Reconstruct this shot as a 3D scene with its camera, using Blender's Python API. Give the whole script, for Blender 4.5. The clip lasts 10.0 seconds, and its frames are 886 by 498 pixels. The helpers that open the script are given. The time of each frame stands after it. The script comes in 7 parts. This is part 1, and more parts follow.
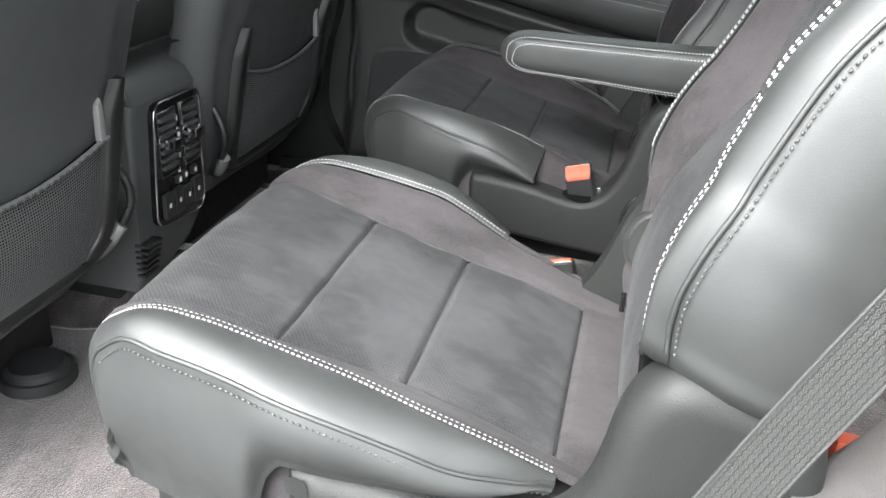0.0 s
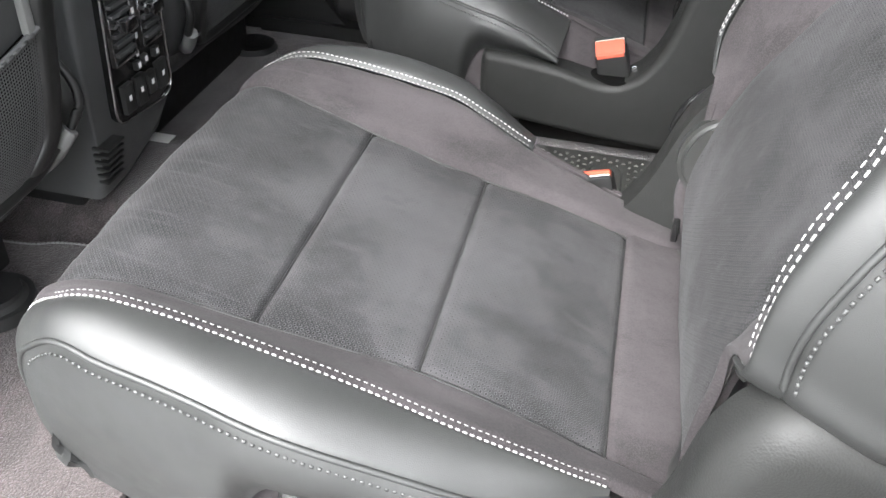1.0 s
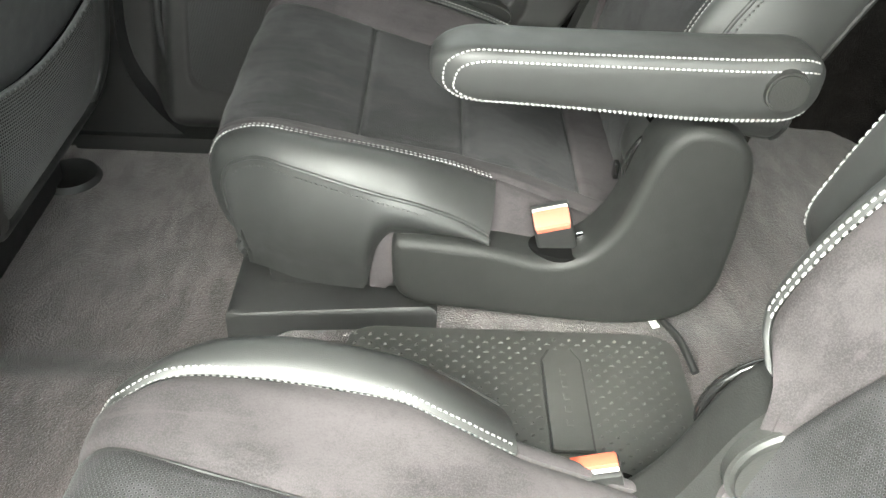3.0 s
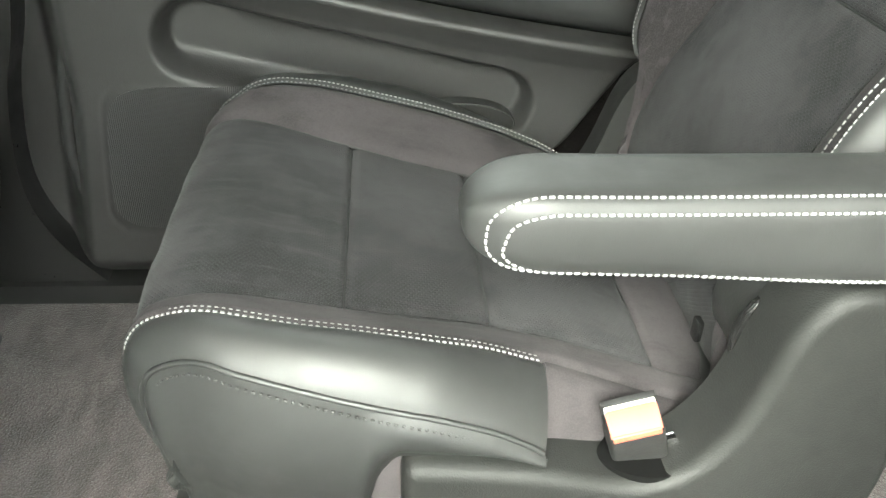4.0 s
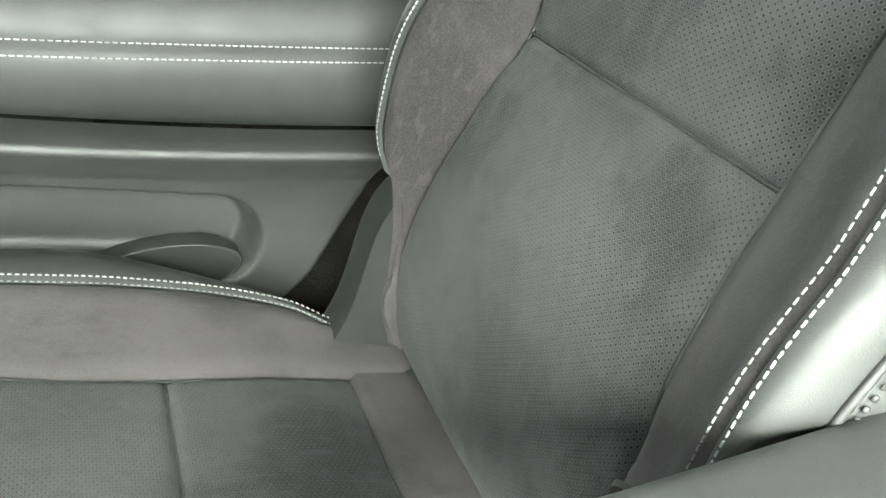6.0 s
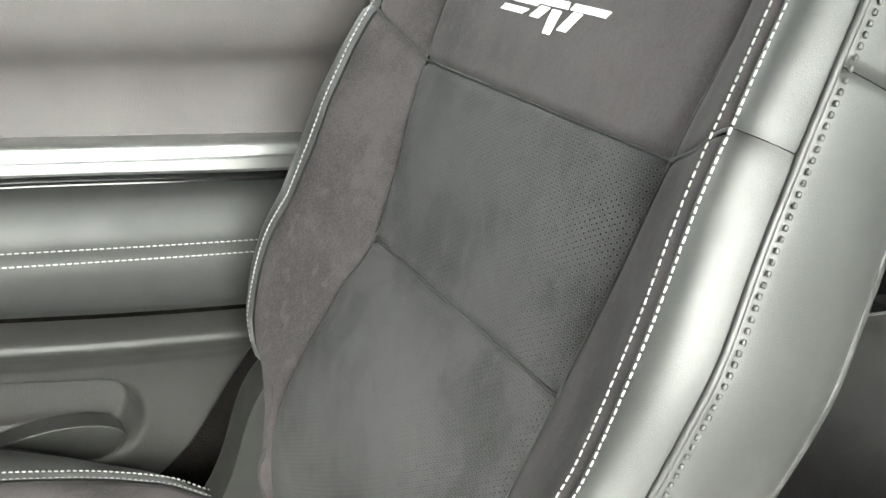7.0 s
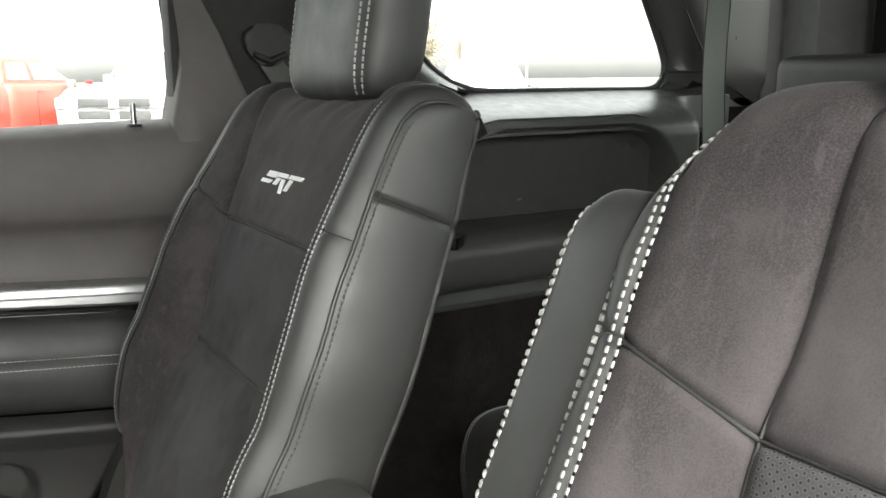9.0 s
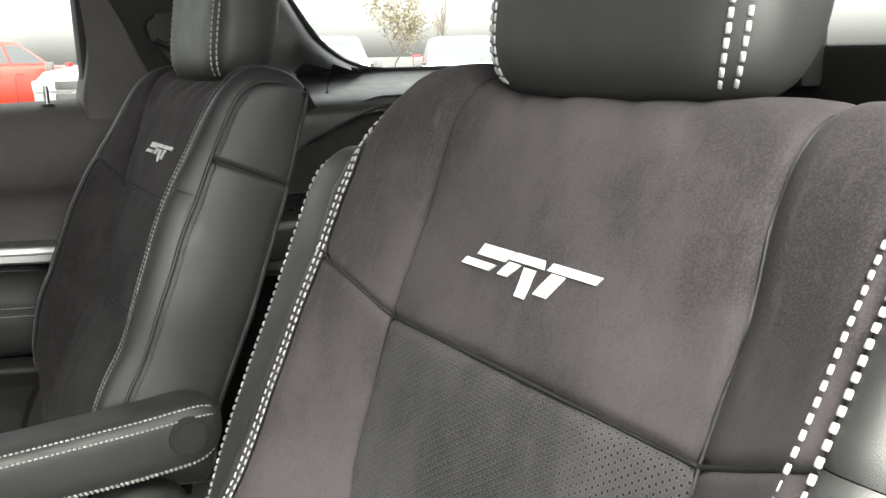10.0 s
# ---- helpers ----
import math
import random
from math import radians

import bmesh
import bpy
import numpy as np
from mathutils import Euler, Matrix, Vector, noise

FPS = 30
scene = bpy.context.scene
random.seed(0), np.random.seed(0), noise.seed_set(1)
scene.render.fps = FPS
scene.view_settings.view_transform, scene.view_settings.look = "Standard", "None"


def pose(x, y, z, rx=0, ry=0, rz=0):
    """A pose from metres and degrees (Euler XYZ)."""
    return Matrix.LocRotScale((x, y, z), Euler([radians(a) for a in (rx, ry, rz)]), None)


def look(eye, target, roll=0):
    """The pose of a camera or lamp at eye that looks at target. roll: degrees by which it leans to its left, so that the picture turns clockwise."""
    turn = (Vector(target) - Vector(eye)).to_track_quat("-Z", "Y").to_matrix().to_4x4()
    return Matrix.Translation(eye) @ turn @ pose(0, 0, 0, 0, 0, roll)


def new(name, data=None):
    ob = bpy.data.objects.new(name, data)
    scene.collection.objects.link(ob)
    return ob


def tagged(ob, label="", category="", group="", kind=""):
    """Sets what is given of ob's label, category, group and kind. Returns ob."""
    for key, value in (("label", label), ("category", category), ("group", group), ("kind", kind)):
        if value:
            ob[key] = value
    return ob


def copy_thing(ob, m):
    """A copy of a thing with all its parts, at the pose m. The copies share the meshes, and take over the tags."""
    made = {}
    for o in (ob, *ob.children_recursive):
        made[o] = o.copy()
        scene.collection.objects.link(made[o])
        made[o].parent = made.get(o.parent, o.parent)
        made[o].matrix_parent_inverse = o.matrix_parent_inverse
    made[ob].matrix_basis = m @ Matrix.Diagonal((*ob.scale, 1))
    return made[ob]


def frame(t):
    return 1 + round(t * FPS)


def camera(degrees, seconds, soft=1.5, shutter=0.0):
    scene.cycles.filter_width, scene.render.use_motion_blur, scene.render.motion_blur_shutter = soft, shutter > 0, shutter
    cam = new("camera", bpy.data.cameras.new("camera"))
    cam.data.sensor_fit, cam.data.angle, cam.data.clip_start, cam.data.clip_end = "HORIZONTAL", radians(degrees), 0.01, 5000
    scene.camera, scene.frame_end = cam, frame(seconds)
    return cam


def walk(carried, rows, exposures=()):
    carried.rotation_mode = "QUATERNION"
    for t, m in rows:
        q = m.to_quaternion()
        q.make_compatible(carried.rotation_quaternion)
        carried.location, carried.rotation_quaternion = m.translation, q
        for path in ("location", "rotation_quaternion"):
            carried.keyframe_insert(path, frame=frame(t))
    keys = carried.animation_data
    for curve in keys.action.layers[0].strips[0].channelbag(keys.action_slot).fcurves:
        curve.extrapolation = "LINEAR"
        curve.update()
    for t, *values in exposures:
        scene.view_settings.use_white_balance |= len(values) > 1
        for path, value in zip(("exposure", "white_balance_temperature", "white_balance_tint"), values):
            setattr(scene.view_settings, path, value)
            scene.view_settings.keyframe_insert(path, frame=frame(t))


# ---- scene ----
cam = camera(56.00, 10.0)
PATH = [
    (0, (-0.065, -1.092, 0.736), (-0.447, 0.673, -0.124), 3.60),
    (0.5, (-0.098, -0.995, 0.729), (-0.433, 0.648, -0.361), 3.70),
    (1, (-0.124, -0.910, 0.732), (-0.439, 0.661, -0.465), 2.90),
    (1.5, (-0.154, -0.842, 0.743), (-0.458, 0.701, -0.492), 2.10),
    (2, (-0.198, -0.776, 0.773), (-0.388, 0.779, -0.470), 2.00),
    (2.5, (-0.233, -0.686, 0.810), (-0.254, 0.874, -0.441), 3.40),
    (2.7, (-0.243, -0.636, 0.815), (-0.231, 0.920, -0.442), 3.40),
    (3.8, (-0.300, -0.347, 0.741), (-0.167, 1.305, -0.378), 2.50),
    (4, (-0.304, -0.286, 0.718), (-0.154, 1.394, -0.356), 2.20),
    (4.5, (-0.284, -0.154, 0.722), (-0.059, 1.556, -0.291), 2.00),
    (5, (-0.262, -0.044, 0.709), (0.121, 1.605, -0.356), 1.80),
    (5.5, (-0.231, -0.006, 0.696), (0.288, 1.614, -0.355), 1.50),
    (5.7, (-0.225, 0.000, 0.697), (0.355, 1.604, -0.348), 1.90),
    (6.8, (-0.180, -0.049, 0.787), (0.655, 1.490, -0.181), 2.64),
    (7, (-0.200, -0.065, 0.807), (0.700, 1.526, -0.005), 2.30),
    (7.5, (-0.200, -0.121, 0.819), (0.740, 1.549, 0.244), 1.10),
    (8, (-0.191, -0.227, 0.823), (0.728, 1.491, 0.373), 0.30),
    (8.5, (-0.206, -0.337, 0.823), (0.705, 1.398, 0.423), -0.43),
    (9, (-0.197, -0.453, 0.837), (0.839, 1.210, 0.435), -0.50),
    (9.5, (-0.164, -0.579, 0.841), (0.915, 1.051, 0.418), -0.20),
    (10, (-0.143, -0.680, 0.840), (0.907, 0.961, 0.386), -1.30),
]
EXPOSURES = [(0, 3.08, 6300, 6), (1.0, 2.97, 6350, 9), (2.5, 3.8, 6600, 1), (4.0, 4.45, 6800, -3), (4.5, 4.8, 6770, -5), (5.0, 5.27, 6670, -7), (5.5, 5.33, 6600, -10), (7.0, 5.05, 6750, 1), (7.5, 4.81, 6780, 1), (8.0, 4.23, 6800, 2), (8.5, 3.92, 6780, 1), (9.0, 3.31, 6750, 5), (10.0, 2.66, 6800, 6)]
walk(cam, [(t, look(eye, target, roll)) for t, eye, target, roll in PATH], EXPOSURES)

# ---------------------------------------------------------------- world, sun, exposure
world = bpy.data.worlds.new("overcast_sky")
scene.world = world
world.use_nodes = True
wn, wl = world.node_tree.nodes, world.node_tree.links
wn.clear()
sky = wn.new("ShaderNodeTexSky")
sky.sky_type = "NISHITA"
sky.sun_disc = False
sky.sun_elevation, sky.sun_rotation = radians(49), radians(203)
sky.air_density, sky.dust_density = 1.0, 3.0
pale = wn.new("ShaderNodeHueSaturation")
pale.inputs["Saturation"].default_value = 0.12
back = wn.new("ShaderNodeBackground")
back.inputs["Strength"].default_value = 0.15
wout = wn.new("ShaderNodeOutputWorld")
wl.new(sky.outputs[0], pale.inputs["Color"])
# an overcast sky is brightest overhead
way, axes, rise = wn.new("ShaderNodeTexCoord"), wn.new("ShaderNodeSeparateXYZ"), wn.new("ShaderNodeMapRange")
rise.inputs["From Min"].default_value, rise.inputs["From Max"].default_value = 0.0, 1.0
rise.inputs["To Min"].default_value, rise.inputs["To Max"].default_value = 0.70, 2.1
shade = wn.new("ShaderNodeVectorMath")
shade.operation = "SCALE"
wl.new(way.outputs["Generated"], axes.inputs[0])
wl.new(axes.outputs[2], rise.inputs[0])
wl.new(pale.outputs[0], shade.inputs[0])
wl.new(rise.outputs[0], shade.inputs["Scale"])
wl.new(shade.outputs[0], back.inputs["Color"])
wl.new(back.outputs[0], wout.inputs["Surface"])

sun = new("sun", bpy.data.lights.new("sun", "SUN"))
sun.data.energy, sun.data.angle, sun.data.color = 1.3, radians(50), (1.0, 0.97, 0.93)
sun.matrix_world = look((-3.0, -7.2, 9.0), (0, 0, 0))

# ---------------------------------------------------------------- materials


class Nodes:
    """A principled material with short ways to add textures."""

    def __init__(self, name, color, rough=0.5, metal=0.0):
        self.mat = bpy.data.materials.new(name)
        self.mat.use_nodes = True
        self.n, self.l = self.mat.node_tree.nodes, self.mat.node_tree.links
        self.p = self.n["Principled BSDF"]
        self.p.inputs["Base Color"].default_value = (*color, 1)
        self.p.inputs["Roughness"].default_value = rough
        self.p.inputs["Metallic"].default_value = metal
        self.tc = self.n.new("ShaderNodeTexCoord")

    def noise(self, scale, detail=4.0, coord="Object", stretch=None):
        t = self.n.new("ShaderNodeTexNoise")
        t.inputs["Scale"].default_value, t.inputs["Detail"].default_value = scale, detail
        src = self.tc.outputs[coord]
        if stretch:
            m = self.n.new("ShaderNodeMapping")
            m.inputs["Scale"].default_value = stretch
            self.l.new(src, m.inputs["Vector"])
            src = m.outputs[0]
        self.l.new(src, t.inputs["Vector"])
        return t.outputs["Fac"]

    def voronoi(self, scale, feature="F1", coord="Object"):
        t = self.n.new("ShaderNodeTexVoronoi")
        t.feature = feature
        t.inputs["Scale"].default_value = scale
        self.l.new(self.tc.outputs[coord], t.inputs["Vector"])
        return t.outputs["Distance"]

    def ramp(self, fac, stops):
        r = self.n.new("ShaderNodeValToRGB")
        els = r.color_ramp.elements
        while len(els) < len(stops):
            els.new(0.5)
        for e, (pos, c) in zip(els, stops):
            e.position = pos
            e.color = (c, c, c, 1) if isinstance(c, float) else (*c, 1)
        self.l.new(fac, r.inputs[0])
        return r.outputs[0]

    def math(self, op, a, b=None):
        m = self.n.new("ShaderNodeMath")
        m.operation = op
        for i, v in ((0, a), (1, b)):
            if v is None:
                continue
            if isinstance(v, (int, float)):
                m.inputs[i].default_value = v
            else:
                self.l.new(v, m.inputs[i])
        return m.outputs[0]

    def mixc(self, fac, a, b, kind="MIX"):
        m = self.n.new("ShaderNodeMix")
        m.data_type, m.blend_type = "RGBA", kind
        for i, v in ((0, fac), (6, a), (7, b)):
            if isinstance(v, (int, float)):
                m.inputs[i].default_value = v
            elif isinstance(v, tuple):
                m.inputs[i].default_value = (*v, 1)
            else:
                self.l.new(v, m.inputs[i])
        return m.outputs[2]

    def color(self, src):
        self.l.new(src, self.p.inputs["Base Color"])
        return self

    def rough(self, src):
        self.l.new(src, self.p.inputs["Roughness"])
        return self

    def bump(self, src, strength, dist=0.001):
        b = self.n.new("ShaderNodeBump")
        b.inputs["Strength"].default_value, b.inputs["Distance"].default_value = strength, dist
        self.l.new(src, b.inputs["Height"])
        if self.p.inputs["Normal"].is_linked:
            self.l.new(self.p.inputs["Normal"].links[0].from_socket, b.inputs["Normal"])
        self.l.new(b.outputs[0], self.p.inputs["Normal"])
        return self

    def put(self, **values):
        for k, v in values.items():
            self.p.inputs[k.replace("_", " ")].default_value = v
        return self


def leather_material(name, base, rough):
    m = Nodes(name, base, rough)
    big = m.noise(9.0, 3.0)
    grain = m.voronoi(900.0, "DISTANCE_TO_EDGE")
    m.color(m.mixc(m.ramp(big, [(0.3, 0.0), (0.75, 1.0)]), tuple(c * 0.85 for c in base), tuple(c * 1.2 for c in base)))
    m.rough(m.ramp(m.noise(35.0, 5.0), [(0.25, rough - 0.07), (0.8, rough + 0.09)]))
    m.bump(m.ramp(grain, [(0.0, 0.0), (0.25, 1.0)]), 0.14, 0.0004)
    m.bump(m.noise(70.0, 3.0), 0.12, 0.002)
    m.put(Specular_IOR_Level=0.60)
    return m.mat


def suede_material(name, base, depth=1.0, perforated=False):
    m = Nodes(name, base, 0.95)
    warp = m.noise(14.0, 3.0)
    nap = m.noise(6.0, 1.5, stretch=(1.0, 0.8, 1.0))
    small = m.noise(22.0, 5.0, stretch=(1.0, 1.4, 1.0))
    streak = m.noise(55.0, 2.0, stretch=(0.22, 2.4, 1.0))
    fuzz, hair = m.noise(900.0, 2.0), m.noise(420.0, 3.0, stretch=(1.0, 1.6, 1.0))
    light, dark = tuple(c * (1 + 0.72 * depth) for c in base), tuple(c * (1 - 0.46 * depth) for c in base)
    # strokes of the pile: broad fields with rather clear borders, broken up by smaller ones
    lay = m.math("ADD", m.math("ADD", m.math("MULTIPLY", nap, 0.52), m.math("MULTIPLY", small, 0.24)), m.math("MULTIPLY", warp, 0.24))
    c = m.mixc(m.ramp(lay, [(0.42, 0.0), (0.485, 0.36), (0.505, 0.66), (0.58, 1.0)]), dark, light)
    scuff = m.noise(95.0, 6.0, stretch=(1.0, 1.3, 1.0))
    c = m.mixc(m.ramp(scuff, [(0.34, 0.26 * min(1.0, depth)), (0.50, 0.0)]), c, dark)
    c = m.mixc(m.ramp(scuff, [(0.54, 0.0), (0.68, 0.2 * min(1.0, depth))]), c, light)
    c = m.mixc(m.ramp(streak, [(0.60, 0.0), (0.68, 0.40)]), c, light)
    c = m.mixc(m.ramp(hair, [(0.36, 0.22), (0.52, 0.0)]), c, tuple(x * 0.6 for x in base))
    c = m.mixc(m.ramp(fuzz, [(0.40, 0.0), (0.70, 0.45)]), c, tuple(x * 1.9 for x in base))
    if perforated:
        uv = m.n.new("ShaderNodeSeparateXYZ")
        m.l.new(m.tc.outputs["UV"], uv.inputs[0])
        u = m.math("MULTIPLY", uv.outputs[0], 1 / 0.0042)
        v = m.math("MULTIPLY", uv.outputs[1], 1 / 0.0029)
        odd = m.math("MULTIPLY", m.math("MODULO", m.math("FLOOR", v), 2.0), 0.5)
        fu = m.math("MULTIPLY", m.math("SUBTRACT", m.math("FRACT", m.math("ADD", u, odd)), 0.5), 4.2)
        fv = m.math("MULTIPLY", m.math("SUBTRACT", m.math("FRACT", v), 0.5), 2.9)
        d = m.math("SQRT", m.math("ADD", m.math("MULTIPLY", fu, fu), m.math("MULTIPLY", fv, fv)))
        hole = m.ramp(m.math("MULTIPLY", d, 0.5), [(0.24, 1.0), (0.42, 0.0)])
        rim = m.ramp(m.math("MULTIPLY", d, 0.5), [(0.34, 0.0), (0.50, 1.0), (0.68, 0.0)])
        patch = m.ramp(m.noise(12.0, 4.0), [(0.36, 0.7), (0.56, 1.0)])
        hole = m.math("MULTIPLY", hole, patch)
        c = m.mixc(m.math("MULTIPLY", m.math("MULTIPLY", rim, patch), 0.6), c, tuple(x * 3.8 for x in base))
        c = m.mixc(m.math("MULTIPLY", hole, 0.9), c, (0.005, 0.005, 0.005))
        m.bump(m.math("SUBTRACT", 1.0, hole), 0.6, 0.0010)
    m.color(c)
    m.bump(fuzz, 0.25, 0.0007)
    m.bump(hair, 0.06, 0.0010)
    m.put(Sheen_Weight=0.035, Sheen_Roughness=0.5, Specular_IOR_Level=0.12)
    return m.mat


def plastic_material(name, base, rough=0.5, grain=600.0, strength=0.25, shine=0.5):
    m = Nodes(name, base, rough)
    m.color(m.mixc(m.ramp(m.noise(6.0, 4.0), [(0.3, 0.0), (0.7, 1.0)]), tuple(c * 0.85 for c in base), tuple(c * 1.15 for c in base)))
    m.rough(m.ramp(m.noise(50.0, 4.0), [(0.25, rough - 0.06), (0.8, rough + 0.08)]))
    m.bump(m.voronoi(grain), strength, 0.0005)
    m.put(Specular_IOR_Level=shine)
    return m.mat


def carpet_material(name, base, sheen=0.3):
    m = Nodes(name, base, 1.0)
    tuft = m.noise(420.0, 4.0)
    tread = m.noise(38.0, 5.0, stretch=(1.0, 0.35, 1.0))
    shade = m.noise(7.0, 4.0)
    c = m.mixc(m.ramp(shade, [(0.35, 0.0), (0.65, 1.0)]), tuple(x * 0.75 for x in base), tuple(x * 1.25 for x in base))
    c = m.mixc(m.ramp(tread, [(0.40, 0.85), (0.57, 0.0)]), c, tuple(x * 0.5 for x in base))
    c = m.mixc(m.ramp(tuft, [(0.35, 0.75), (0.62, 0.0)]), c, tuple(x * 0.3 for x in base))
    m.color(c).bump(tuft, 0.9, 0.003).bump(tread, 0.3, 0.004)
    m.put(Sheen_Weight=sheen, Sheen_Roughness=0.5, Specular_IOR_Level=0.1)
    return m.mat


def webbing_material():
    """Long wavy chains of thread side by side, about nine across the strap."""
    m = Nodes("woven_webbing", (0.12, 0.118, 0.11), 0.75)
    uv = m.n.new("ShaderNodeSeparateXYZ")
    m.l.new(m.tc.outputs["UV"], uv.inputs[0])
    along, across = uv.outputs[0], uv.outputs[1]
    sway = m.math("MULTIPLY", m.math("SINE", m.math("MULTIPLY", along, 1500.0)), 0.0005)
    cell = m.math("ABSOLUTE", m.math("SUBTRACT", m.math("FRACT", m.math("MULTIPLY", m.math("ADD", across, sway), 200.0)), 0.5))
    chain = m.ramp(cell, [(0.30, 1.0), (0.46, 0.0)])
    twist = m.math("SINE", m.math("MULTIPLY", m.math("ADD", along, m.math("MULTIPLY", cell, 0.0035)), 4200.0))
    lay = m.math("MULTIPLY", chain, m.ramp(m.math("ADD", m.math("MULTIPLY", twist, 0.5), 0.5), [(0.0, 0.55), (0.7, 1.0)]))
    m.color(m.mixc(lay, (0.008, 0.0079, 0.0075), (0.034, 0.0336, 0.0315)))
    m.bump(lay, 0.8, 0.0008)
    return m.mat


def glass_material(name, tint):
    mat = bpy.data.materials.new(name)
    mat.use_nodes = True
    n, l = mat.node_tree.nodes, mat.node_tree.links
    n.clear()
    tr, gl, mx, o = n.new("ShaderNodeBsdfTransparent"), n.new("ShaderNodeBsdfGlossy"), n.new("ShaderNodeMixShader"), n.new("ShaderNodeOutputMaterial")
    tr.inputs[0].default_value = (*tint, 1)
    gl.inputs["Roughness"].default_value = 0.02
    lw, pw, ad = n.new("ShaderNodeLayerWeight"), n.new("ShaderNodeMath"), n.new("ShaderNodeMath")
    pw.operation, pw.inputs[1].default_value = "POWER", 4.0
    ad.operation, ad.inputs[1].default_value, ad.inputs[2].default_value = "MULTIPLY_ADD", 0.5, 0.02
    lw.inputs["Blend"].default_value = 0.5
    l.new(lw.outputs["Facing"], pw.inputs[0])
    l.new(pw.outputs[0], ad.inputs[0])
    l.new(ad.outputs[0], mx.inputs[0])
    l.new(tr.outputs[0], mx.inputs[1])
    l.new(gl.outputs[0], mx.inputs[2])
    l.new(mx.outputs[0], o.inputs[0])
    return mat


LEATHER = leather_material("black_leather", (0.0195, 0.0201, 0.0197), 0.53)
SUEDE = suede_material("charcoal_suede", (0.0310, 0.0277, 0.0292), 0.75)
SUEDE_PERF = suede_material("perforated_charcoal_suede", (0.0212, 0.0207, 0.0217), 1.25, perforated=True)
PLASTIC = plastic_material("black_grained_plastic", (0.021, 0.0213, 0.0206), 0.46, shine=0.36)
# rougher grain; the base is also lowered for shade falling on the covers
COVER_PLASTIC = plastic_material("rough_grained_black_plastic", (0.013, 0.0133, 0.0128), 0.58, 700.0, 0.35, 0.28)
PILLAR_GLOSS = plastic_material("smooth_black_pillar_plastic", (0.016, 0.016, 0.016), 0.32, 900.0, 0.08)
# harder plastic of the lower door, darkened further for the seats' shade
DOOR_PLASTIC = plastic_material("charcoal_door_plastic", (0.027, 0.0265, 0.026), 0.48, shine=0.42)
FRONT_PLASTIC = plastic_material("grey_black_grained_plastic", (0.060, 0.061, 0.061), 0.46)
PLASTIC_SOFT = plastic_material("soft_touch_black_panel", (0.072, 0.065, 0.0645), 0.62, 800.0, 0.45)
PLASTIC_DARK = plastic_material("matt_black_plastic", (0.010, 0.010, 0.010), 0.6)
GLOSS = plastic_material("gloss_black_plastic", (0.008, 0.008, 0.008), 0.12, 200.0, 0.02)
CARPET = carpet_material("dark_grey_carpet", (0.096, 0.079, 0.079))
FELT = carpet_material("black_felt_lining", (0.011, 0.0095, 0.009), 0.03)
HEADLINER = carpet_material("black_headliner_cloth", (0.030, 0.030, 0.030))
THREAD = Nodes("silver_white_thread", (0.29, 0.287, 0.28), 0.6)
THREAD = THREAD.bump(THREAD.noise(1500.0), 0.5, 0.0004).mat
THREAD_GREY = Nodes("grey_thread", (0.15, 0.15, 0.147), 0.55).mat
THREAD_DARK = Nodes("black_thread", (0.034, 0.034, 0.034), 0.5).mat
EMBROIDERY = Nodes("silver_embroidery_thread", (0.66, 0.66, 0.66), 0.5)
EMBROIDERY = EMBROIDERY.bump(EMBROIDERY.noise(900.0, 2.0, stretch=(1, 8, 1)), 0.6, 0.0005).mat
CHROME = Nodes("satin_metal_trim", (0.62, 0.62, 0.62), 0.36, 1.0)
CHROME = CHROME.bump(CHROME.noise(400.0), 0.04, 0.0005).mat
STEEL = Nodes("polished_steel", (0.65, 0.65, 0.66), 0.15, 1.0).mat
RED_BUTTON = plastic_material("red_release_button", (0.40, 0.075, 0.042), 0.6, 400.0, 0.1)
WHITE_TAB = Nodes("white_label_cloth", (0.55, 0.54, 0.52), 0.6).mat
RUBBER = plastic_material("textured_rubber_mat", (0.040, 0.0405, 0.038), 0.5)
SATIN = plastic_material("satin_dark_trim", (0.030, 0.030, 0.0295), 0.32, 1600.0, 0.0)
GRILLE = Nodes("ribbed_speaker_mesh", (0.026, 0.026, 0.026), 0.55)
rib = GRILLE.n.new("ShaderNodeTexWave")
rib.inputs["Scale"].default_value, rib.inputs["Distortion"].default_value = 130.0, 0.6
GRILLE.l.new(GRILLE.tc.outputs["Object"], rib.inputs["Vector"])
GRILLE = GRILLE.bump(rib.outputs["Fac"], 0.6, 0.0012).bump(GRILLE.noise(300.0), 0.3, 0.001).mat
WEBBING = webbing_material()
BELT_EDGE = Nodes("black_belt_edge", (0.018, 0.018, 0.017), 0.7).mat
WEBBING_DARK = Nodes("dark_webbing", (0.055, 0.06, 0.055), 0.6).mat
PILLAR = plastic_material("dark_pillar_cloth", (0.014, 0.014, 0.0138), 0.75, 900.0, 0.3)
GLASS = glass_material("privacy_glass", (0.84, 0.85, 0.84))
CLEAR_GLASS = glass_material("clear_glass", (0.90, 0.91, 0.90))
# near-black base: puts the shade of buckle well and loop opening into colour
NEAR_BLACK = Nodes("near_black_matt", (0.004, 0.004, 0.004), 1.0).put(Specular_IOR_Level=0.05).mat
WHITE_INK = Nodes("white_print", (0.7, 0.7, 0.7), 0.5).mat

# ---------------------------------------------------------------- mesh helpers


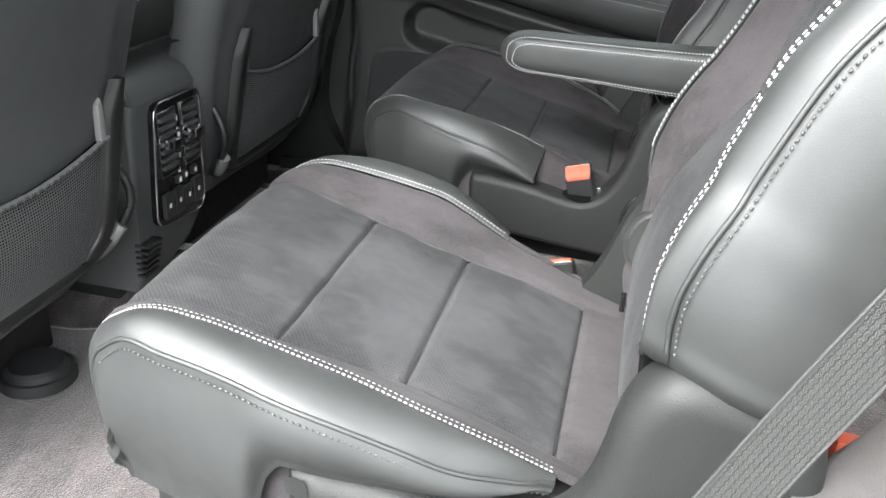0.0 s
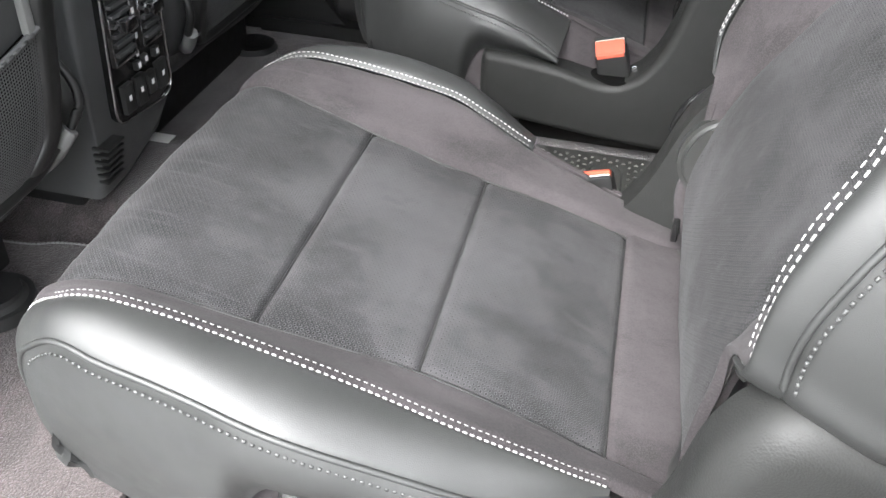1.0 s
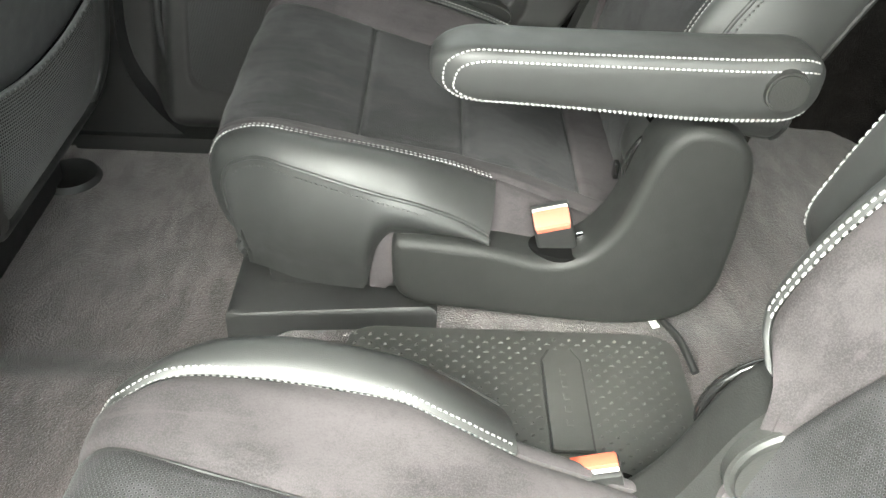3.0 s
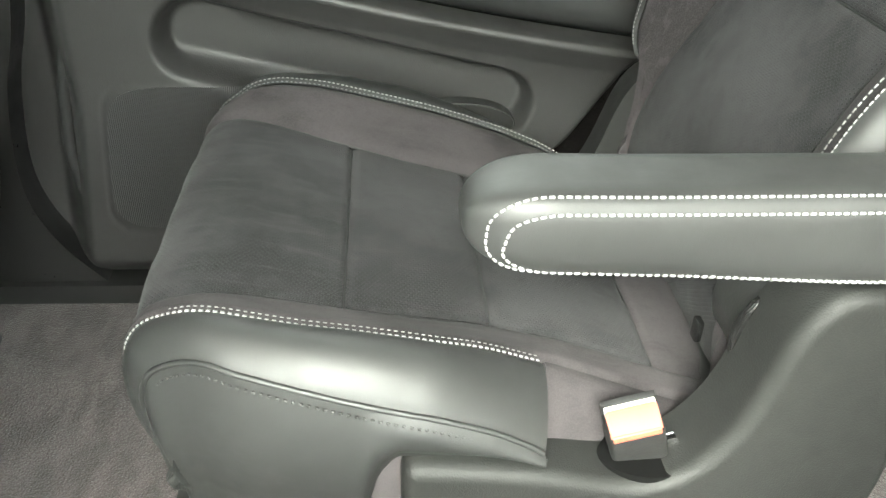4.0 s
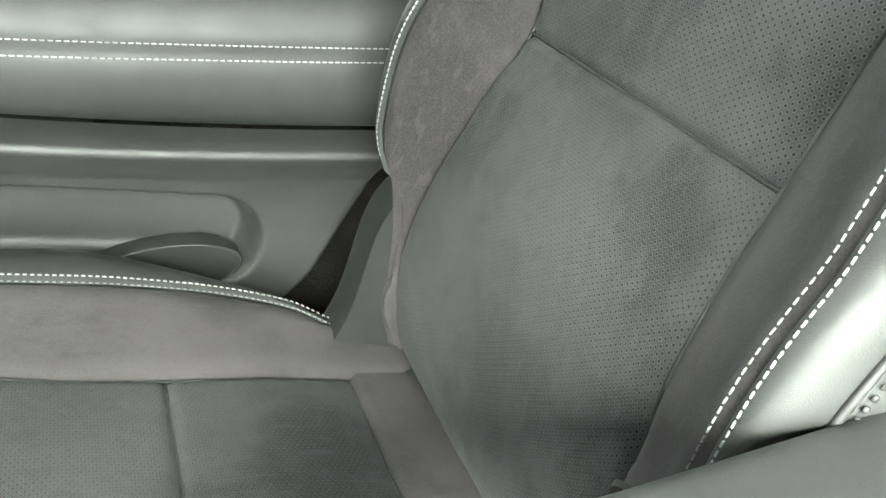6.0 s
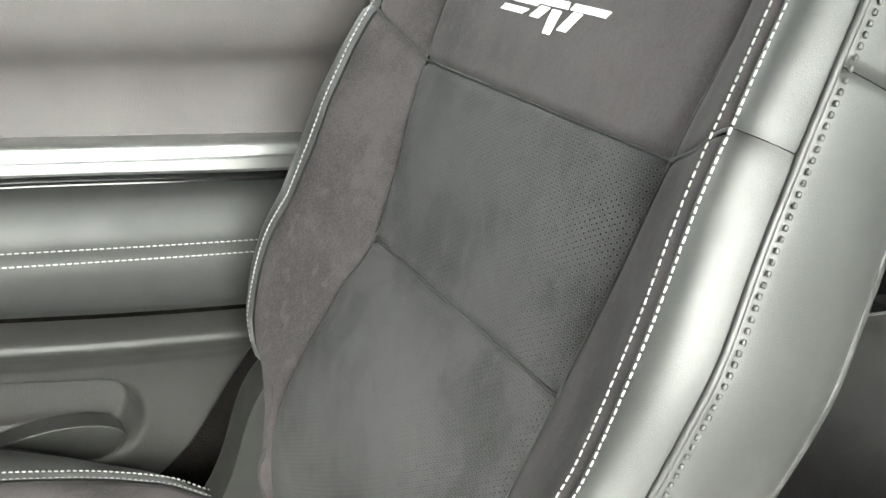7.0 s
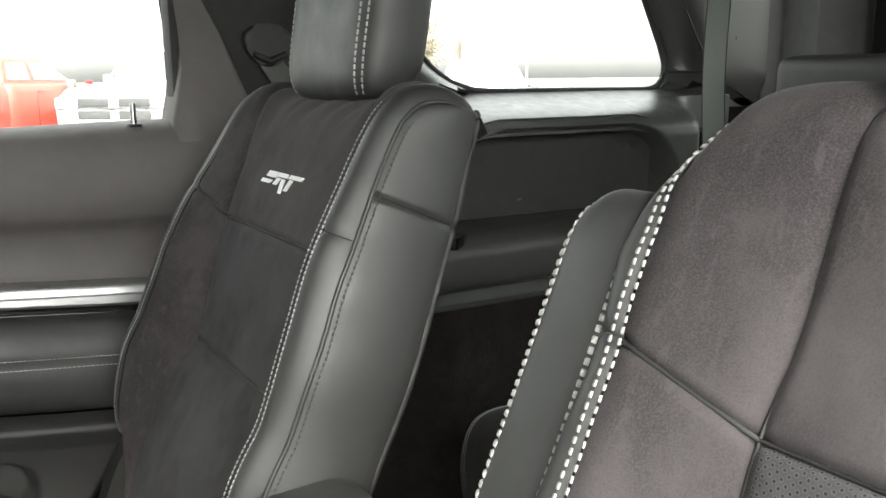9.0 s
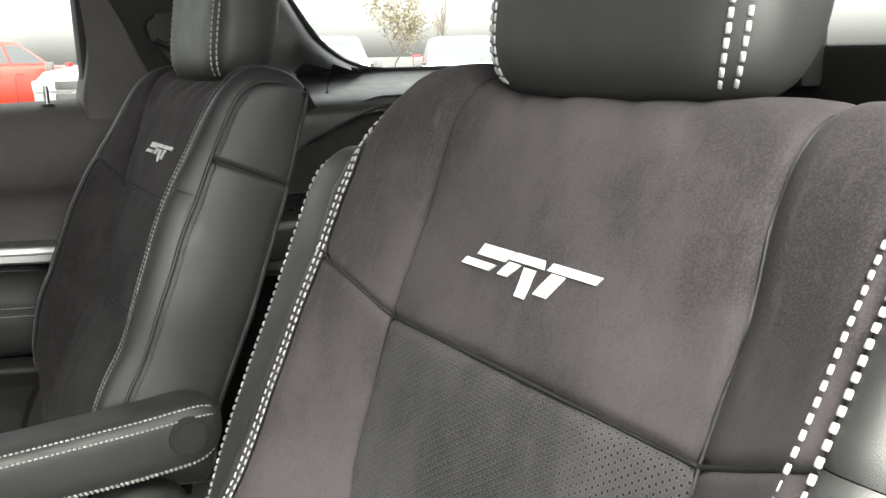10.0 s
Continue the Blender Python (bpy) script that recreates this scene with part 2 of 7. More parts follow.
def mesh_object(name, verts, faces, material, uvs=None, smooth=True):
    me = bpy.data.meshes.new(name)
    me.from_pydata([tuple(v) for v in verts], [], faces)
    me.validate()
    if uvs is not None:
        layer = me.uv_layers.new(name="UVMap")
        for loop in me.loops:
            layer.data[loop.index].uv = uvs[loop.vertex_index]
    bm = bmesh.new()
    bm.from_mesh(me)
    bmesh.ops.recalc_face_normals(bm, faces=bm.faces)
    bm.to_mesh(me)
    bm.free()
    me.polygons.foreach_set("use_smooth", [smooth] * len(me.polygons))
    me.materials.append(material)
    return new(name, me)


def under(ob, parent, label="", kind=""):
    if parent is not None:
        ob.parent = parent
        ob.matrix_parent_inverse = parent.matrix_world.inverted()
    if label or kind:
        tagged(ob, label=label, kind=kind)
    return ob


def part(name, bm, material, parent, label="", smooth=True, kind=""):
    """Links a bmesh as one mesh object under a thing or a part."""
    me = bpy.data.meshes.new(name)
    bmesh.ops.recalc_face_normals(bm, faces=bm.faces)
    bm.to_mesh(me)
    bm.free()
    me.polygons.foreach_set("use_smooth", [smooth] * len(me.polygons))
    if smooth:
        me.set_sharp_from_angle(angle=radians(38))
    me.materials.append(material)
    return under(new(name, me), parent, label, kind)


def empty(name, at=(0, 0, 0), **tags):
    e = new(name)
    e.location = at
    e.empty_display_size = 0.05
    e.matrix_world = Matrix.Translation(at)
    return tagged(e, **tags)


def shell(name, grid, material, parent, thick=0.006, label="", out=None, uv=None):
    """A solid skin over a grid of points (rows of equal length), thickened inwards."""
    R, Cn = len(grid), len(grid[0])
    g = np.array([[tuple(p) for p in row] for row in grid], float)
    du = np.gradient(g, axis=0)
    dv = np.gradient(g, axis=1)
    nor = np.cross(du, dv)
    nor /= np.maximum(np.linalg.norm(nor, axis=2, keepdims=True), 1e-9)
    if out is not None and (nor @ np.array(out, float)).mean() < 0:
        nor = -nor
    inner = g - nor * thick
    verts = np.concatenate([g.reshape(-1, 3), inner.reshape(-1, 3)])
    k, faces = R * Cn, []
    for i in range(R - 1):
        for j in range(Cn - 1):
            a, b, c, d = i * Cn + j, i * Cn + j + 1, (i + 1) * Cn + j + 1, (i + 1) * Cn + j
            faces += [(a, b, c, d), (a + k, d + k, c + k, b + k)]
    ring = [j for j in range(Cn)] + [i * Cn + Cn - 1 for i in range(1, R)] + [(R - 1) * Cn + j for j in range(Cn - 2, -1, -1)] + [i * Cn for i in range(R - 2, 0, -1)]
    for a, b in zip(ring, ring[1:] + ring[:1]):
        faces.append((b, a, a + k, b + k))
    su = np.concatenate([[0], np.cumsum(np.linalg.norm(np.diff(g[:, Cn // 2], axis=0), axis=1))])
    sv = np.concatenate([[0], np.cumsum(np.linalg.norm(np.diff(g[R // 2], axis=0), axis=1))])
    uvs = [(su[i], sv[j]) for _ in range(2) for i in range(R) for j in range(Cn)] if uv is None else [u for _ in range(2) for u in uv]
    ob = mesh_object(name, verts, faces, material, uvs)
    ob.data.set_sharp_from_angle(angle=radians(50))
    return under(ob, parent, label)


def smooth_line(points, n=12):
    """A Catmull-Rom line through the points, n steps to each span."""
    p = [np.array(q, float) for q in points]
    p = [2 * p[0] - p[1]] + p + [2 * p[-1] - p[-2]]
    out = []
    for i in range(1, len(p) - 2):
        for k in range(n):
            t = k / n
            out.append(0.5 * (2 * p[i] + (p[i + 1] - p[i - 1]) * t + (2 * p[i - 1] - 5 * p[i] + 4 * p[i + 1] - p[i + 2]) * t * t + (3 * p[i] - p[i - 1] - 3 * p[i + 1] + p[i + 2]) * t ** 3))
    out.append(p[-2])
    return np.array(out)


def even(points, step):
    """The same line in even steps of that length."""
    p = np.array(points, float)
    s = np.concatenate([[0], np.cumsum(np.linalg.norm(np.diff(p, axis=0), axis=1))])
    n = max(2, int(s[-1] / step) + 1)
    q = np.linspace(0, s[-1], n)
    return np.stack([np.interp(q, s, p[:, k]) for k in range(p.shape[1])], 1)


def box(bm, x0, y0, z0, x1, y1, z1, bevel=0.0, segs=2):
    made = bmesh.ops.create_cube(bm, size=1.0)["verts"]
    bmesh.ops.scale(bm, vec=(x1 - x0, y1 - y0, z1 - z0), verts=made)
    bmesh.ops.translate(bm, vec=((x0 + x1) / 2, (y0 + y1) / 2, (z0 + z1) / 2), verts=made)
    if bevel:
        edges = list({e for v in made for e in v.link_edges})
        bmesh.ops.bevel(bm, geom=edges, offset=bevel, segments=segs, profile=0.6, affect="EDGES")
    return bm


def boxed(name, dims, material, parent, bevel=0.004, label="", segs=2):
    return part(name, box(bmesh.new(), *dims, bevel=bevel, segs=segs), material, parent, label)


def slab(name, outline, axis, lo, hi, material, parent, bevel=0.004, label="", segs=2):
    """A flat shape given by its outline, drawn out along one axis from lo to hi, with rounded edges."""
    bm = bmesh.new()

    def at(a, b, c):
        return {"x": (c, a, b), "y": (a, c, b), "z": (a, b, c)}[axis]
    bottom = [bm.verts.new(at(a, b, lo)) for a, b in outline]
    top = [bm.verts.new(at(a, b, hi)) for a, b in outline]
    bm.faces.new(bottom)
    bm.faces.new(top)
    n = len(outline)
    for i in range(n):
        bm.faces.new((bottom[i], bottom[(i + 1) % n], top[(i + 1) % n], top[i]))
    if bevel:
        rim = [e for e in bm.edges if (e.verts[0] in bottom) == (e.verts[1] in bottom)]
        bmesh.ops.bevel(bm, geom=rim, offset=bevel, segments=segs, profile=0.6, affect="EDGES", clamp_overlap=True)
    return part(name, bm, material, parent, label)


def tube(name, points, radius, material, parent, label="", sides=8, closed=False):
    """A round bar along a line."""
    p = np.array(points, float)
    n = len(p)
    tan = np.gradient(p, axis=0)
    if closed:
        tan = np.roll(p, -1, 0) - np.roll(p, 1, 0)
    tan /= np.maximum(np.linalg.norm(tan, axis=1, keepdims=True), 1e-9)
    ref = np.array([0.31, 0.17, 0.93])
    verts, faces = [], []
    for i in range(n):
        a = np.cross(tan[i], ref)
        a /= np.linalg.norm(a)
        b = np.cross(tan[i], a)
        r = radius[i] if hasattr(radius, "__len__") else radius
        verts += [p[i] + r * (math.cos(t) * a + math.sin(t) * b) for t in np.linspace(0, 2 * math.pi, sides, endpoint=False)]
    for i in range(n if closed else n - 1):
        j = (i + 1) % n
        for k in range(sides):
            faces.append((i * sides + k, i * sides + (k + 1) % sides, j * sides + (k + 1) % sides, j * sides + k))
    if not closed:
        faces += [tuple(range(sides)), tuple((n - 1) * sides + k for k in range(sides))]
    ob = mesh_object(name, verts, faces, material)
    ob.data.set_sharp_from_angle(angle=radians(60))
    return under(ob, parent, label)


def stitch_verts(line, normals, pitch, fill, wide, tall, verts, faces, skew=0.0):
    """Small raised threads, one after another, along a line."""
    line = np.array(line, float)
    normals = np.array(normals, float)
    s = np.concatenate([[0], np.cumsum(np.linalg.norm(np.diff(line, axis=0), axis=1))])

    def at(q, arr):
        return np.array([np.interp(q, s, arr[:, k]) for k in range(3)])
    count = int(s[-1] / pitch)
    for i in range(count):
        mid = (i + 0.5) * pitch
        n = at(mid, normals)
        n /= np.linalg.norm(n)
        a, b = at(mid - fill * pitch / 2, line), at(mid + fill * pitch / 2, line)
        t = b - a
        t /= max(np.linalg.norm(t), 1e-9)
        side = np.cross(t, n)
        k0 = len(verts)
        for q, w, h in ((0.0, 0.80, 0.30), (0.18, 1.0, 1.0), (0.82, 1.0, 1.0), (1.0, 0.80, 0.30)):
            c = a + (b - a) * q + side * skew * (q - 0.5) * pitch
            verts += [c - side * wide * w - n * 0.0006, c - side * wide * w * 0.75 + n * tall * h, c + side * wide * w * 0.75 + n * tall * h, c + side * wide * w - n * 0.0006]
        for r in range(3):
            for k in range(3):
                o = k0 + r * 4 + k
                faces.append((o, o + 1, o + 5, o + 4))
        faces += [(k0, k0 + 1, k0 + 2, k0 + 3), (k0 + 12, k0 + 13, k0 + 14, k0 + 15)]


def stitching(name, lines, material, parent, pitch=0.0056, fill=0.84, wide=0.0012, tall=0.0011, label="", skew=0.0):
    verts, faces = [], []
    for line, normals in lines:
        stitch_verts(line, normals, pitch, fill, wide, tall, verts, faces, skew)
    return under(mesh_object(name, verts, faces, material), parent, label, "stuff")


def lerp(a, b, t):
    return a + (b - a) * t


def steps(x, table):
    """Smooth value at x between the rows (x, value) of a table."""
    n = len(table)
    if x <= table[0][0]:
        return table[0][1]
    if x >= table[-1][0]:
        return table[-1][1]
    i = max(k for k in range(n - 1) if table[k][0] <= x)

    def slope(k):
        if k == 0 or k == n - 1:
            return 0.0 if n > 2 else (table[1][1] - table[0][1]) / (table[1][0] - table[0][0])
        (xa, ya), (xb, yb), (xc, yc) = table[k - 1], table[k], table[k + 1]
        a, b = (yb - ya) / (xb - xa), (yc - yb) / (xc - xb)
        return 0.0 if a * b <= 0 else 2 * a * b / (a + b)
    (x0, y0), (x1, y1) = table[i], table[i + 1]
    d, t = x1 - x0, (x - x0) / (x1 - x0)
    return y0 * (1 + 2 * t) * (1 - t) ** 2 + y1 * t * t * (3 - 2 * t) + d * t * (1 - t) * (slope(i) * (1 - t) - slope(i + 1) * t)


def soft(a, b, x):
    t = min(1.0, max(0.0, (x - a) / (b - a)))
    return t * t * (3 - 2 * t)


def puffed(t, p=5):
    return max(0.0, 1 - abs(2 * t - 1) ** p)


def pillow(name, outline, y_in, y_out, r, material, parent, label="", step=0.004):
    """A plate with an even outline in x and z, drawn out along y, its outer rim rolled over with radius r."""
    loop = np.array(outline, float)
    p = even(np.vstack([loop, loop[:1]]), step)[:-1]
    for _ in range(14):
        p = 0.5 * p + 0.25 * (np.roll(p, 1, 0) + np.roll(p, -1, 0))
    area = 0.5 * np.sum(p[:, 0] * np.roll(p[:, 1], -1) - p[:, 1] * np.roll(p[:, 0], -1))
    sgn = 1 if y_out > y_in else -1
    n = len(p)

    def inset(q, d):
        t = np.roll(q, -1, 0) - np.roll(q, 1, 0)
        t /= np.maximum(np.linalg.norm(t, axis=1, keepdims=True), 1e-9)
        q = q + np.stack([-t[:, 1], t[:, 0]], 1) * (d if area > 0 else -d)
        return 0.6 * q + 0.2 * (np.roll(q, 1, 0) + np.roll(q, -1, 0))
    rings = [(p, y_in), (p, y_out - sgn * r)]
    cur, last = p, 0.0
    for a in np.linspace(0, math.pi / 2, 9)[1:]:
        d = r * (1 - math.cos(a))
        cur, last = inset(cur, d - last), d
        rings.append((cur, y_out - sgn * r * (1 - math.sin(a))))
    bm = bmesh.new()
    vs = [[bm.verts.new((q[0], y, q[1])) for q in ring] for ring, y in rings]
    for a, b in zip(vs, vs[1:]):
        for i in range(n):
            bm.faces.new((a[i], a[(i + 1) % n], b[(i + 1) % n], b[i]))
    caps = [bm.faces.new(vs[0]), bm.faces.new(vs[-1])]
    bmesh.ops.triangulate(bm, faces=caps)
    return part(name, bm, material, parent, label)

# ---------------------------------------------------------------- the two captain's seats
# Seat space: x runs rearwards, v sideways from the seat's middle (plus: towards the car's middle), z up.
CUSHION = even(smooth_line([(0.03, 0.250), (-0.03, 0.260), (-0.076, 0.274), (-0.15, 0.300), (-0.217, 0.318), (-0.28, 0.332), (-0.331, 0.345), (-0.38, 0.358), (-0.425, 0.368),
                            (-0.460, 0.366), (-0.481, 0.350), (-0.490, 0.318), (-0.484, 0.27), (-0.462, 0.225), (-0.42, 0.205)]), 0.005)
BACK = even(smooth_line([(0.010, 0.215), (-0.018, 0.250), (-0.031, 0.300), (-0.029, 0.350), (-0.019, 0.400), (0.000, 0.453), (0.028, 0.505), (0.053, 0.545), (0.078, 0.610), (0.099, 0.678), (0.124, 0.735),
                         (0.147, 0.785), (0.160, 0.805), (0.178, 0.816), (0.205, 0.816), (0.230, 0.803), (0.238, 0.780)]), 0.005)


def arc(p):
    return np.concatenate([[0], np.cumsum(np.linalg.norm(np.diff(p, axis=0), axis=1))])


class Profile:
    """A side line of a cushion and the skin laid round it."""

    def __init__(self, line, turn):
        self.p, self.s = line, arc(line)
        t = np.gradient(line, axis=0)
        t /= np.linalg.norm(t, axis=1, keepdims=True)
        self.n = np.stack([t[:, 1], -t[:, 0]], 1) * turn

    def at(self, s):
        p = np.array([np.interp(s, self.s, self.p[:, k]) for k in (0, 1)])
        n = np.array([np.interp(s, self.s, self.n[:, k]) for k in (0, 1)])
        return p, n / np.linalg.norm(n)


CUSH = Profile(CUSHION, 1)
BKP = Profile(BACK, -1)
CUSH_TOP = np.argmin(CUSHION[:, 0])


def cs(x):
    """Way along the cushion's line to a place x on its top."""
    return float(np.interp(-x, -CUSHION[:CUSH_TOP, 0], CUSH.s[:CUSH_TOP]))


BACK_TOP = np.argmax(BACK[:, 1])


def bs(z):
    """Way along the back's line to a height z on its front."""
    return float(np.interp(z, BACK[:BACK_TOP, 1], BKP.s[:BACK_TOP]))


C_END, B_END = float(CUSH.s[-1]), float(BKP.s[-1])
LIP = cs(-0.47)
# seam tables by way along the line
CV1 = [(0.0, 0.140), (cs(-0.08), 0.136), (cs(-0.217), 0.130), (cs(-0.331), 0.140), (cs(-0.42), 0.150), (LIP, 0.160), (C_END, 0.165)]
CV2 = {1: [(0.0, 0.185), (cs(-0.17), 0.186), (cs(-0.20), 0.190), (cs(-0.24), 0.197), (cs(-0.28), 0.205), (cs(-0.36), 0.206), (cs(-0.40), 0.203), (cs(-0.445), 0.197), (LIP, 0.189), (C_END, 0.178)],
       -1: [(0.0, 0.174), (cs(-0.078), 0.182), (cs(-0.12), 0.193), (cs(-0.20), 0.200), (cs(-0.36), 0.200), (cs(-0.445), 0.198), (LIP, 0.19), (C_END, 0.18)]}
CH2 = {1: [(0.0, -0.002), (cs(-0.12), 0.001), (cs(-0.17), 0.005), (cs(-0.20), 0.010), (cs(-0.24), 0.018), (cs(-0.28), 0.023), (cs(-0.32), 0.021), (cs(-0.36), 0.017), (cs(-0.40), 0.013), (cs(-0.44), 0.008), (LIP, 0.001), (C_END, 0.0)],
       -1: [(0.0, 0.002), (cs(-0.078), 0.010), (cs(-0.12), 0.018), (cs(-0.16), 0.021), (cs(-0.20), 0.024), (cs(-0.28), 0.029), (cs(-0.36), 0.027), (cs(-0.40), 0.022), (cs(-0.44), 0.012), (LIP, 0.001), (C_END, 0.0)]}
CV4 = {1: [(0.0, 0.250), (cs(-0.20), 0.256), (cs(-0.28), 0.262), (cs(-0.36), 0.257), (cs(-0.40), 0.248), (cs(-0.44), 0.236), (LIP, 0.228), (C_END, 0.212)],
       -1: [(0.0, 0.19), (cs(-0.078), 0.192), (cs(-0.11), 0.210), (cs(-0.15), 0.230), (cs(-0.20), 0.244), (cs(-0.28), 0.256), (cs(-0.36), 0.247), (cs(-0.44), 0.232), (LIP, 0.226), (C_END, 0.212)]}
CH4 = {1: [(0.0, -0.045), (cs(-0.16), -0.030), (cs(-0.20), -0.015), (cs(-0.24), -0.003), (cs(-0.28), 0.003), (cs(-0.36), 0.003), (cs(-0.40), 0.000), (cs(-0.44), -0.006), (LIP, -0.012), (C_END, -0.012)],
       -1: [(0.0, 0.0), (cs(-0.078), 0.004), (cs(-0.15), 0.004), (cs(-0.20), 0.012), (cs(-0.28), 0.022), (cs(-0.32), 0.021), (cs(-0.36), 0.016), (cs(-0.40), 0.008), (cs(-0.44), 0.002), (LIP, -0.008), (C_END, -0.012)]}
# how far the padding stands up between seam and piping
CB = {1: [(0.0, 0.003), (cs(-0.19), 0.005), (cs(-0.23), 0.009), (cs(-0.28), 0.014), (cs(-0.33), 0.016), (cs(-0.38), 0.013), (cs(-0.42), 0.009), (LIP, 0.006), (C_END, 0.006)],
      -1: [(0.0, 0.0), (cs(-0.08), 0.0), (cs(-0.12), 0.004), (cs(-0.20), 0.006), (cs(-0.33), 0.008), (cs(-0.42), 0.007), (LIP, 0.006), (C_END, 0.006)]}
# the leather ends where the front begins to turn under
NOSE = float(CUSH.s[max(k for k in range(len(CUSHION)) if CUSHION[k, 1] > 0.252)])
BV1 = [(0.0, 0.165), (bs(0.30), 0.164), (bs(0.36), 0.156), (bs(0.41), 0.146), (bs(0.45), 0.137), (bs(0.50), 0.129), (bs(0.55), 0.124), (bs(0.62), 0.130), (bs(0.68), 0.136), (bs(0.79), 0.142), (B_END, 0.146)]
BV2 = {1: [(0.0, 0.168), (bs(0.35), 0.160), (bs(0.40), 0.162), (bs(0.416), 0.170), (bs(0.428), 0.192), (bs(0.442), 0.200), (bs(0.50), 0.199), (bs(0.60), 0.199), (bs(0.65), 0.195), (bs(0.70), 0.188), (bs(0.75), 0.178), (bs(0.79), 0.172), (B_END, 0.164)],
       -1: [(0.0, 0.168), (bs(0.35), 0.160), (bs(0.40), 0.162), (bs(0.416), 0.170), (bs(0.428), 0.192), (bs(0.442), 0.200), (bs(0.50), 0.196), (bs(0.55), 0.182), (bs(0.62), 0.177), (bs(0.70), 0.180), (bs(0.79), 0.176), (B_END, 0.166)]}
BH2 = {1: [(0.0, 0.0), (bs(0.37), 0.006), (bs(0.41), 0.018), (bs(0.45), 0.032), (bs(0.50), 0.040), (bs(0.60), 0.043), (bs(0.65), 0.039), (bs(0.70), 0.032), (bs(0.75), 0.023), (bs(0.79), 0.013), (bs(0.81), 0.005), (B_END, 0.0)],
       -1: [(0.0, 0.0), (bs(0.37), 0.006), (bs(0.41), 0.018), (bs(0.45), 0.030), (bs(0.50), 0.045), (bs(0.56), 0.053), (bs(0.62), 0.051), (bs(0.66), 0.043), (bs(0.70), 0.033), (bs(0.75), 0.022), (bs(0.79), 0.013), (bs(0.81), 0.005), (B_END, 0.0)]}
BV3 = {1: [(0.0, 0.17), (bs(0.40), 0.180), (bs(0.415), 0.196), (bs(0.428), 0.210), (bs(0.442), 0.218), (bs(0.55), 0.226), (bs(0.60), 0.229), (bs(0.65), 0.223), (bs(0.70), 0.213), (bs(0.75), 0.206), (bs(0.79), 0.200), (B_END, 0.196)],
       -1: [(0.0, 0.17), (bs(0.40), 0.180), (bs(0.415), 0.196), (bs(0.428), 0.210), (bs(0.442), 0.220), (bs(0.50), 0.228), (bs(0.55), 0.222), (bs(0.62), 0.218), (bs(0.70), 0.211), (bs(0.79), 0.201), (B_END, 0.196)]}
BH3 = {1: [(0.0, -0.02), (bs(0.40), -0.008), (bs(0.43), 0.006), (bs(0.48), 0.018), (bs(0.58), 0.026), (bs(0.65), 0.019), (bs(0.70), 0.010), (bs(0.75), 0.008), (bs(0.79), 0.004), (B_END, -0.004)],
       -1: [(0.0, -0.02), (bs(0.40), -0.008), (bs(0.43), 0.006), (bs(0.50), 0.029), (bs(0.56), 0.037), (bs(0.62), 0.034), (bs(0.70), 0.015), (bs(0.79), 0.004), (B_END, -0.004)]}


WIDER = {1: [(bs(0.55), 0.0), (bs(0.62), 0.004), (bs(0.68), 0.012), (bs(0.72), 0.026), (bs(0.76), 0.036), (bs(0.79), 0.042), (B_END, 0.030)],
         -1: [(bs(0.40), 0.010), (bs(0.43), 0.022), (bs(0.46), 0.022), (bs(0.50), 0.018), (bs(0.55), 0.014), (bs(0.62), 0.006), (bs(0.68), 0.0), (bs(0.79), -0.001), (B_END, 0.0)]}
LIFTED = {1: [(bs(0.52), 0.0), (bs(0.62), -0.009), (bs(0.70), -0.012), (bs(0.75), -0.006), (bs(0.79), 0.002), (B_END, 0.0)],
          -1: [(bs(0.42), 0.0), (bs(0.48), 0.008), (bs(0.60), 0.008), (bs(0.70), 0.0), (B_END, 0.0)]}


NARROWER = {1: [(bs(0.60), 0.0), (bs(0.68), 0.007), (bs(0.73), 0.014), (B_END, 0.014)],
            -1: [(bs(0.55), 0.0), (bs(0.62), 0.010), (bs(0.68), 0.020), (bs(0.73), 0.022), (bs(0.78), 0.030), (B_END, 0.034)]}


def seam_v(seat, side, s, table):
    """The near seat's bolsters keep their width higher up."""
    if seat.m == -1:
        return steps(s, table[side])
    v = steps(s, table[side]) + steps(s, WIDER[side]) * (1.0 if table is BV2 or side == 1 else 0.45)
    return max(v, seam_v(seat, side, s, BV2) + 0.010) if table is BV3 else v


def seam_h(seat, side, s, table):
    """Height of a seam over the back's line."""
    return steps(s, table[side]) + (steps(s, LIFTED[side]) if seat.m == 1 else 0.0)


def seam_1(seat, side, s):
    """Seam between the back's panels and its bolster."""
    return steps(s, BV1) - (steps(s, NARROWER[side]) if seat.m == 1 else 0.0)


class Seat:
    def __init__(self, name, yc, m, label):
        self.yc, self.m, self.shift = yc, m, -0.013 * m
        self.root = empty(name, (-0.2, yc, 0.14), label=label, category="car seat", group="captain's chairs")

    def w(self, x, v, z):
        return (x, self.yc + self.m * v, z)

    def cushion(self, s, v, h):
        p, n = CUSH.at(s)
        q = p + n * h
        f = min(1.0, max(0.0, (s - cs(-0.40)) / 0.05))
        return self.w(q[0] + f * 0.016 * (abs(v) / 0.24) ** 4, v, q[1])

    def back(self, s, v, h):
        p, n = BKP.at(s)
        q = p + n * h
        f = min(1.0, max(0.0, (s - bs(0.74)) / 0.08))
        e = min(1.0, max(0.0, (abs(v) - 0.09) / 0.06))
        lift = -0.007 if self.m == 1 and v < 0 else 0.012
        return self.w(q[0], v, q[1] + f * (lift * e * e * (3 - 2 * e) - 0.022 * (abs(v) / 0.21) ** 10))


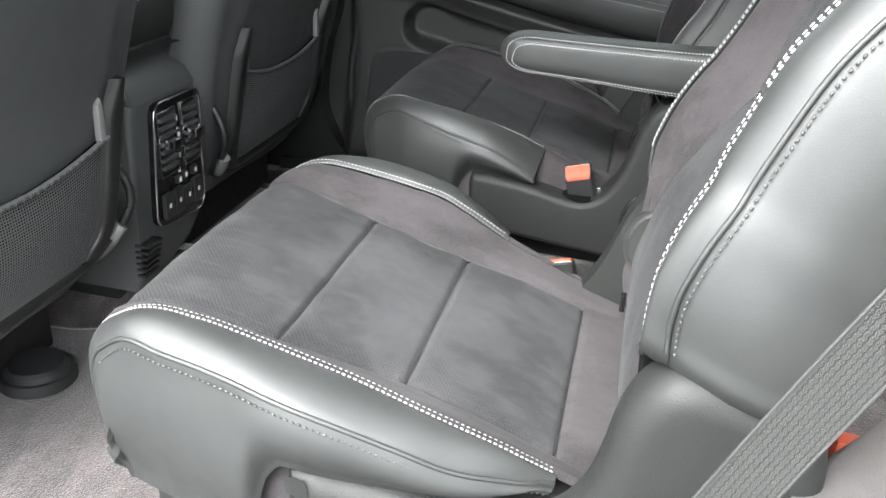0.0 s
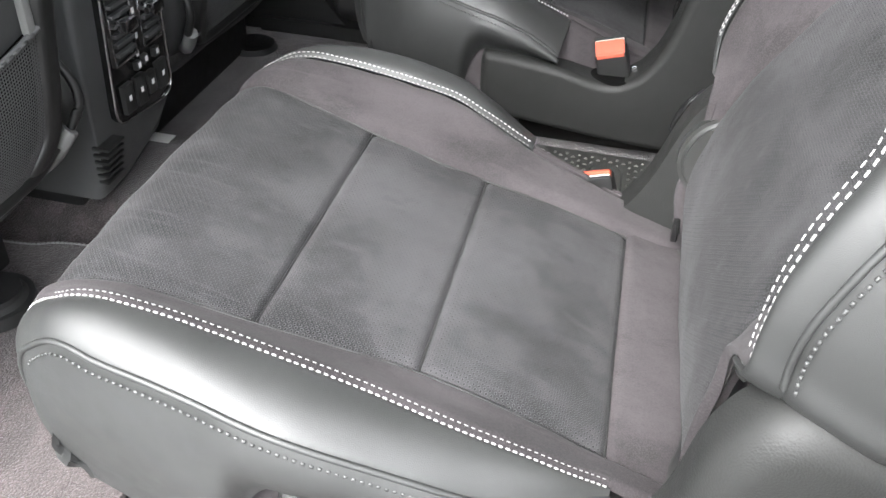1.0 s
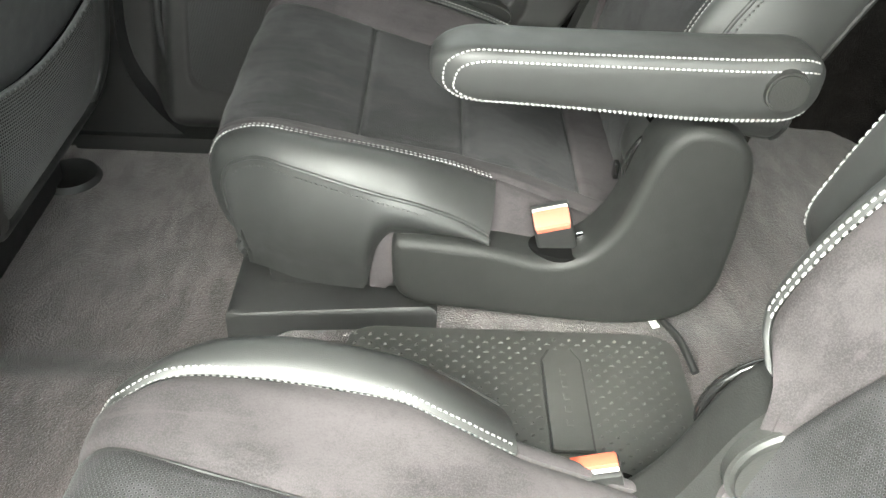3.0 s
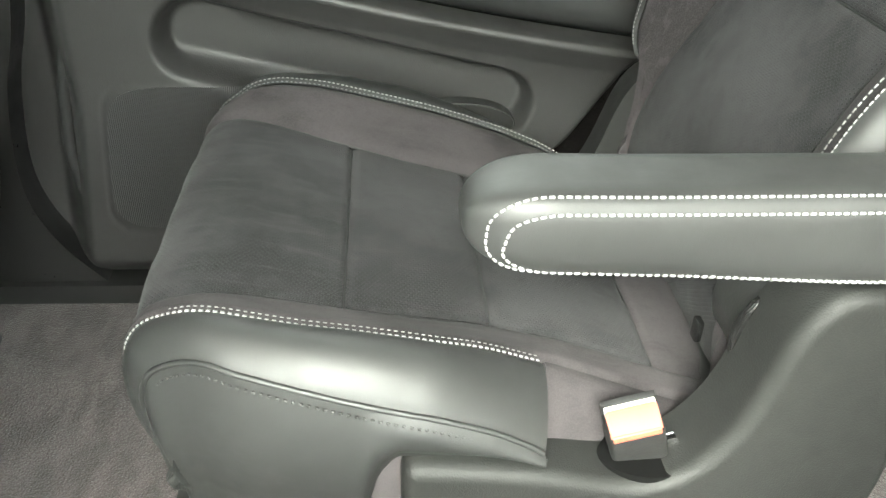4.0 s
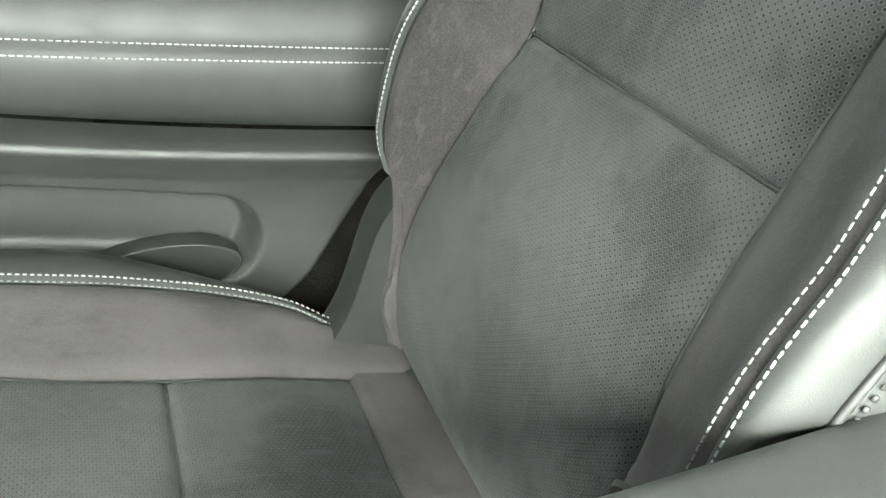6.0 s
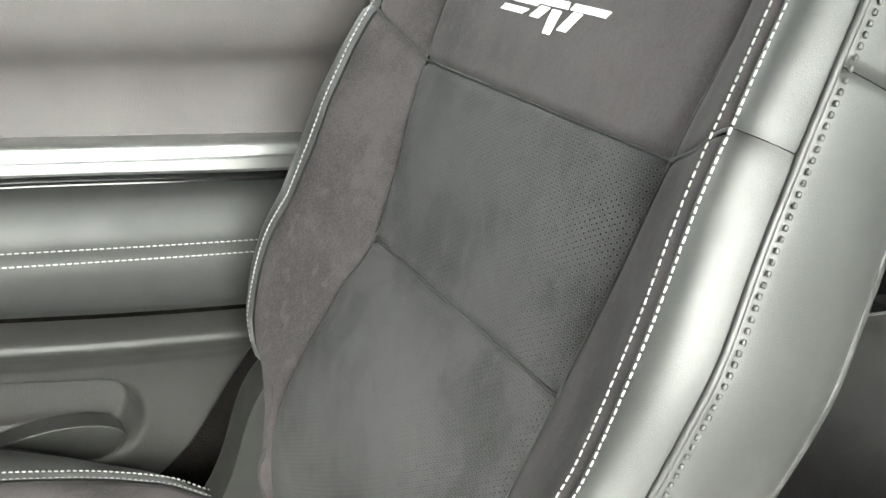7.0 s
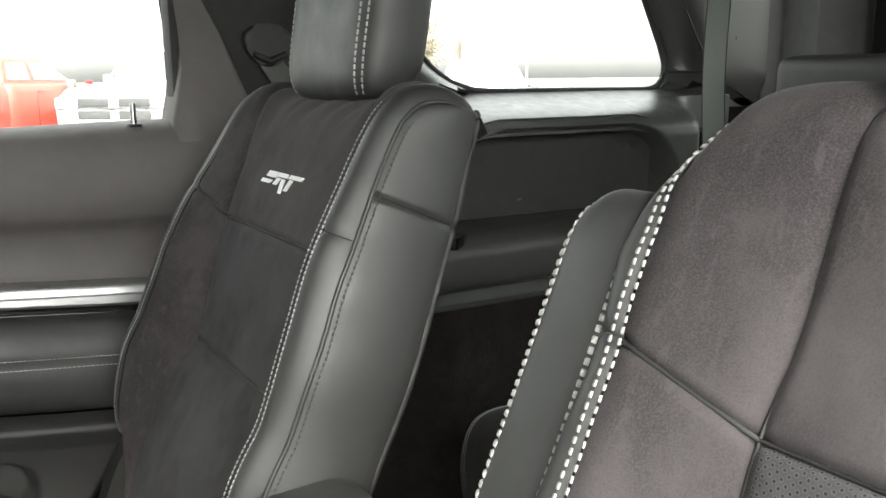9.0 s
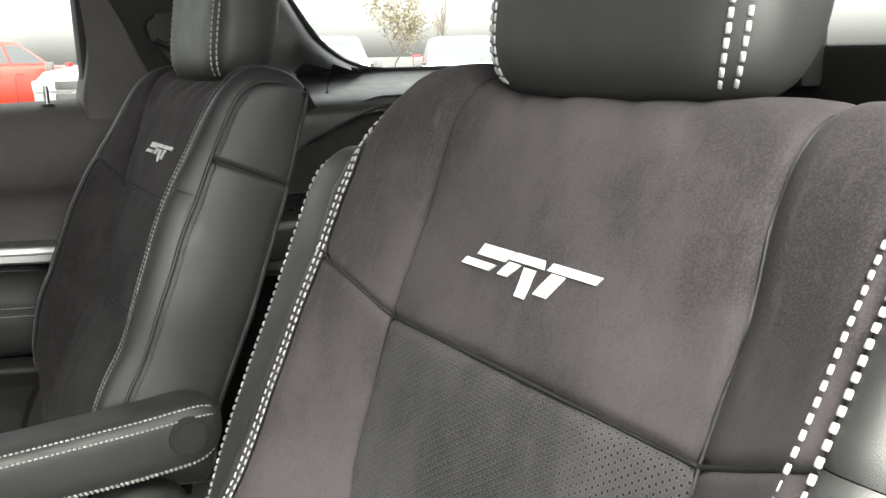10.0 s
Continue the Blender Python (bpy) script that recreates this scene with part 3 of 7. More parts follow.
def dense(t):
    """Even steps drawn closer together towards both ends."""
    return 0.35 * t + 0.65 * (0.5 - 0.5 * math.cos(math.pi * t))


def seam_dip(t, width):
    """Falls to 1 at both ends of 0..1 and is 0 between."""
    d = min(t, 1 - t) / width
    return math.exp(-d * d)


def seat_cushion(seat):
    base = empty("cushion", seat.w(-0.2, 0, 0.25))
    under(base, seat.root)
    base_h = -0.004
    # seat face: rear strip and three quilted panels
    cuts = [(0.0, cs(-0.080), SUEDE, 0.158, "plain suede rear strip"), (cs(-0.080), cs(-0.217), SUEDE_PERF, None, "perforated suede panel"),
            (cs(-0.217), cs(-0.331), SUEDE_PERF, None, "perforated suede panel"), (cs(-0.331), C_END, SUEDE_PERF, None, "perforated suede front panel")]
    for a, b, mat, half, label in cuts:
        rows = max(14, int((b - a) / 0.0055))
        grid = []
        for i in range(rows + 1):
            t = dense(i / rows)
            s = lerp(a, b, t)
            row = []
            for j in range(45):
                u = dense(j / 44)
                v = (2 * u - 1) * (half or steps(s, CV1)) + (0.0 if half else seat.shift)
                dist = min(t * (b - a), (1 - t) * (b - a))
                dip = 0.0045 * math.exp(-(dist / 0.0028) ** 2) + 0.0035 * seam_dip(u, 0.014)
                wave = 0.0016 * noise.noise((s * 28, v * 24, 3.1 + seat.yc)) + 0.0007 * noise.noise((s * 90, v * 70, 1.7))
                crown = 0.004 * math.sin(math.pi * t) if b < C_END else 0.003 * math.sin(math.pi * min(1, t * 1.6))
                row.append(seat.cushion(s, v, base_h + crown * (1 - (2 * u - 1) ** 2) - dip + wave + 0.004))
            grid.append(row)
        shell("seat_panel", grid, mat, base, 0.008, label, (-0.2, 0, 1))
    stitches, pipes, dots = [], [], []
    for side in (1, -1):
        # plain suede border between the quilting and the leather
        grid, rows = [], 90
        for i in range(rows + 1):
            s = lerp(0.0, C_END, i / rows)
            v1, v2, h2 = steps(s, CV1), steps(s, CV2[side]), steps(s, CH2[side])
            row = []
            for j in range(13):
                t = j / 12
                h = lerp(0.0, h2, t * t * (1.6 - 0.6 * t)) + 0.004 * puffed(t, 4) - 0.004 * seam_dip(t, 0.10)
                row.append(seat.cushion(s, lerp(side * v1 + seat.shift, side * v2, t), h + 0.0012 * noise.noise((s * 40, v1 * 9 + t, side))))
            grid.append(row)
        shell("suede_border", grid, SUEDE, base, 0.008, "", (-0.2, 0, 1))
        # leather bolster
        s0 = cs(-0.186) if side == 1 else cs(-0.080)
        grid, rows = [], 80
        for i in range(rows + 1):
            s = lerp(s0, NOSE, i / rows)
            v2, h2, v4, h4 = steps(s, CV2[side]), steps(s, CH2[side]), steps(s, CV4[side]), steps(s, CH4[side])
            row = []
            for j in range(17):
                t = j / 16
                bulge = steps(s, CB[side]) * math.sin(math.pi * t) ** 0.85
                row.append(seat.cushion(s, side * (lerp(v2, v4, t) + 0.2 * bulge), lerp(h2, h4, t ** 1.25) + bulge - 0.002 * seam_dip(t, 0.05)))
            grid.append(row)
        shell("leather_bolster", grid, LEATHER, base, 0.008, "smooth black leather bolster", (0, seat.m * side, 1))
        # the rest behind the inner bolster
        if side == 1:
            grid = []
            for i in range(25):
                s = lerp(0.0, s0 - 0.001, i / 24)
                v2, h2 = steps(s, CV2[1]), steps(s, CH2[1])
                grid.append([seat.cushion(s, v2 + lerp(0.024, 0.050, i / 24) * t, lerp(h2, -0.060, t ** 1.9) + 0.004 * math.sin(math.pi * t)) for t in np.linspace(0, 1, 11)])
            shell("suede_gusset", grid, SUEDE, base, 0.008, "", (0, seat.m, 1))
        # stitches on either side of the seam
        line_a, line_b, nor = [], [], []
        for i in range(140):
            s = lerp(s0 + 0.004, LIP + 0.035, i / 139)
            v2, h2 = steps(s, CV2[side]), steps(s, CH2[side])
            p, n = CUSH.at(s)
            line_a.append(seat.cushion(s, side * (v2 - 0.0036), h2 + 0.0012))
            line_b.append(seat.cushion(s, side * (v2 + 0.0036), h2 + 0.0028))
            nor.append((n[0], seat.m * side * 0.15, n[1]))
        stitches += [(line_a, nor), (line_b, nor)]
        # piped edge and its row of holes
        line, row2 = [], []
        for i in range(120):
            s = lerp(s0 + 0.002, NOSE, i / 119)
            v4, h4 = steps(s, CV4[side]), steps(s, CH4[side])
            line.append(seat.cushion(s, side * (v4 - 0.0005), h4 + 0.0005))
            p, n = CUSH.at(s)
            row2.append((seat.cushion(s, side * (v4 + 0.0036), h4 - 0.0065), (n[0] * 0.2, seat.m * side, n[1] * 0.2)))
        tube("piping", line, 0.0022, LEATHER, base, sides=8)
        dots.append(([r[0] for r in row2], [r[1] for r in row2]))
        # leather side with its lower edge cut away over the recliner cover
        grid, rows = [], 110
        for i in range(rows + 1):
            s = lerp(s0, NOSE, i / rows)
            v4, h4 = steps(s, CV4[side]), steps(s, CH4[side])
            top = np.array(seat.cushion(s, side * v4, h4))
            zb = steps(top[0], [(-0.50, 0.212), (-0.322, 0.206), (-0.306, 0.268), (-0.290, 0.286), (-0.24, 0.282), (-0.138, 0.268), (-0.10, 0.276), (-0.075, 0.296), (0, 0.30)])
            zb = min(zb, top[2] - 0.004)
            xb = top[0] + 0.022 * max(0.0, min(1.0, (s - LIP) / 0.05)) * (1 - max(0.0, min(1.0, (s - LIP - 0.06) / 0.08)))
            row = []
            for t in np.linspace(0, 1, 17):
                out = 0.008 * math.sin(math.pi * min(1, t * 1.15)) - 0.014 * t * t
                row.append((lerp(top[0], xb, t), top[1] + seat.m * side * out, lerp(top[2], zb, t)))
            grid.append(row)
        shell("leather_side", grid, LEATHER, base, 0.006, "leather side panel", (0, seat.m * side, 0))
        flap = [(x, z) for x, z in ((-0.316, 0.205), (-0.318, 0.262), (-0.311, 0.283), (-0.298, 0.290), (-0.286, 0.288), (-0.288, 0.215), (-0.298, 0.203))]
        ys = sorted((seat.w(0, side * 0.200, 0)[1], seat.w(0, side * (0.243 if side == 1 else 0.229), 0)[1]))
        slab("suede_flap", flap, "y", ys[0], ys[1], SUEDE, base, 0.004)
    stitching("stitching", stitches[1::2], THREAD, base, pitch=0.0049, fill=0.58, wide=0.0006 if seat.m == 1 else 0.0008, tall=0.0003, label="row of silver-white stitching on the leather")
    stitching("fine_stitching", stitches[0::2], THREAD_GREY, base, pitch=0.0049, fill=0.52, wide=0.0003, tall=0.0002, label="finer row of silver-white stitching on the suede")
    stitching("piping_stitches", dots, THREAD_DARK, base, pitch=0.0052, fill=0.5, wide=0.0010, tall=0.0006)
    # dark seams between the panels
    for x in (-0.080, -0.217, -0.331):
        s = cs(x)
        tube("seam_line", [seat.cushion(s, v + seat.shift, -0.0046) for v in np.linspace(-steps(s, CV1), steps(s, CV1), 30)], 0.0012, PLASTIC_DARK, base, sides=6)
    for side in (1, -1):
        tube("seam_line", [seat.cushion(s, side * steps(s, CV1) + seat.shift, -0.0038) for s in np.linspace(cs(-0.08), C_END - 0.06, 90)], 0.0014, PLASTIC_DARK, base, sides=6)
    ys = sorted((seat.w(0, -0.205, 0)[1], seat.w(0, 0.205, 0)[1]))
    boxed("seat_pan", (-0.435, ys[0], 0.17, 0.02, ys[1], 0.262), PLASTIC_DARK, base, 0.012)


def seat_back(seat):
    base = empty("backrest", seat.w(0.1, 0, 0.6))
    under(base, seat.root)
    z1, z2 = 0.543, 0.680
    cuts = [(0.0, bs(z1), SUEDE_PERF, "perforated suede lower panel"), (bs(z1), bs(z2), SUEDE_PERF, "perforated suede middle panel"), (bs(z2), B_END, SUEDE, "plain suede upper panel")]
    for a, b, mat, label in cuts:
        rows = int((b - a) / 0.0055)
        grid = []
        for i in range(rows + 1):
            t = dense(i / rows)
            s = lerp(a, b, t)
            row = []
            for j in range(45):
                u = dense(j / 44)
                v = lerp(-seam_1(seat, -1, s), seam_1(seat, 1, s), u)
                dist = min(t * (b - a), (1 - t) * (b - a))
                dip = 0.005 * math.exp(-(dist / 0.0030) ** 2) + 0.0035 * seam_dip(u, 0.014)
                wave = 0.0022 * noise.noise((s * 22, v * 18, 9.1 + seat.yc)) + 0.0008 * noise.noise((s * 80, v * 60, 5.0))
                if b == B_END:
                    for fold in (-0.062, -0.018, 0.038, 0.071):
                        dip += 0.0035 * math.exp(-((v - fold - 0.4 * (s - bs(0.79))) / 0.006) ** 2) * math.exp(-((s - bs(0.808)) / 0.020) ** 2)
                crown = 0.006 * math.sin(math.pi * t) if b < B_END else 0.004 * math.sin(math.pi * min(1.0, t * 1.5))
                row.append(seat.back(s, v, crown * (1 - 0.6 * (2 * u - 1) ** 2) - dip + wave))
            grid.append(row)
        shell("back_panel", grid, mat, base, 0.008, label, (-1, 0, 0.3))
    stitches, dots = [], []
    for side in (1, -1):
        for low in (True, False):
            rows = 90 if low else 44
            grid = []
            for i in range(rows + 1):
                row = []
                for j in range(13):
                    t = j / 12
                    seam = bs(lerp(0.680, 0.700, t))
                    a, b = (0.0, seam - 0.0006) if low else (seam + 0.0006, B_END)
                    s = lerp(a, b, dense(i / rows))
                    v1, v2, h2 = seam_1(seat, side, s), seam_v(seat, side, s, BV2), seam_h(seat, side, s, BH2)
                    edge = 0.004 * math.exp(-(abs(s - seam) / 0.0028) ** 2)
                    row.append(seat.back(s, side * lerp(v1, v2, t), lerp(0.0, h2, t * t * (1.6 - 0.6 * t)) + 0.005 * puffed(t, 4) - 0.004 * seam_dip(t, 0.1) - edge))
                grid.append(row)
            shell("suede_bolster", grid, SUEDE, base, 0.008, "", (-1, 0, 0.3))
        for a, b in ((bs(0.418), bs(0.7006)), (bs(0.7010), B_END - 0.02)):
            rows = int((b - a) / 0.005)
            grid, sidegrid = [], []
            for i in range(rows + 1):
                s = lerp(a, b, i / rows)
                v2, h2, v3, h3 = seam_v(seat, side, s, BV2), seam_h(seat, side, s, BH2), seam_v(seat, side, s, BV3), seam_h(seat, side, s, BH3)
                edge = 0.003 * math.exp(-(abs(s - bs(0.701)) / 0.004) ** 2)
                row = []
                for j in range(13):
                    t = j / 12
                    row.append(seat.back(s, side * (lerp(v2, v3, t) + 0.002 * math.sin(math.pi * t)), lerp(h2, h3, t ** 1.3) + 0.006 * math.sin(math.pi * t) - 0.002 * seam_dip(t, 0.08) - edge))
                grid.append(row)
            shell("leather_facing", grid, LEATHER, base, 0.006, "smooth black leather bolster facing", (-1, seat.m * side, 0.3))
        for a, b in ((bs(0.418), bs(0.7388)), (bs(0.7392), B_END - 0.052)):
            rows = int((b - a) / 0.004)
            grid = []
            for i in range(rows + 1):
                s = lerp(a, b, dense(i / rows))
                v3, h3 = seam_v(seat, side, s, BV3), seam_h(seat, side, s, BH3)
                p = np.array(seat.back(s, side * v3, h3))
                behind = (p[0] - 0.099) * 0.9135 - (p[2] - 0.678) * 0.4067
                depth = max(0.006, steps(s, [(0, 0.088), (bs(0.60), 0.079), (bs(0.72), 0.081), (bs(0.78), 0.078), (B_END, 0.062)]) - behind)
                edge = 0.004 * math.exp(-(abs(s - bs(0.739)) / 0.003) ** 2)
                fan = max(0.0, 1 - (s - bs(0.418)) / 0.10)
                crest = soft(bs(0.745), B_END - 0.06, s)
                dx, dz = lerp(0.9135, 0.972, fan) + 0.07 * crest, lerp(0.4067, 0.235, fan) - 0.25 * crest
                depth += 0.02 * fan
                row = []
                for j in range(17):
                    t = dense(j / 16)
                    o = 0.008 * math.sin(math.pi * t) * min(1.0, depth / 0.05) - 0.003 * seam_dip(t, 0.06) - edge + 0.012 * fan * math.sin(math.pi * min(1.0, t * 1.3) / 2)
                    row.append((p[0] + dx * depth * t, p[1] + seat.m * side * (o + 0.002 * t), p[2] - dz * depth * t - 0.006 * t * max(0.0, (p[2] - 0.79) / 0.03)))
                grid.append(row)
            shell("leather_side", grid, LEATHER, base, 0.006, "leather side panel of the backrest", (0, seat.m * side, 0))
            tube("rear_welt", [r[-1] for r in grid], 0.0030, PLASTIC_DARK, base, sides=6)
            if a < bs(0.5):
                # the piped seam runs on along the lower edge
                foot = [(q[0], q[1], q[2] + 0.001) for q in grid[0]]
                tube("piping", foot, 0.0020, LEATHER, base, sides=8)
                dots.append(([(q[0], q[1] + seat.m * side * 0.002, q[2] + 0.007) for q in foot], [(0, seat.m * side, 0.1)] * len(foot)))
        la, lb, na, ld, nd, pipe = [], [], [], [], [], []
        for i in range(170):
            s = lerp(bs(0.440) if seat.m == 1 else bs(0.424), B_END - 0.050, i / 169)
            v2, h2, v3, h3 = seam_v(seat, side, s, BV2), seam_h(seat, side, s, BH2), seam_v(seat, side, s, BV3), seam_h(seat, side, s, BH3)
            p, n = BKP.at(s)
            gap = 0.0034 if seat.m == 1 and side == 1 else 0.0042
            shift = -0.003 if seat.m == 1 and side == -1 else 0.0
            la.append(seat.back(s, side * (v2 - gap + shift), h2 + 0.001))
            lb.append(seat.back(s, side * (v2 + gap + shift), h2 + 0.001))
            na.append((n[0], seat.m * side * 0.3, n[1]))
            ld.append(seat.back(s, side * (v3 + 0.0028), h3 - 0.006))
            nd.append((n[0] * 0.2, seat.m * side, n[1] * 0.2))
            pipe.append(seat.back(s, side * (v3 + 0.0003), h3))
        stitches += [(la, na), (lb, na)]
        dots.append((ld, nd))
        tube("piping", pipe, 0.0020, LEATHER, base, sides=8)
    for k, outer in ((0, seat.m == -1), (1, seat.m == 1)):
        for line, row in ((stitches[2 * k + 1], "bold"), (stitches[2 * k], "fine")):
            name = "stitching" if row == "bold" else "fine_stitching"
            label = "row of silver-white stitching on the leather" if row == "bold" else "finer row of silver-white stitching on the suede"
            if seat.m == 1 and outer:
                # heavier thread towards the shoulder
                for part_of, wide in ((slice(0, 66), 0.00055), (slice(65, 105), 0.0008), (slice(104, 170), 0.0013)):
                    stitching(name, [(line[0][part_of], line[1][part_of])], THREAD, base, pitch=0.0058, fill=0.62, wide=wide * (1.0 if row == "bold" else 0.75 if wide > 0.001 else 0.4), tall=0.4 * wide, label=label)
            elif seat.m == 1:
                stitching(name, [line], THREAD, base, pitch=0.0060, fill=0.62, wide=0.0012 if row == "bold" else 0.0011, tall=0.0005, label=label)
            elif row == "bold" or k == 0:
                stitching(name, [line], THREAD if row == "bold" else THREAD_GREY, base, pitch=0.0046, fill=0.72, wide=0.00062 if row == "bold" else 0.0004, tall=0.0005, label=label)
    stitching("piping_stitches", dots, THREAD_DARK, base, pitch=0.0052, fill=0.55, wide=0.001, tall=0.0007)
    # dark seams between the panels
    for z in (z1, z2):
        s = bs(z)
        tube("seam_line", [seat.back(s, v, -0.0034) for v in np.linspace(-seam_1(seat, -1, s), seam_1(seat, 1, s), 30)], 0.0012, PLASTIC_DARK, base, sides=6)
    for side in (1, -1):
        tube("seam_line", [seat.back(s, side * seam_1(seat, side, s), -0.0034) for s in np.linspace(bs(0.29), B_END - 0.03, 90)], 0.0012, PLASTIC_DARK, base, sides=6)
        lo = []
        for t in np.linspace(0, 1, 14):
            s = bs(lerp(0.680, 0.700, t))
            v1, v2, h2 = seam_1(seat, side, s), seam_v(seat, side, s, BV2), seam_h(seat, side, s, BH2)
            lo.append(seat.back(s, side * lerp(v1, v2, t), lerp(0.0, h2, t * t * (1.6 - 0.6 * t)) + 0.005 * puffed(t, 4) - 0.0035))
        tube("seam_line", lo, 0.0013, PLASTIC_DARK, base, sides=6)
    # hard shell behind
    grid = []
    for s in np.linspace(bs(0.40), B_END - 0.004, 40):
        depth = steps(s, [(0, 0.10), (bs(0.55), 0.088), (bs(0.72), 0.086), (bs(0.80), 0.076), (bs(0.813), 0.050), (B_END, 0.008)])
        grid.append([seat.back(s, v, -depth + 0.004 * (v / 0.2) ** 4) for v in np.linspace(-0.198, 0.198, 21)])
    shell("back_shell", grid, FELT, base, 0.01, "dark cloth-covered rear shell", (1, 0, -0.3))


def upper_height(seat, s, v):
    """Height of the plain upper panel over the back's line."""
    a = bs(0.680)
    t, u = (s - a) / (B_END - a), v / steps(s, BV1)
    wave = 0.0022 * noise.noise((s * 22, v * 18, 9.1 + seat.yc)) + 0.0008 * noise.noise((s * 80, v * 60, 5.0))
    return 0.004 * math.sin(math.pi * min(1.0, t * 1.5)) * (1 - 0.6 * u * u) + wave


def seat_logo(seat):
    """Embroidered emblem, three slanted silver shapes."""
    base = empty("emblem", (0.12, seat.yc + 0.015, 0.73))
    under(base, seat.root)
    c0, up = (seat.yc + 0.012, bs(0.7275)) if seat.m == 1 else (seat.yc + 0.001, bs(0.7310))

    def place(name, pts):
        # pts in millimetres: a to the reader's right, b up
        bm = bmesh.new()
        f = bm.faces.new([bm.verts.new((a, b, 0.0)) for a, b in pts])
        bmesh.ops.triangulate(bm, faces=[f])
        bmesh.ops.subdivide_edges(bm, edges=list(bm.edges), cuts=3, use_grid_fill=True)
        made = bmesh.ops.extrude_face_region(bm, geom=list(bm.faces))["geom"]
        for q in made:
            if isinstance(q, bmesh.types.BMVert):
                q.co.z = 1.0
        for q in bm.verts:
            s, v = up + q.co.y / 1000, (c0 - q.co.x / 1000 - seat.yc) / seat.m
            q.co = seat.back(s, v, upper_height(seat, s, v) + (0.0013 if q.co.z > 0.5 else -0.0005))
        part(name, bm, EMBROIDERY, base, smooth=False)
    for shape in ([(-55, -5), (-30, -5), (-24, -0.8), (-52, -0.8)], [(-44, 2.2), (-18, 2.2), (-11, 9), (-40, 9)],
                  [(-14, 4.4), (14, 4.4), (13, 9), (-9, 9)], [(-21, -5), (-12.5, -5), (-4, 3.2), (-13, 3.2)], [(-2, -13), (5, -13), (9, 2.6), (0, 2.6)],
                  [(17, 4.6), (50, 4.6), (53, 9), (20, 9)], [(11, -9), (20.5, -9), (30, 3.8), (21, 3.8)]):
        place("emblem_shape", shape)


def headrest(seat):
    base = empty("headrest", seat.w(0.2, 0, 0.85))
    under(base, seat.root)
    N = 48
    hy = seat.yc + (0.022 if seat.m == 1 else 0.0)

    def ring(zf):
        # zf 0..1 from the bottom to the top
        z = 0.813 + 0.185 * zf
        e = abs(2 * zf - 1)
        k = (1 - e ** 5.0) ** 0.5 if e < 1 else 0.0
        k = max(k, 0.02)
        cx = 0.198 + 0.030 * zf
        out = []
        for a in np.linspace(0, 2 * math.pi, N, endpoint=False):
            c, s = math.cos(a), math.sin(a)
            px = (c ** 1.0 * 0.055 if c > 0 else -abs(c) ** 0.6 * 0.042) * (0.35 + 0.65 * k)
            py = math.copysign(abs(s) ** (0.62 if c > 0 else 0.42), s) * 0.106 * (0.80 + 0.20 * k)
            out.append((cx + px, hy + py, z + 0.010 * (py / 0.106) ** 2 * (0.5 - zf)))
        return out
    fr = [0.5 - 0.5 * math.cos(math.pi * i / 26) for i in range(27)]
    verts, faces = [], []
    for f in fr:
        verts += ring(f)
    for i in range(len(fr) - 1):
        for k in range(N):
            faces.append((i * N + k, i * N + (k + 1) % N, (i + 1) * N + (k + 1) % N, (i + 1) * N + k))
    faces += [tuple(range(N)), tuple((len(fr) - 1) * N + k for k in range(N))]
    under(mesh_object("headrest_pad", verts, faces, LEATHER), base, "black leather headrest pad")
    lines = []
    for side in (1, -1):
        for off in ((-0.0036, 0.0036) if seat.m == 1 else (-0.0048, 0.0048)):
            pts, nor = [], []
            for f in np.linspace(0.03, 0.97, 60):
                r = ring(f)
                cand = [(abs(p[1] - hy - side * ((0.0925 if seat.m == 1 and side == -1 else 0.088) + off) * (0.80 + 0.20 * (1 - abs(2 * f - 1) ** 5) ** 0.5)), p) for p in r if p[0] < 0.198 + 0.03 * f]
                cand.sort()
                (d0, p0), (d1, p1) = cand[0], cand[1]
                w = d1 / max(d0 + d1, 1e-9)
                q = np.array(p0) * w + np.array(p1) * (1 - w)
                pts.append(q + np.array((-0.0008, 0, 0)))
                nor.append((-1, 0.4 * side, 0))
            lines.append((pts, nor))
    stitching("stitching", lines, THREAD, base, pitch=0.0066, fill=0.74, wide=0.0014 if seat.m == 1 else 0.0010, tall=0.0006)
    for v in (-0.055, 0.055):
        tube("post", [seat.w(0.205, v, 0.80), seat.w(0.205, v, 0.84)], 0.006, STEEL, base, "polished steel post")
        bm = bmesh.new()
        x, y, z = seat.w(0.205, v, 0.826)
        bmesh.ops.create_cone(bm, cap_ends=True, segments=20, radius1=0.014, radius2=0.012, depth=0.012, matrix=Matrix.Translation((x, y, z)))
        part("post_collar", bm, PLASTIC_DARK, base)


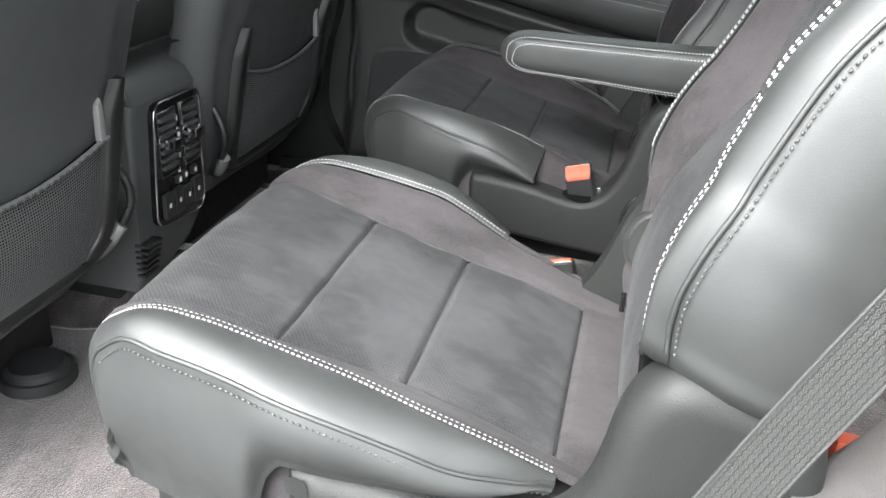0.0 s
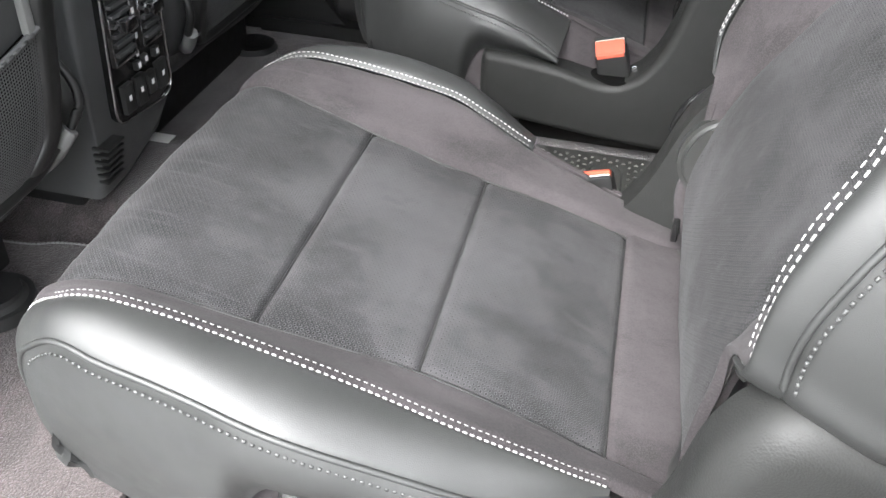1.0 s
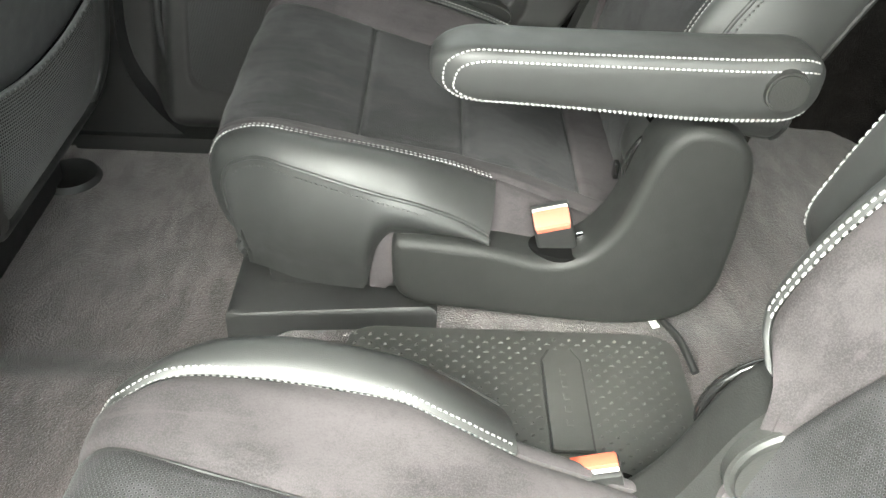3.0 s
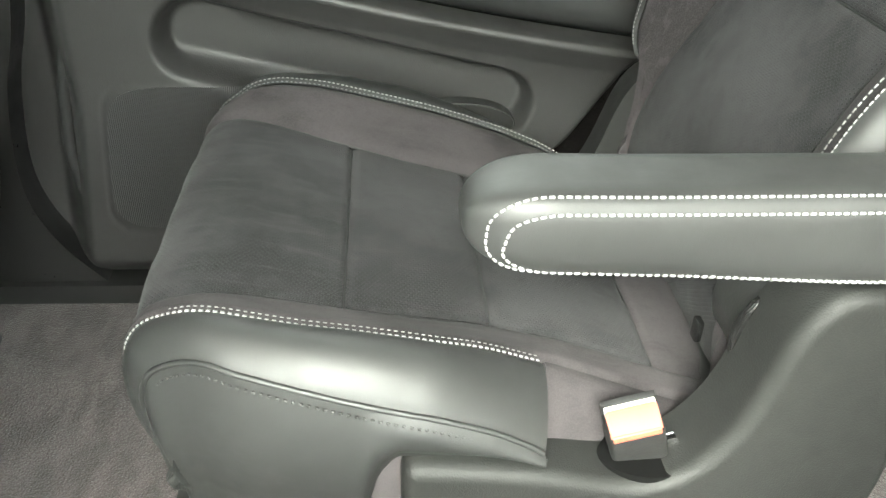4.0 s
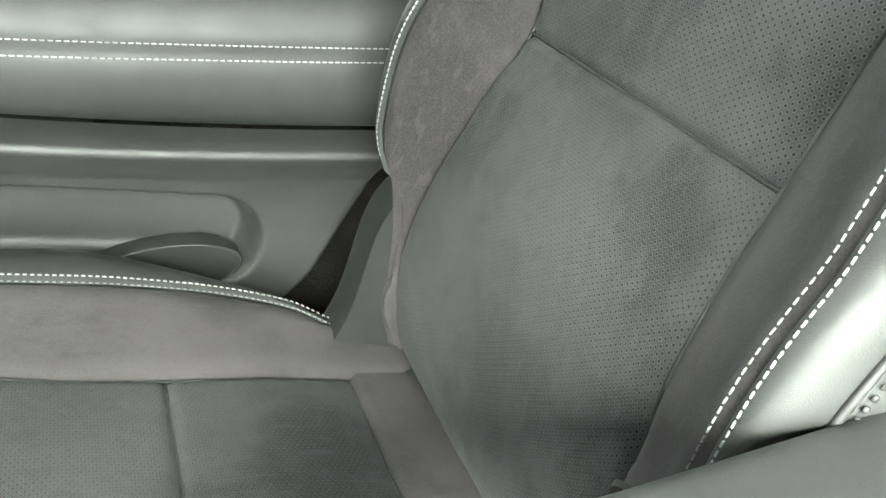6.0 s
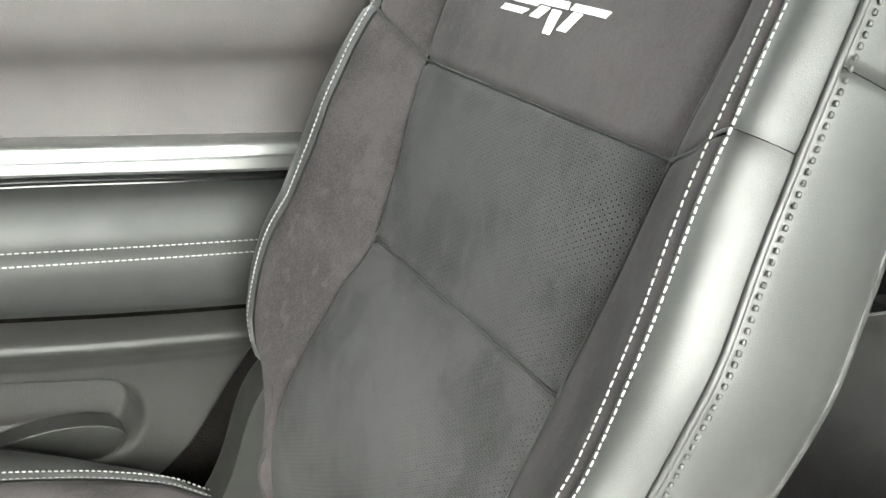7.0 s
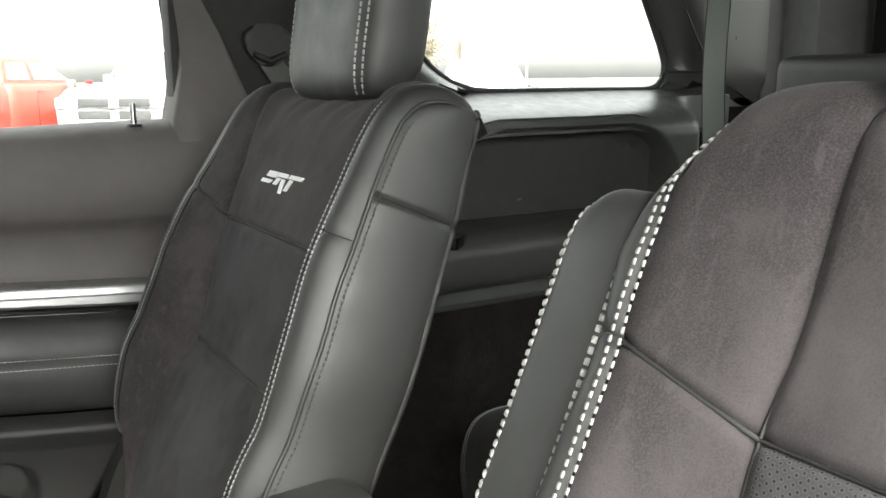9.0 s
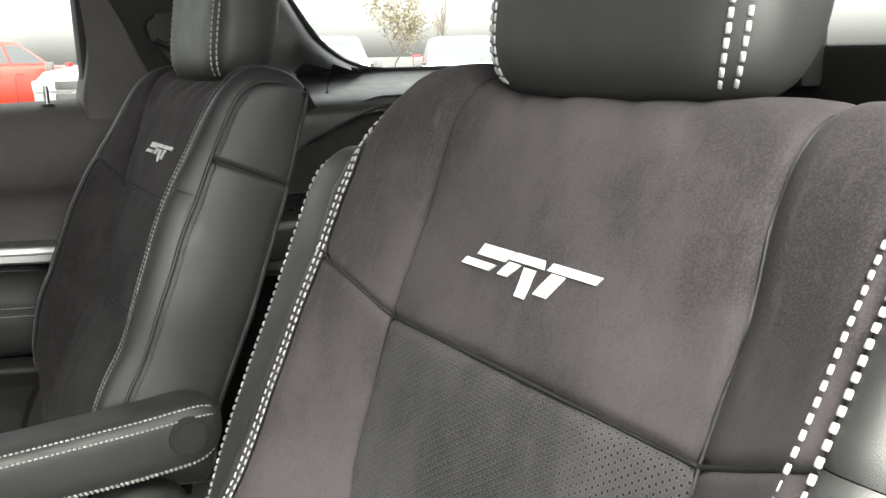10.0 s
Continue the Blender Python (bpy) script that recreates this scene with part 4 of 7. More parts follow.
def armrest(seat, pivot, angle):
    """Padded armrest on the inner side; angle: degrees by which its nose points up from straight ahead."""
    base = empty("armrest", seat.w(pivot[0], 0.25, pivot[1]))
    under(base, seat.root, "padded black leather armrest")
    ca, sa = math.cos(radians(angle)), math.sin(radians(angle))
    A0, A1, HW = -0.040, 0.308, 0.033

    def at(a, phi, lift=0.0):
        ha = steps(a, [(-0.04, 0.031), (0.05, 0.027), (0.2, 0.026), (0.31, 0.027)]) if phi % (2 * math.pi) < math.pi else steps(a, [(-0.04, 0.036), (0.05, 0.039), (0.2, 0.031), (0.31, 0.027)])
        k = 1.0
        if a > A1 - 0.05:
            k = max(0.0, 1 - ((a - (A1 - 0.05)) / 0.05) ** 2.2) ** 0.5
        if a < A0 + 0.04:
            k = max(0.0, 1 - (((A0 + 0.04) - a) / 0.04) ** 2.2) ** 0.5
        c, s = math.cos(phi), math.sin(phi)
        lat = math.copysign(abs(c) ** 0.45, c) * (HW * (0.25 + 0.75 * k) + lift) * (1 if k > 0 else 0)
        hgt = math.copysign(abs(s) ** 0.58, s) * (ha * (0.10 + 0.90 * k) + lift)
        if k == 0:
            lat, hgt = 0.25 * HW * math.copysign(abs(c) ** 0.45, c), 0.1 * ha * math.copysign(abs(s) ** 0.58, s)
        b = hgt
        x = pivot[0] - ca * a + sa * b
        z = pivot[1] + sa * a + ca * b
        return seat.w(x, 0.2525 + lat, z)
    N = 40
    ends = [A0 + 0.04 * (1 - math.cos(t)) for t in np.linspace(0, math.pi / 2, 12)]
    nose = [A1 - 0.05 + 0.05 * math.sin(t) for t in np.linspace(0, math.pi / 2, 14)]
    al = ends + list(np.linspace(A0 + 0.045, A1 - 0.055, 36)) + nose
    verts, faces = [], []
    for a in al:
        verts += [at(a, p) for p in np.linspace(0, 2 * math.pi, N, endpoint=False)]
    for i in range(len(al) - 1):
        for k in range(N):
            faces.append((i * N + k, i * N + (k + 1) % N, (i + 1) * N + (k + 1) % N, (i + 1) * N + k))
    faces += [tuple(range(N)), tuple((len(al) - 1) * N + k for k in range(N))]
    under(mesh_object("armrest_pad", verts, faces, LEATHER), base)
    lines = []
    for side in (1, -1):
        for hi, lo, tip in ((0.92 if side == 1 else 0.25, -1.12, 0.012), (0.40 if side == 1 else 0.06, -0.80, 0.021)):
            path = [(a, hi) for a in np.linspace(A0 + 0.012, A1 - tip - 0.034, 60)]
            path += [(A1 - tip - 0.034 + 0.034 * math.cos(q), lerp(hi, lo, 0.5 - 0.5 * math.sin(q))) for q in np.linspace(math.pi / 2, -math.pi / 2, 24)]
            path += [(a, lo) for a in np.linspace(A1 - tip - 0.034, A0 + 0.012, 60)]
            pts, nor = [], []
            for a, phi in path:
                f = phi if side == 1 else math.pi - phi
                p = np.array(at(a, f, 0.0006))
                q = np.array(at(a, f, 0.004))
                pts.append(p)
                nor.append(q - p)
            lines.append((pts, nor))
    stitching("stitching", lines, THREAD, base, pitch=0.0062 if seat.m == 1 else 0.0046, fill=0.66, wide=0.0016 if seat.m == 1 else 0.0008, tall=0.0008 if seat.m == 1 else 0.0005)
    bm = bmesh.new()
    for r, d in ((0.0200, 0.0030), (0.0178, 0.0052)):
        x, y, z = seat.w(pivot[0], 0.2525 + 0.0335, pivot[1])
        bmesh.ops.create_cone(bm, cap_ends=True, segments=40, radius1=r, radius2=r - 0.0015, depth=2 * d,
                              matrix=Matrix.Translation((x, y, z)) @ pose(0, 0, 0, -90 * seat.m, 0, 0))
    part("pivot_cap", bm, PLASTIC, base, "round plastic pivot cap")


def recliner_cover(seat, side):
    lead = [(-0.292, 0.288), (-0.24, 0.283), (-0.185, 0.276)]
    slim = (seat.m == 1) == (side == 1)
    if slim:
        # low cover on the side turned away from the door opening
        lead = [(-0.292, 0.24), (-0.24, 0.225), (-0.170, 0.232)]
        hump = [(-0.118, 0.252), (-0.088, 0.280), (-0.068, 0.316), (-0.056, 0.352), (-0.044, 0.386), (-0.024, 0.412), (0.004, 0.420), (0.034, 0.408), (0.056, 0.380), (0.062, 0.345)]
    elif seat.m == 1:
        hump = [(-0.130, 0.266), (-0.085, 0.272), (-0.060, 0.298), (-0.047, 0.335), (-0.041, 0.376), (-0.032, 0.404), (-0.016, 0.426), (0.010, 0.432), (0.040, 0.424), (0.075, 0.412), (0.098, 0.396), (0.105, 0.360)]
    else:
        hump = [(-0.160, 0.269), (-0.126, 0.262), (-0.094, 0.270), (-0.066, 0.306), (-0.052, 0.350), (-0.042, 0.392), (-0.026, 0.420), (-0.004, 0.430), (0.030, 0.422), (0.052, 0.404), (0.060, 0.375)]
    top = lead + hump
    low = ([(0.105, 0.300), (0.085, 0.235), (0.045, 0.196)] if seat.m == 1 and side == -1 else [(0.062, 0.300), (0.058, 0.235), (0.035, 0.196)]) + [(-0.02, 0.178), (-0.10, 0.180), (-0.20, 0.190), (-0.272, 0.200), (-0.290, 0.220)]
    line = [tuple(p) for p in smooth_line(top, 4)] + [tuple(p) for p in smooth_line(low, 3)]
    v_in, v_out = (0.160, 0.206) if slim else (0.204, 0.263 if seat.m == -1 else 0.247)
    y_in, y_out = seat.w(0, side * v_in, 0)[1], seat.w(0, side * v_out, 0)[1]
    pillow("recliner_cover", line, y_in, y_out, 0.024 if seat.m == 1 and side == -1 else 0.012, COVER_PLASTIC, seat.root, "grained black plastic recliner cover")


def hinge_cover(seat, side):
    """Round metal hinge plate between cushion and back."""
    ys = sorted((seat.w(0, side * 0.145, 0)[1], seat.w(0, side * 0.2075, 0)[1]))
    bm = bmesh.new()
    bmesh.ops.create_cone(bm, cap_ends=True, segments=40, radius1=0.047, radius2=0.047, depth=ys[1] - ys[0],
                          matrix=Matrix.Translation((-0.002, (ys[0] + ys[1]) / 2, 0.352)) @ pose(0, 0, 0, 90, 0, 0))
    bmesh.ops.bevel(bm, geom=[e for e in bm.edges if len(e.link_faces) == 2 and any(len(f.verts) > 10 for f in e.link_faces)], offset=0.006, segments=3, affect="EDGES")
    part("hinge", bm, PLASTIC, seat.root, "round plastic hinge cap")
    y = seat.w(0, side * 0.2065, 0)[1]
    tube("hinge_gap", [(-0.002 + 0.0505 * math.cos(a), y, 0.352 + 0.0505 * math.sin(a)) for a in np.linspace(0, 2 * math.pi, 48, endpoint=False)], 0.0042, GLOSS, seat.root, "black gap round the hinge cap", closed=True)
    x, y, z = seat.w(-0.040, side * 0.120, 0.292)
    boxed("catch", (x - 0.002, y - 0.006, z - 0.010, x + 0.004, y + 0.006, z + 0.010), GLOSS, seat.root, 0.0015, "small black steel catch")


def buckle(seat):
    thing = empty("seat_belt_buckle", seat.w(-0.115, 0.228, 0.262), label="black seat belt buckle with a red release button", category="belt buckle", group="belt buckles")
    x, y, z = (-0.118, 0.143, 0.274) if seat.m == -1 else (-0.113, -0.160, 0.258)
    k = seat.m
    tilt = Matrix.Translation((x, y, z)) @ pose(0, 0, 0, 10, -16, 0)

    def turned(bm):
        bmesh.ops.transform(bm, matrix=tilt, verts=bm.verts)
        return bm
    part("buckle_body", turned(box(bmesh.new(), -0.0205, -0.0125, -0.050, 0.0205, 0.0125, 0.030, 0.004, 3)), PLASTIC_DARK, thing, "matt black buckle housing")
    lo, hi = sorted((-k * 0.0085, -k * 0.0135))
    part("buckle_rim", turned(box(bmesh.new(), -0.0200, lo, 0.020, 0.0200, hi, 0.040, 0.0015)), PLASTIC_DARK, thing)
    # slanted button, lower on the side that faces the aisle
    bm = bmesh.new()
    prof = [(0.0118, 0.022), (0.0135, 0.0245), (0.0128, 0.0300), (-0.001, 0.0405), (-0.004, 0.0405), (-0.004, 0.022)]
    a = [bm.verts.new((-0.0185, k * p, q)) for p, q in prof]
    c = [bm.verts.new((0.0185, k * p, q)) for p, q in prof]
    bm.faces.new(a), bm.faces.new(c)
    for i in range(len(prof)):
        bm.faces.new((a[i], a[(i + 1) % len(prof)], c[(i + 1) % len(prof)], c[i]))
    bmesh.ops.bevel(bm, geom=list(bm.edges), offset=0.0012, segments=2, affect="EDGES")
    part("release_button", turned(bm), RED_BUTTON, thing, "red release button")
    lo, hi = sorted((-k * 0.0088, -k * 0.0045))
    part("tongue_slot", turned(box(bmesh.new(), -0.0185, lo, 0.022, 0.0185, hi, 0.0385, 0.0012)), WHITE_TAB, thing, "rim of the tongue slot")
    for q in (-1, 1):
        part("guide_clip", turned(box(bmesh.new(), q * 0.0255 - 0.004, -0.003, -0.012, q * 0.0255 + 0.004, 0.003, -0.002, 0.0015)), STEEL, thing, "small steel clip")
    # solid oval plate, its black colour standing in for a shaded hollow
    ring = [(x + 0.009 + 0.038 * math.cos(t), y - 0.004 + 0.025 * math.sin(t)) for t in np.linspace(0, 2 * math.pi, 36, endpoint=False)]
    slab("well_shade", ring, "z", z - 0.055, z - 0.0065, NEAR_BLACK, thing, 0.003, "black oval plate painting the shaded well round the buckle")


def seat_base(seat):
    ys = sorted((seat.w(0, -0.19, 0)[1], seat.w(0, 0.19, 0)[1]))
    boxed("seat_riser", (-0.40, ys[0], 0.128, 0.03, ys[1], 0.18), PLASTIC_DARK, seat.root, 0.008)


def captain_seat(name, yc, m, label, arm):
    seat = Seat(name, yc, m, label)
    seat_cushion(seat)
    seat_back(seat)
    seat_logo(seat)
    headrest(seat)
    armrest(seat, (0.044 if m == 1 else 0.049, 0.484), arm)
    for side in (1, -1):
        recliner_cover(seat, side)
    hinge_cover(seat, 1)
    seat_base(seat)
    buckle(seat)
    return seat


captain_seat("captain_seat", -0.364, 1, "black leather and charcoal suede captain's seat with its armrest folded up", 111)
right_seat = captain_seat("captain_seat", 0.372, -1, "black leather and charcoal suede captain's seat with its armrest folded down", 0)
loop = smooth_line([(-0.012, 0.212, 0.380), (-0.034, 0.202, 0.413), (-0.046, 0.193, 0.441), (-0.048, 0.184, 0.451), (-0.046, 0.174, 0.452), (-0.038, 0.164, 0.443), (-0.024, 0.156, 0.420)], 6)
shell("pull_loop", [[tuple(p + np.array((-0.60, 0.1, 0.75)) * w) for w in (-0.009, -0.0045, 0.0, 0.0045, 0.009)] for p in loop], SUEDE, right_seat.root, 0.003, "small suede pull loop")
# plate coloured black in place of the shade inside the loop
slab("loop_shade", [(0.166, 0.396), (0.202, 0.388), (0.198, 0.421), (0.186, 0.441), (0.174, 0.441)], "x", -0.033, -0.010, NEAR_BLACK, right_seat.root, 0.003, "black plate painting the shade behind the loop")

# ---------------------------------------------------------------- floor


def floor_height(x, y):
    """Footwells in front, a low tunnel in the middle, a raised deck under the seats."""
    well = 0.030 + 0.045 * (1 - soft(0.07, 0.17, abs(y - 0.02)))
    deck = 0.135 + 0.010 * (1 - soft(0.10, 0.2, abs(y)))
    return lerp(well, deck, soft(-0.50, -0.40, x)) + 0.002 * noise.noise((x * 9, y * 9, 0.4))


floor = empty("floor", (0, 0, 0), label="dark grey carpeted car floor", category="floor", kind="structure")
xs = np.concatenate([np.linspace(-2.2, -0.9, 12), np.linspace(-0.88, 0.35, 110), np.linspace(0.4, 1.9, 14)])
ysf = np.linspace(-0.74, 0.735, 120)
shell("carpet", [[(x, y, floor_height(x, y)) for y in ysf] for x in xs], CARPET, floor, 0.02, "worn charcoal carpet", (0, 0, 1))

# loose mat in the near footwell, bound with a stitched edge
near_mat = empty("floor_mat", (-0.62, -0.45, 0.04), label="charcoal carpet floor mat with a stitched edge", category="floor mat")
outline = [(-0.95, -0.70), (-0.95, -0.16), (-0.84, -0.15), (-0.79, -0.134), (-0.66, -0.130), (-0.60, -0.145), (-0.52, -0.19), (-0.51, -0.66), (-0.53, -0.70)]
slab("mat_body", outline, "z", 0.036, 0.046, CARPET, near_mat, 0.003)
edge = even(smooth_line([(-0.95, -0.165, 0.0475), (-0.84, -0.155, 0.0475), (-0.79, -0.139, 0.0475), (-0.66, -0.135, 0.0475), (-0.60, -0.150, 0.0475), (-0.526, -0.195, 0.0475)], 8), 0.004)
stitching("binding_stitches", [(edge, [(0, 0, 1)] * len(edge))], THREAD, near_mat, pitch=0.006, wide=0.0016)

# rubber mat between the seats, with a raised dash pattern and a lid
tray = empty("centre_mat", (-0.08, 0.0, 0.15), label="black rubber mat with a dash pattern between the seats", category="floor mat")


def round_rect(x0, y0, x1, y1, r, n=6):
    out = []
    for cx, cy, a0 in ((x1 - r, y1 - r, 0), (x0 + r, y1 - r, 90), (x0 + r, y0 + r, 180), (x1 - r, y0 + r, 270)):
        for k in range(n + 1):
            a = radians(a0 + 90 * k / n)
            out.append((cx + r * math.cos(a), cy + r * math.sin(a)))
    return out


slab("mat_sheet", round_rect(-0.34, -0.115, 0.028, 0.118, 0.03), "z", 0.146, 0.158, RUBBER, tray, 0.003)
verts, faces = [], []
row = 0
x = -0.33
while x < 0.018:
    y = -0.105 + (0.0075 if row % 2 else 0.0)
    while y < 0.108:
        if not (-0.128 < x < -0.082 and -0.06 < y < 0.088):
            dx, dy = (0.0042, 0.0011) if row % 2 else (0.0026, 0.0030)
            k = len(verts)
            verts += [(x - dx, y - dy, 0.1575), (x + dx, y - dy * 0.4, 0.1575), (x + dx, y + dy, 0.1575), (x - dx, y + dy * 0.4, 0.1575), (x, y, 0.1602)]
            faces += [(k, k + 1, k + 4), (k + 1, k + 2, k + 4), (k + 2, k + 3, k + 4), (k + 3, k, k + 4), (k + 3, k + 2, k + 1, k)]
        y += 0.015
    x += 0.0085
    row += 1
under(mesh_object("dash_relief", verts, faces, RUBBER, smooth=False), tray, kind="stuff")
lid = [(-0.125, -0.05), (-0.085, -0.05), (-0.085, 0.070), (-0.094, 0.086), (-0.116, 0.086), (-0.125, 0.070)]
slab("lid_seat", [(a - 0.0025 * (1 if a < -0.105 else -1), b + (0.0025 if b > 0 else -0.0025)) for a, b in lid], "z", 0.1575, 0.1588, PLASTIC_DARK, tray, 0.0)
slab("lid", lid, "z", 0.158, 0.1625, RUBBER, tray, 0.0012, "small rubber lid")
for k in range(5):
    boxed("lid_mark", (-0.108, -0.02 + k * 0.017, 0.1622, -0.102, -0.012 + k * 0.017, 0.1632), RUBBER, tray, 0.0004)

# strap with a white label beside the seat foot
strap = empty("pull_strap", (0.004, 0.16, 0.15), label="black pull strap with a white cloth label", category="strap")
tube("strap_cord", smooth_line([(-0.01, 0.165, 0.190), (0.002, 0.160, 0.165), (0.018, 0.135, 0.165), (0.030, 0.10, 0.168), (0.040, 0.06, 0.160)]), 0.0045, PLASTIC_DARK, strap)
slab("label_tag", [(-0.01, 0.184), (-0.003, 0.186), (0.015, 0.161), (0.007, 0.158)], "y", 0.128, 0.1315, WHITE_TAB, strap, 0.0008, "white cloth label")

# dark rails in front of the far seat
rails = empty("seat_rail", (-0.40, 0.3, 0.13), label="black plastic seat rail cover on the carpet", category="seat rail", group="seat rails")
slab("rail_cover", [(-0.475, 0.115), (-0.455, 0.118), (-0.24, 0.130), (-0.24, 0.31), (-0.475, 0.30)], "z", 0.06, 0.172, PLASTIC_DARK, rails, 0.008)
copy_thing(rails, Matrix.Translation((-0.28, -0.42, 0.13)))

# ---------------------------------------------------------------- far rear door


def line_z(table):
    return lambda x: steps(x, table)


door = empty("door_1", (-0.3, 0.70, 0.1), label="closed rear car door with black soft panels, a metal strip and stitched leather", category="car door", kind="structure")
DX = np.linspace(-0.78, 0.126, 90)


def door_strip(name, rows, material, label="", thick=0.012):
    """A panel along the door; rows of (y, height as a function of x), from the top down."""
    grid = [[(x, y(x) if callable(y) else y, z(x) if callable(z) else z) for x in DX] for y, z in rows]
    return shell(name, grid, material, door, thick, label, (0, -1, 0))


Z_SILL = line_z([(-0.8, 0.770), (-0.2, 0.781), (0.14, 0.789)])
Z_PAD = line_z([(-0.8, 0.672), (-0.2, 0.663), (0.14, 0.652)])
Z_BAND = line_z([(-0.8, 0.640), (-0.2, 0.593), (0.05, 0.572), (0.14, 0.566)])
Z_BAND2 = line_z([(-0.8, 0.606), (-0.2, 0.565), (0.05, 0.541), (0.14, 0.535)])
Z_ST = line_z([(-0.8, 0.560), (-0.5, 0.535), (-0.2, 0.499), (0.02, 0.475), (0.14, 0.465)])
Z_LIP = line_z([(-0.8, 0.628), (-0.56, 0.583), (-0.50, 0.526), (-0.45, 0.482), (-0.36, 0.460), (-0.17, 0.424), (-0.02, 0.402), (0.14, 0.384)])


def off(f, d):
    return lambda x: f(x) + d


def pad_low(f):
    """Rows of the leather pad between its stitching and the lip below."""
    return lambda x: lerp(Z_ST(x) - 0.006, min(Z_LIP(x), Z_ST(x) - 0.050), f)


door_strip("upper_panel", [(0.738, off(Z_SILL, -0.003)), (0.715, off(Z_SILL, -0.006)), (0.703, off(Z_SILL, -0.0105)), (0.694, off(Z_SILL, -0.017)), (0.688, off(Z_SILL, -0.027)), (0.683, off(Z_SILL, -0.042)),
                           (0.680, off(Z_SILL, -0.06)), (0.679, off(Z_SILL, -0.095)), (0.682, off(Z_PAD, 0.012)), (0.688, off(Z_PAD, 0.002)), (0.700, off(Z_PAD, -0.006)), (0.708, off(Z_PAD, -0.02)),
                           (0.710, off(Z_BAND, 0.02)), (0.702, off(Z_BAND, 0.004)), (0.700, off(Z_BAND, -0.004))], PLASTIC_SOFT, "soft grey-black upper door panel")
door_strip("metal_strip", [(0.705, off(Z_BAND, 0.003)), (0.690, off(Z_BAND, 0.001)), (0.684, off(Z_BAND, -0.006)), (0.683, off(Z_BAND, -0.014)), (0.6845, off(Z_BAND, -0.0145)), (0.6815, off(Z_BAND, -0.0165)),
                           (0.681, off(Z_BAND2, 0.004)), (0.688, off(Z_BAND2, -0.001)), (0.70, off(Z_BAND2, -0.002))], CHROME, "satin metal trim strip", 0.004)
door_strip("strip_shadow_gap", [(0.700, off(Z_BAND2, 0.0)), (0.690, off(Z_BAND2, -0.004)), (0.688, off(Z_BAND2, -0.010)), (0.698, off(Z_BAND2, -0.013))], GLOSS, "", 0.004)
door_strip("leather_pad", [(0.705, off(Z_BAND2, -0.009)), (0.690, off(Z_BAND2, -0.012)), (0.676, off(Z_BAND2, -0.022)), (0.667, off(Z_ST, 0.018)), (0.6635, off(Z_ST, 0.006)), (0.6655, Z_ST), (0.6635, off(Z_ST, -0.006)),
                           (0.6635, pad_low(0.25)), (0.665, pad_low(0.5)), (0.668, pad_low(0.7)), (0.675, pad_low(0.86)), (0.688, pad_low(0.96)), (0.705, off(pad_low(1.0), -0.004))], LEATHER, "stitched black leather door pad")
st = []
for d in (0.0062, -0.0062):
    st.append(([(x, 0.6632, Z_ST(x) + d) for x in np.linspace(-0.52, 0.13, 120)], [(0, -1, 0.1)] * 120))
stitching("stitching", st, THREAD, door, pitch=0.0056, fill=0.72, wide=0.0006, tall=0.0004, label="double row of silver-white stitching")


def door_low(x, z):
    """Depth of the lower panel: a rolled lip above, a long map pocket and a round-cornered speaker field."""
    lip = Z_LIP(x)
    y = 0.668 - 0.024 * steps(lip - z, [(-0.003, -0.6), (0.002, 0.55), (0.006, 0.92), (0.011, 1.0), (0.020, 0.82), (0.042, 0.30), (0.085, 0.0)])
    # map pocket
    ax, az, bx, bz = -0.512, 0.390, -0.165, 0.316
    t = min(1.0, max(0.0, ((x - ax) * (bx - ax) + (z - az) * (bz - az)) / ((bx - ax) ** 2 + (bz - az) ** 2)))
    d = math.hypot(x - lerp(ax, bx, t), (z - lerp(az, bz, t)))
    r = lerp(0.056, 0.053, t)
    # a scoop: shallow at its lower rim, deepest under the sharp upper one
    long = math.hypot(bx - ax, bz - az)
    u = ((x - ax) * (az - bz) + (z - az) * (bx - ax)) / long / r
    y += 0.036 * (1 - soft(r - lerp(0.026, 0.014, soft(-0.6, 0.7, u)), r, d)) * soft(-1.05, -0.25, u)
    # groove round the speaker
    cx, cz, hx, hz, rr = -0.522, 0.242, 0.120, 0.102, 0.038
    cx += (z - cz) * 0.10
    qx, qz = max(abs(x - cx) - hx + rr, 0), max(abs(z - cz) - hz + rr, 0)
    e = math.hypot(qx, qz) - rr
    y += 0.0015 * math.exp(-(e / 0.0022) ** 2) 
    y -= 0.016 * soft(-0.46, -0.52, x) * soft(0.44, 0.48, z)
    # the panel turns away at its front edge
    y += 0.05 * soft(0.0, 0.05, -0.655 - x - (0.30 - z) * 0.12 * (1 if z < 0.3 else 0)) + 0.05 * soft(0.10, 0.03, z)
    return y


def door_end(z):
    """Rear edge of the lower panel, cut away over the wheel."""
    return steps(z, [(0.03, -0.21), (0.20, -0.125), (0.234, -0.079), (0.259, -0.051), (0.291, -0.029), (0.334, -0.003), (0.384, 0.025), (0.42, 0.055), (0.47, 0.11)])


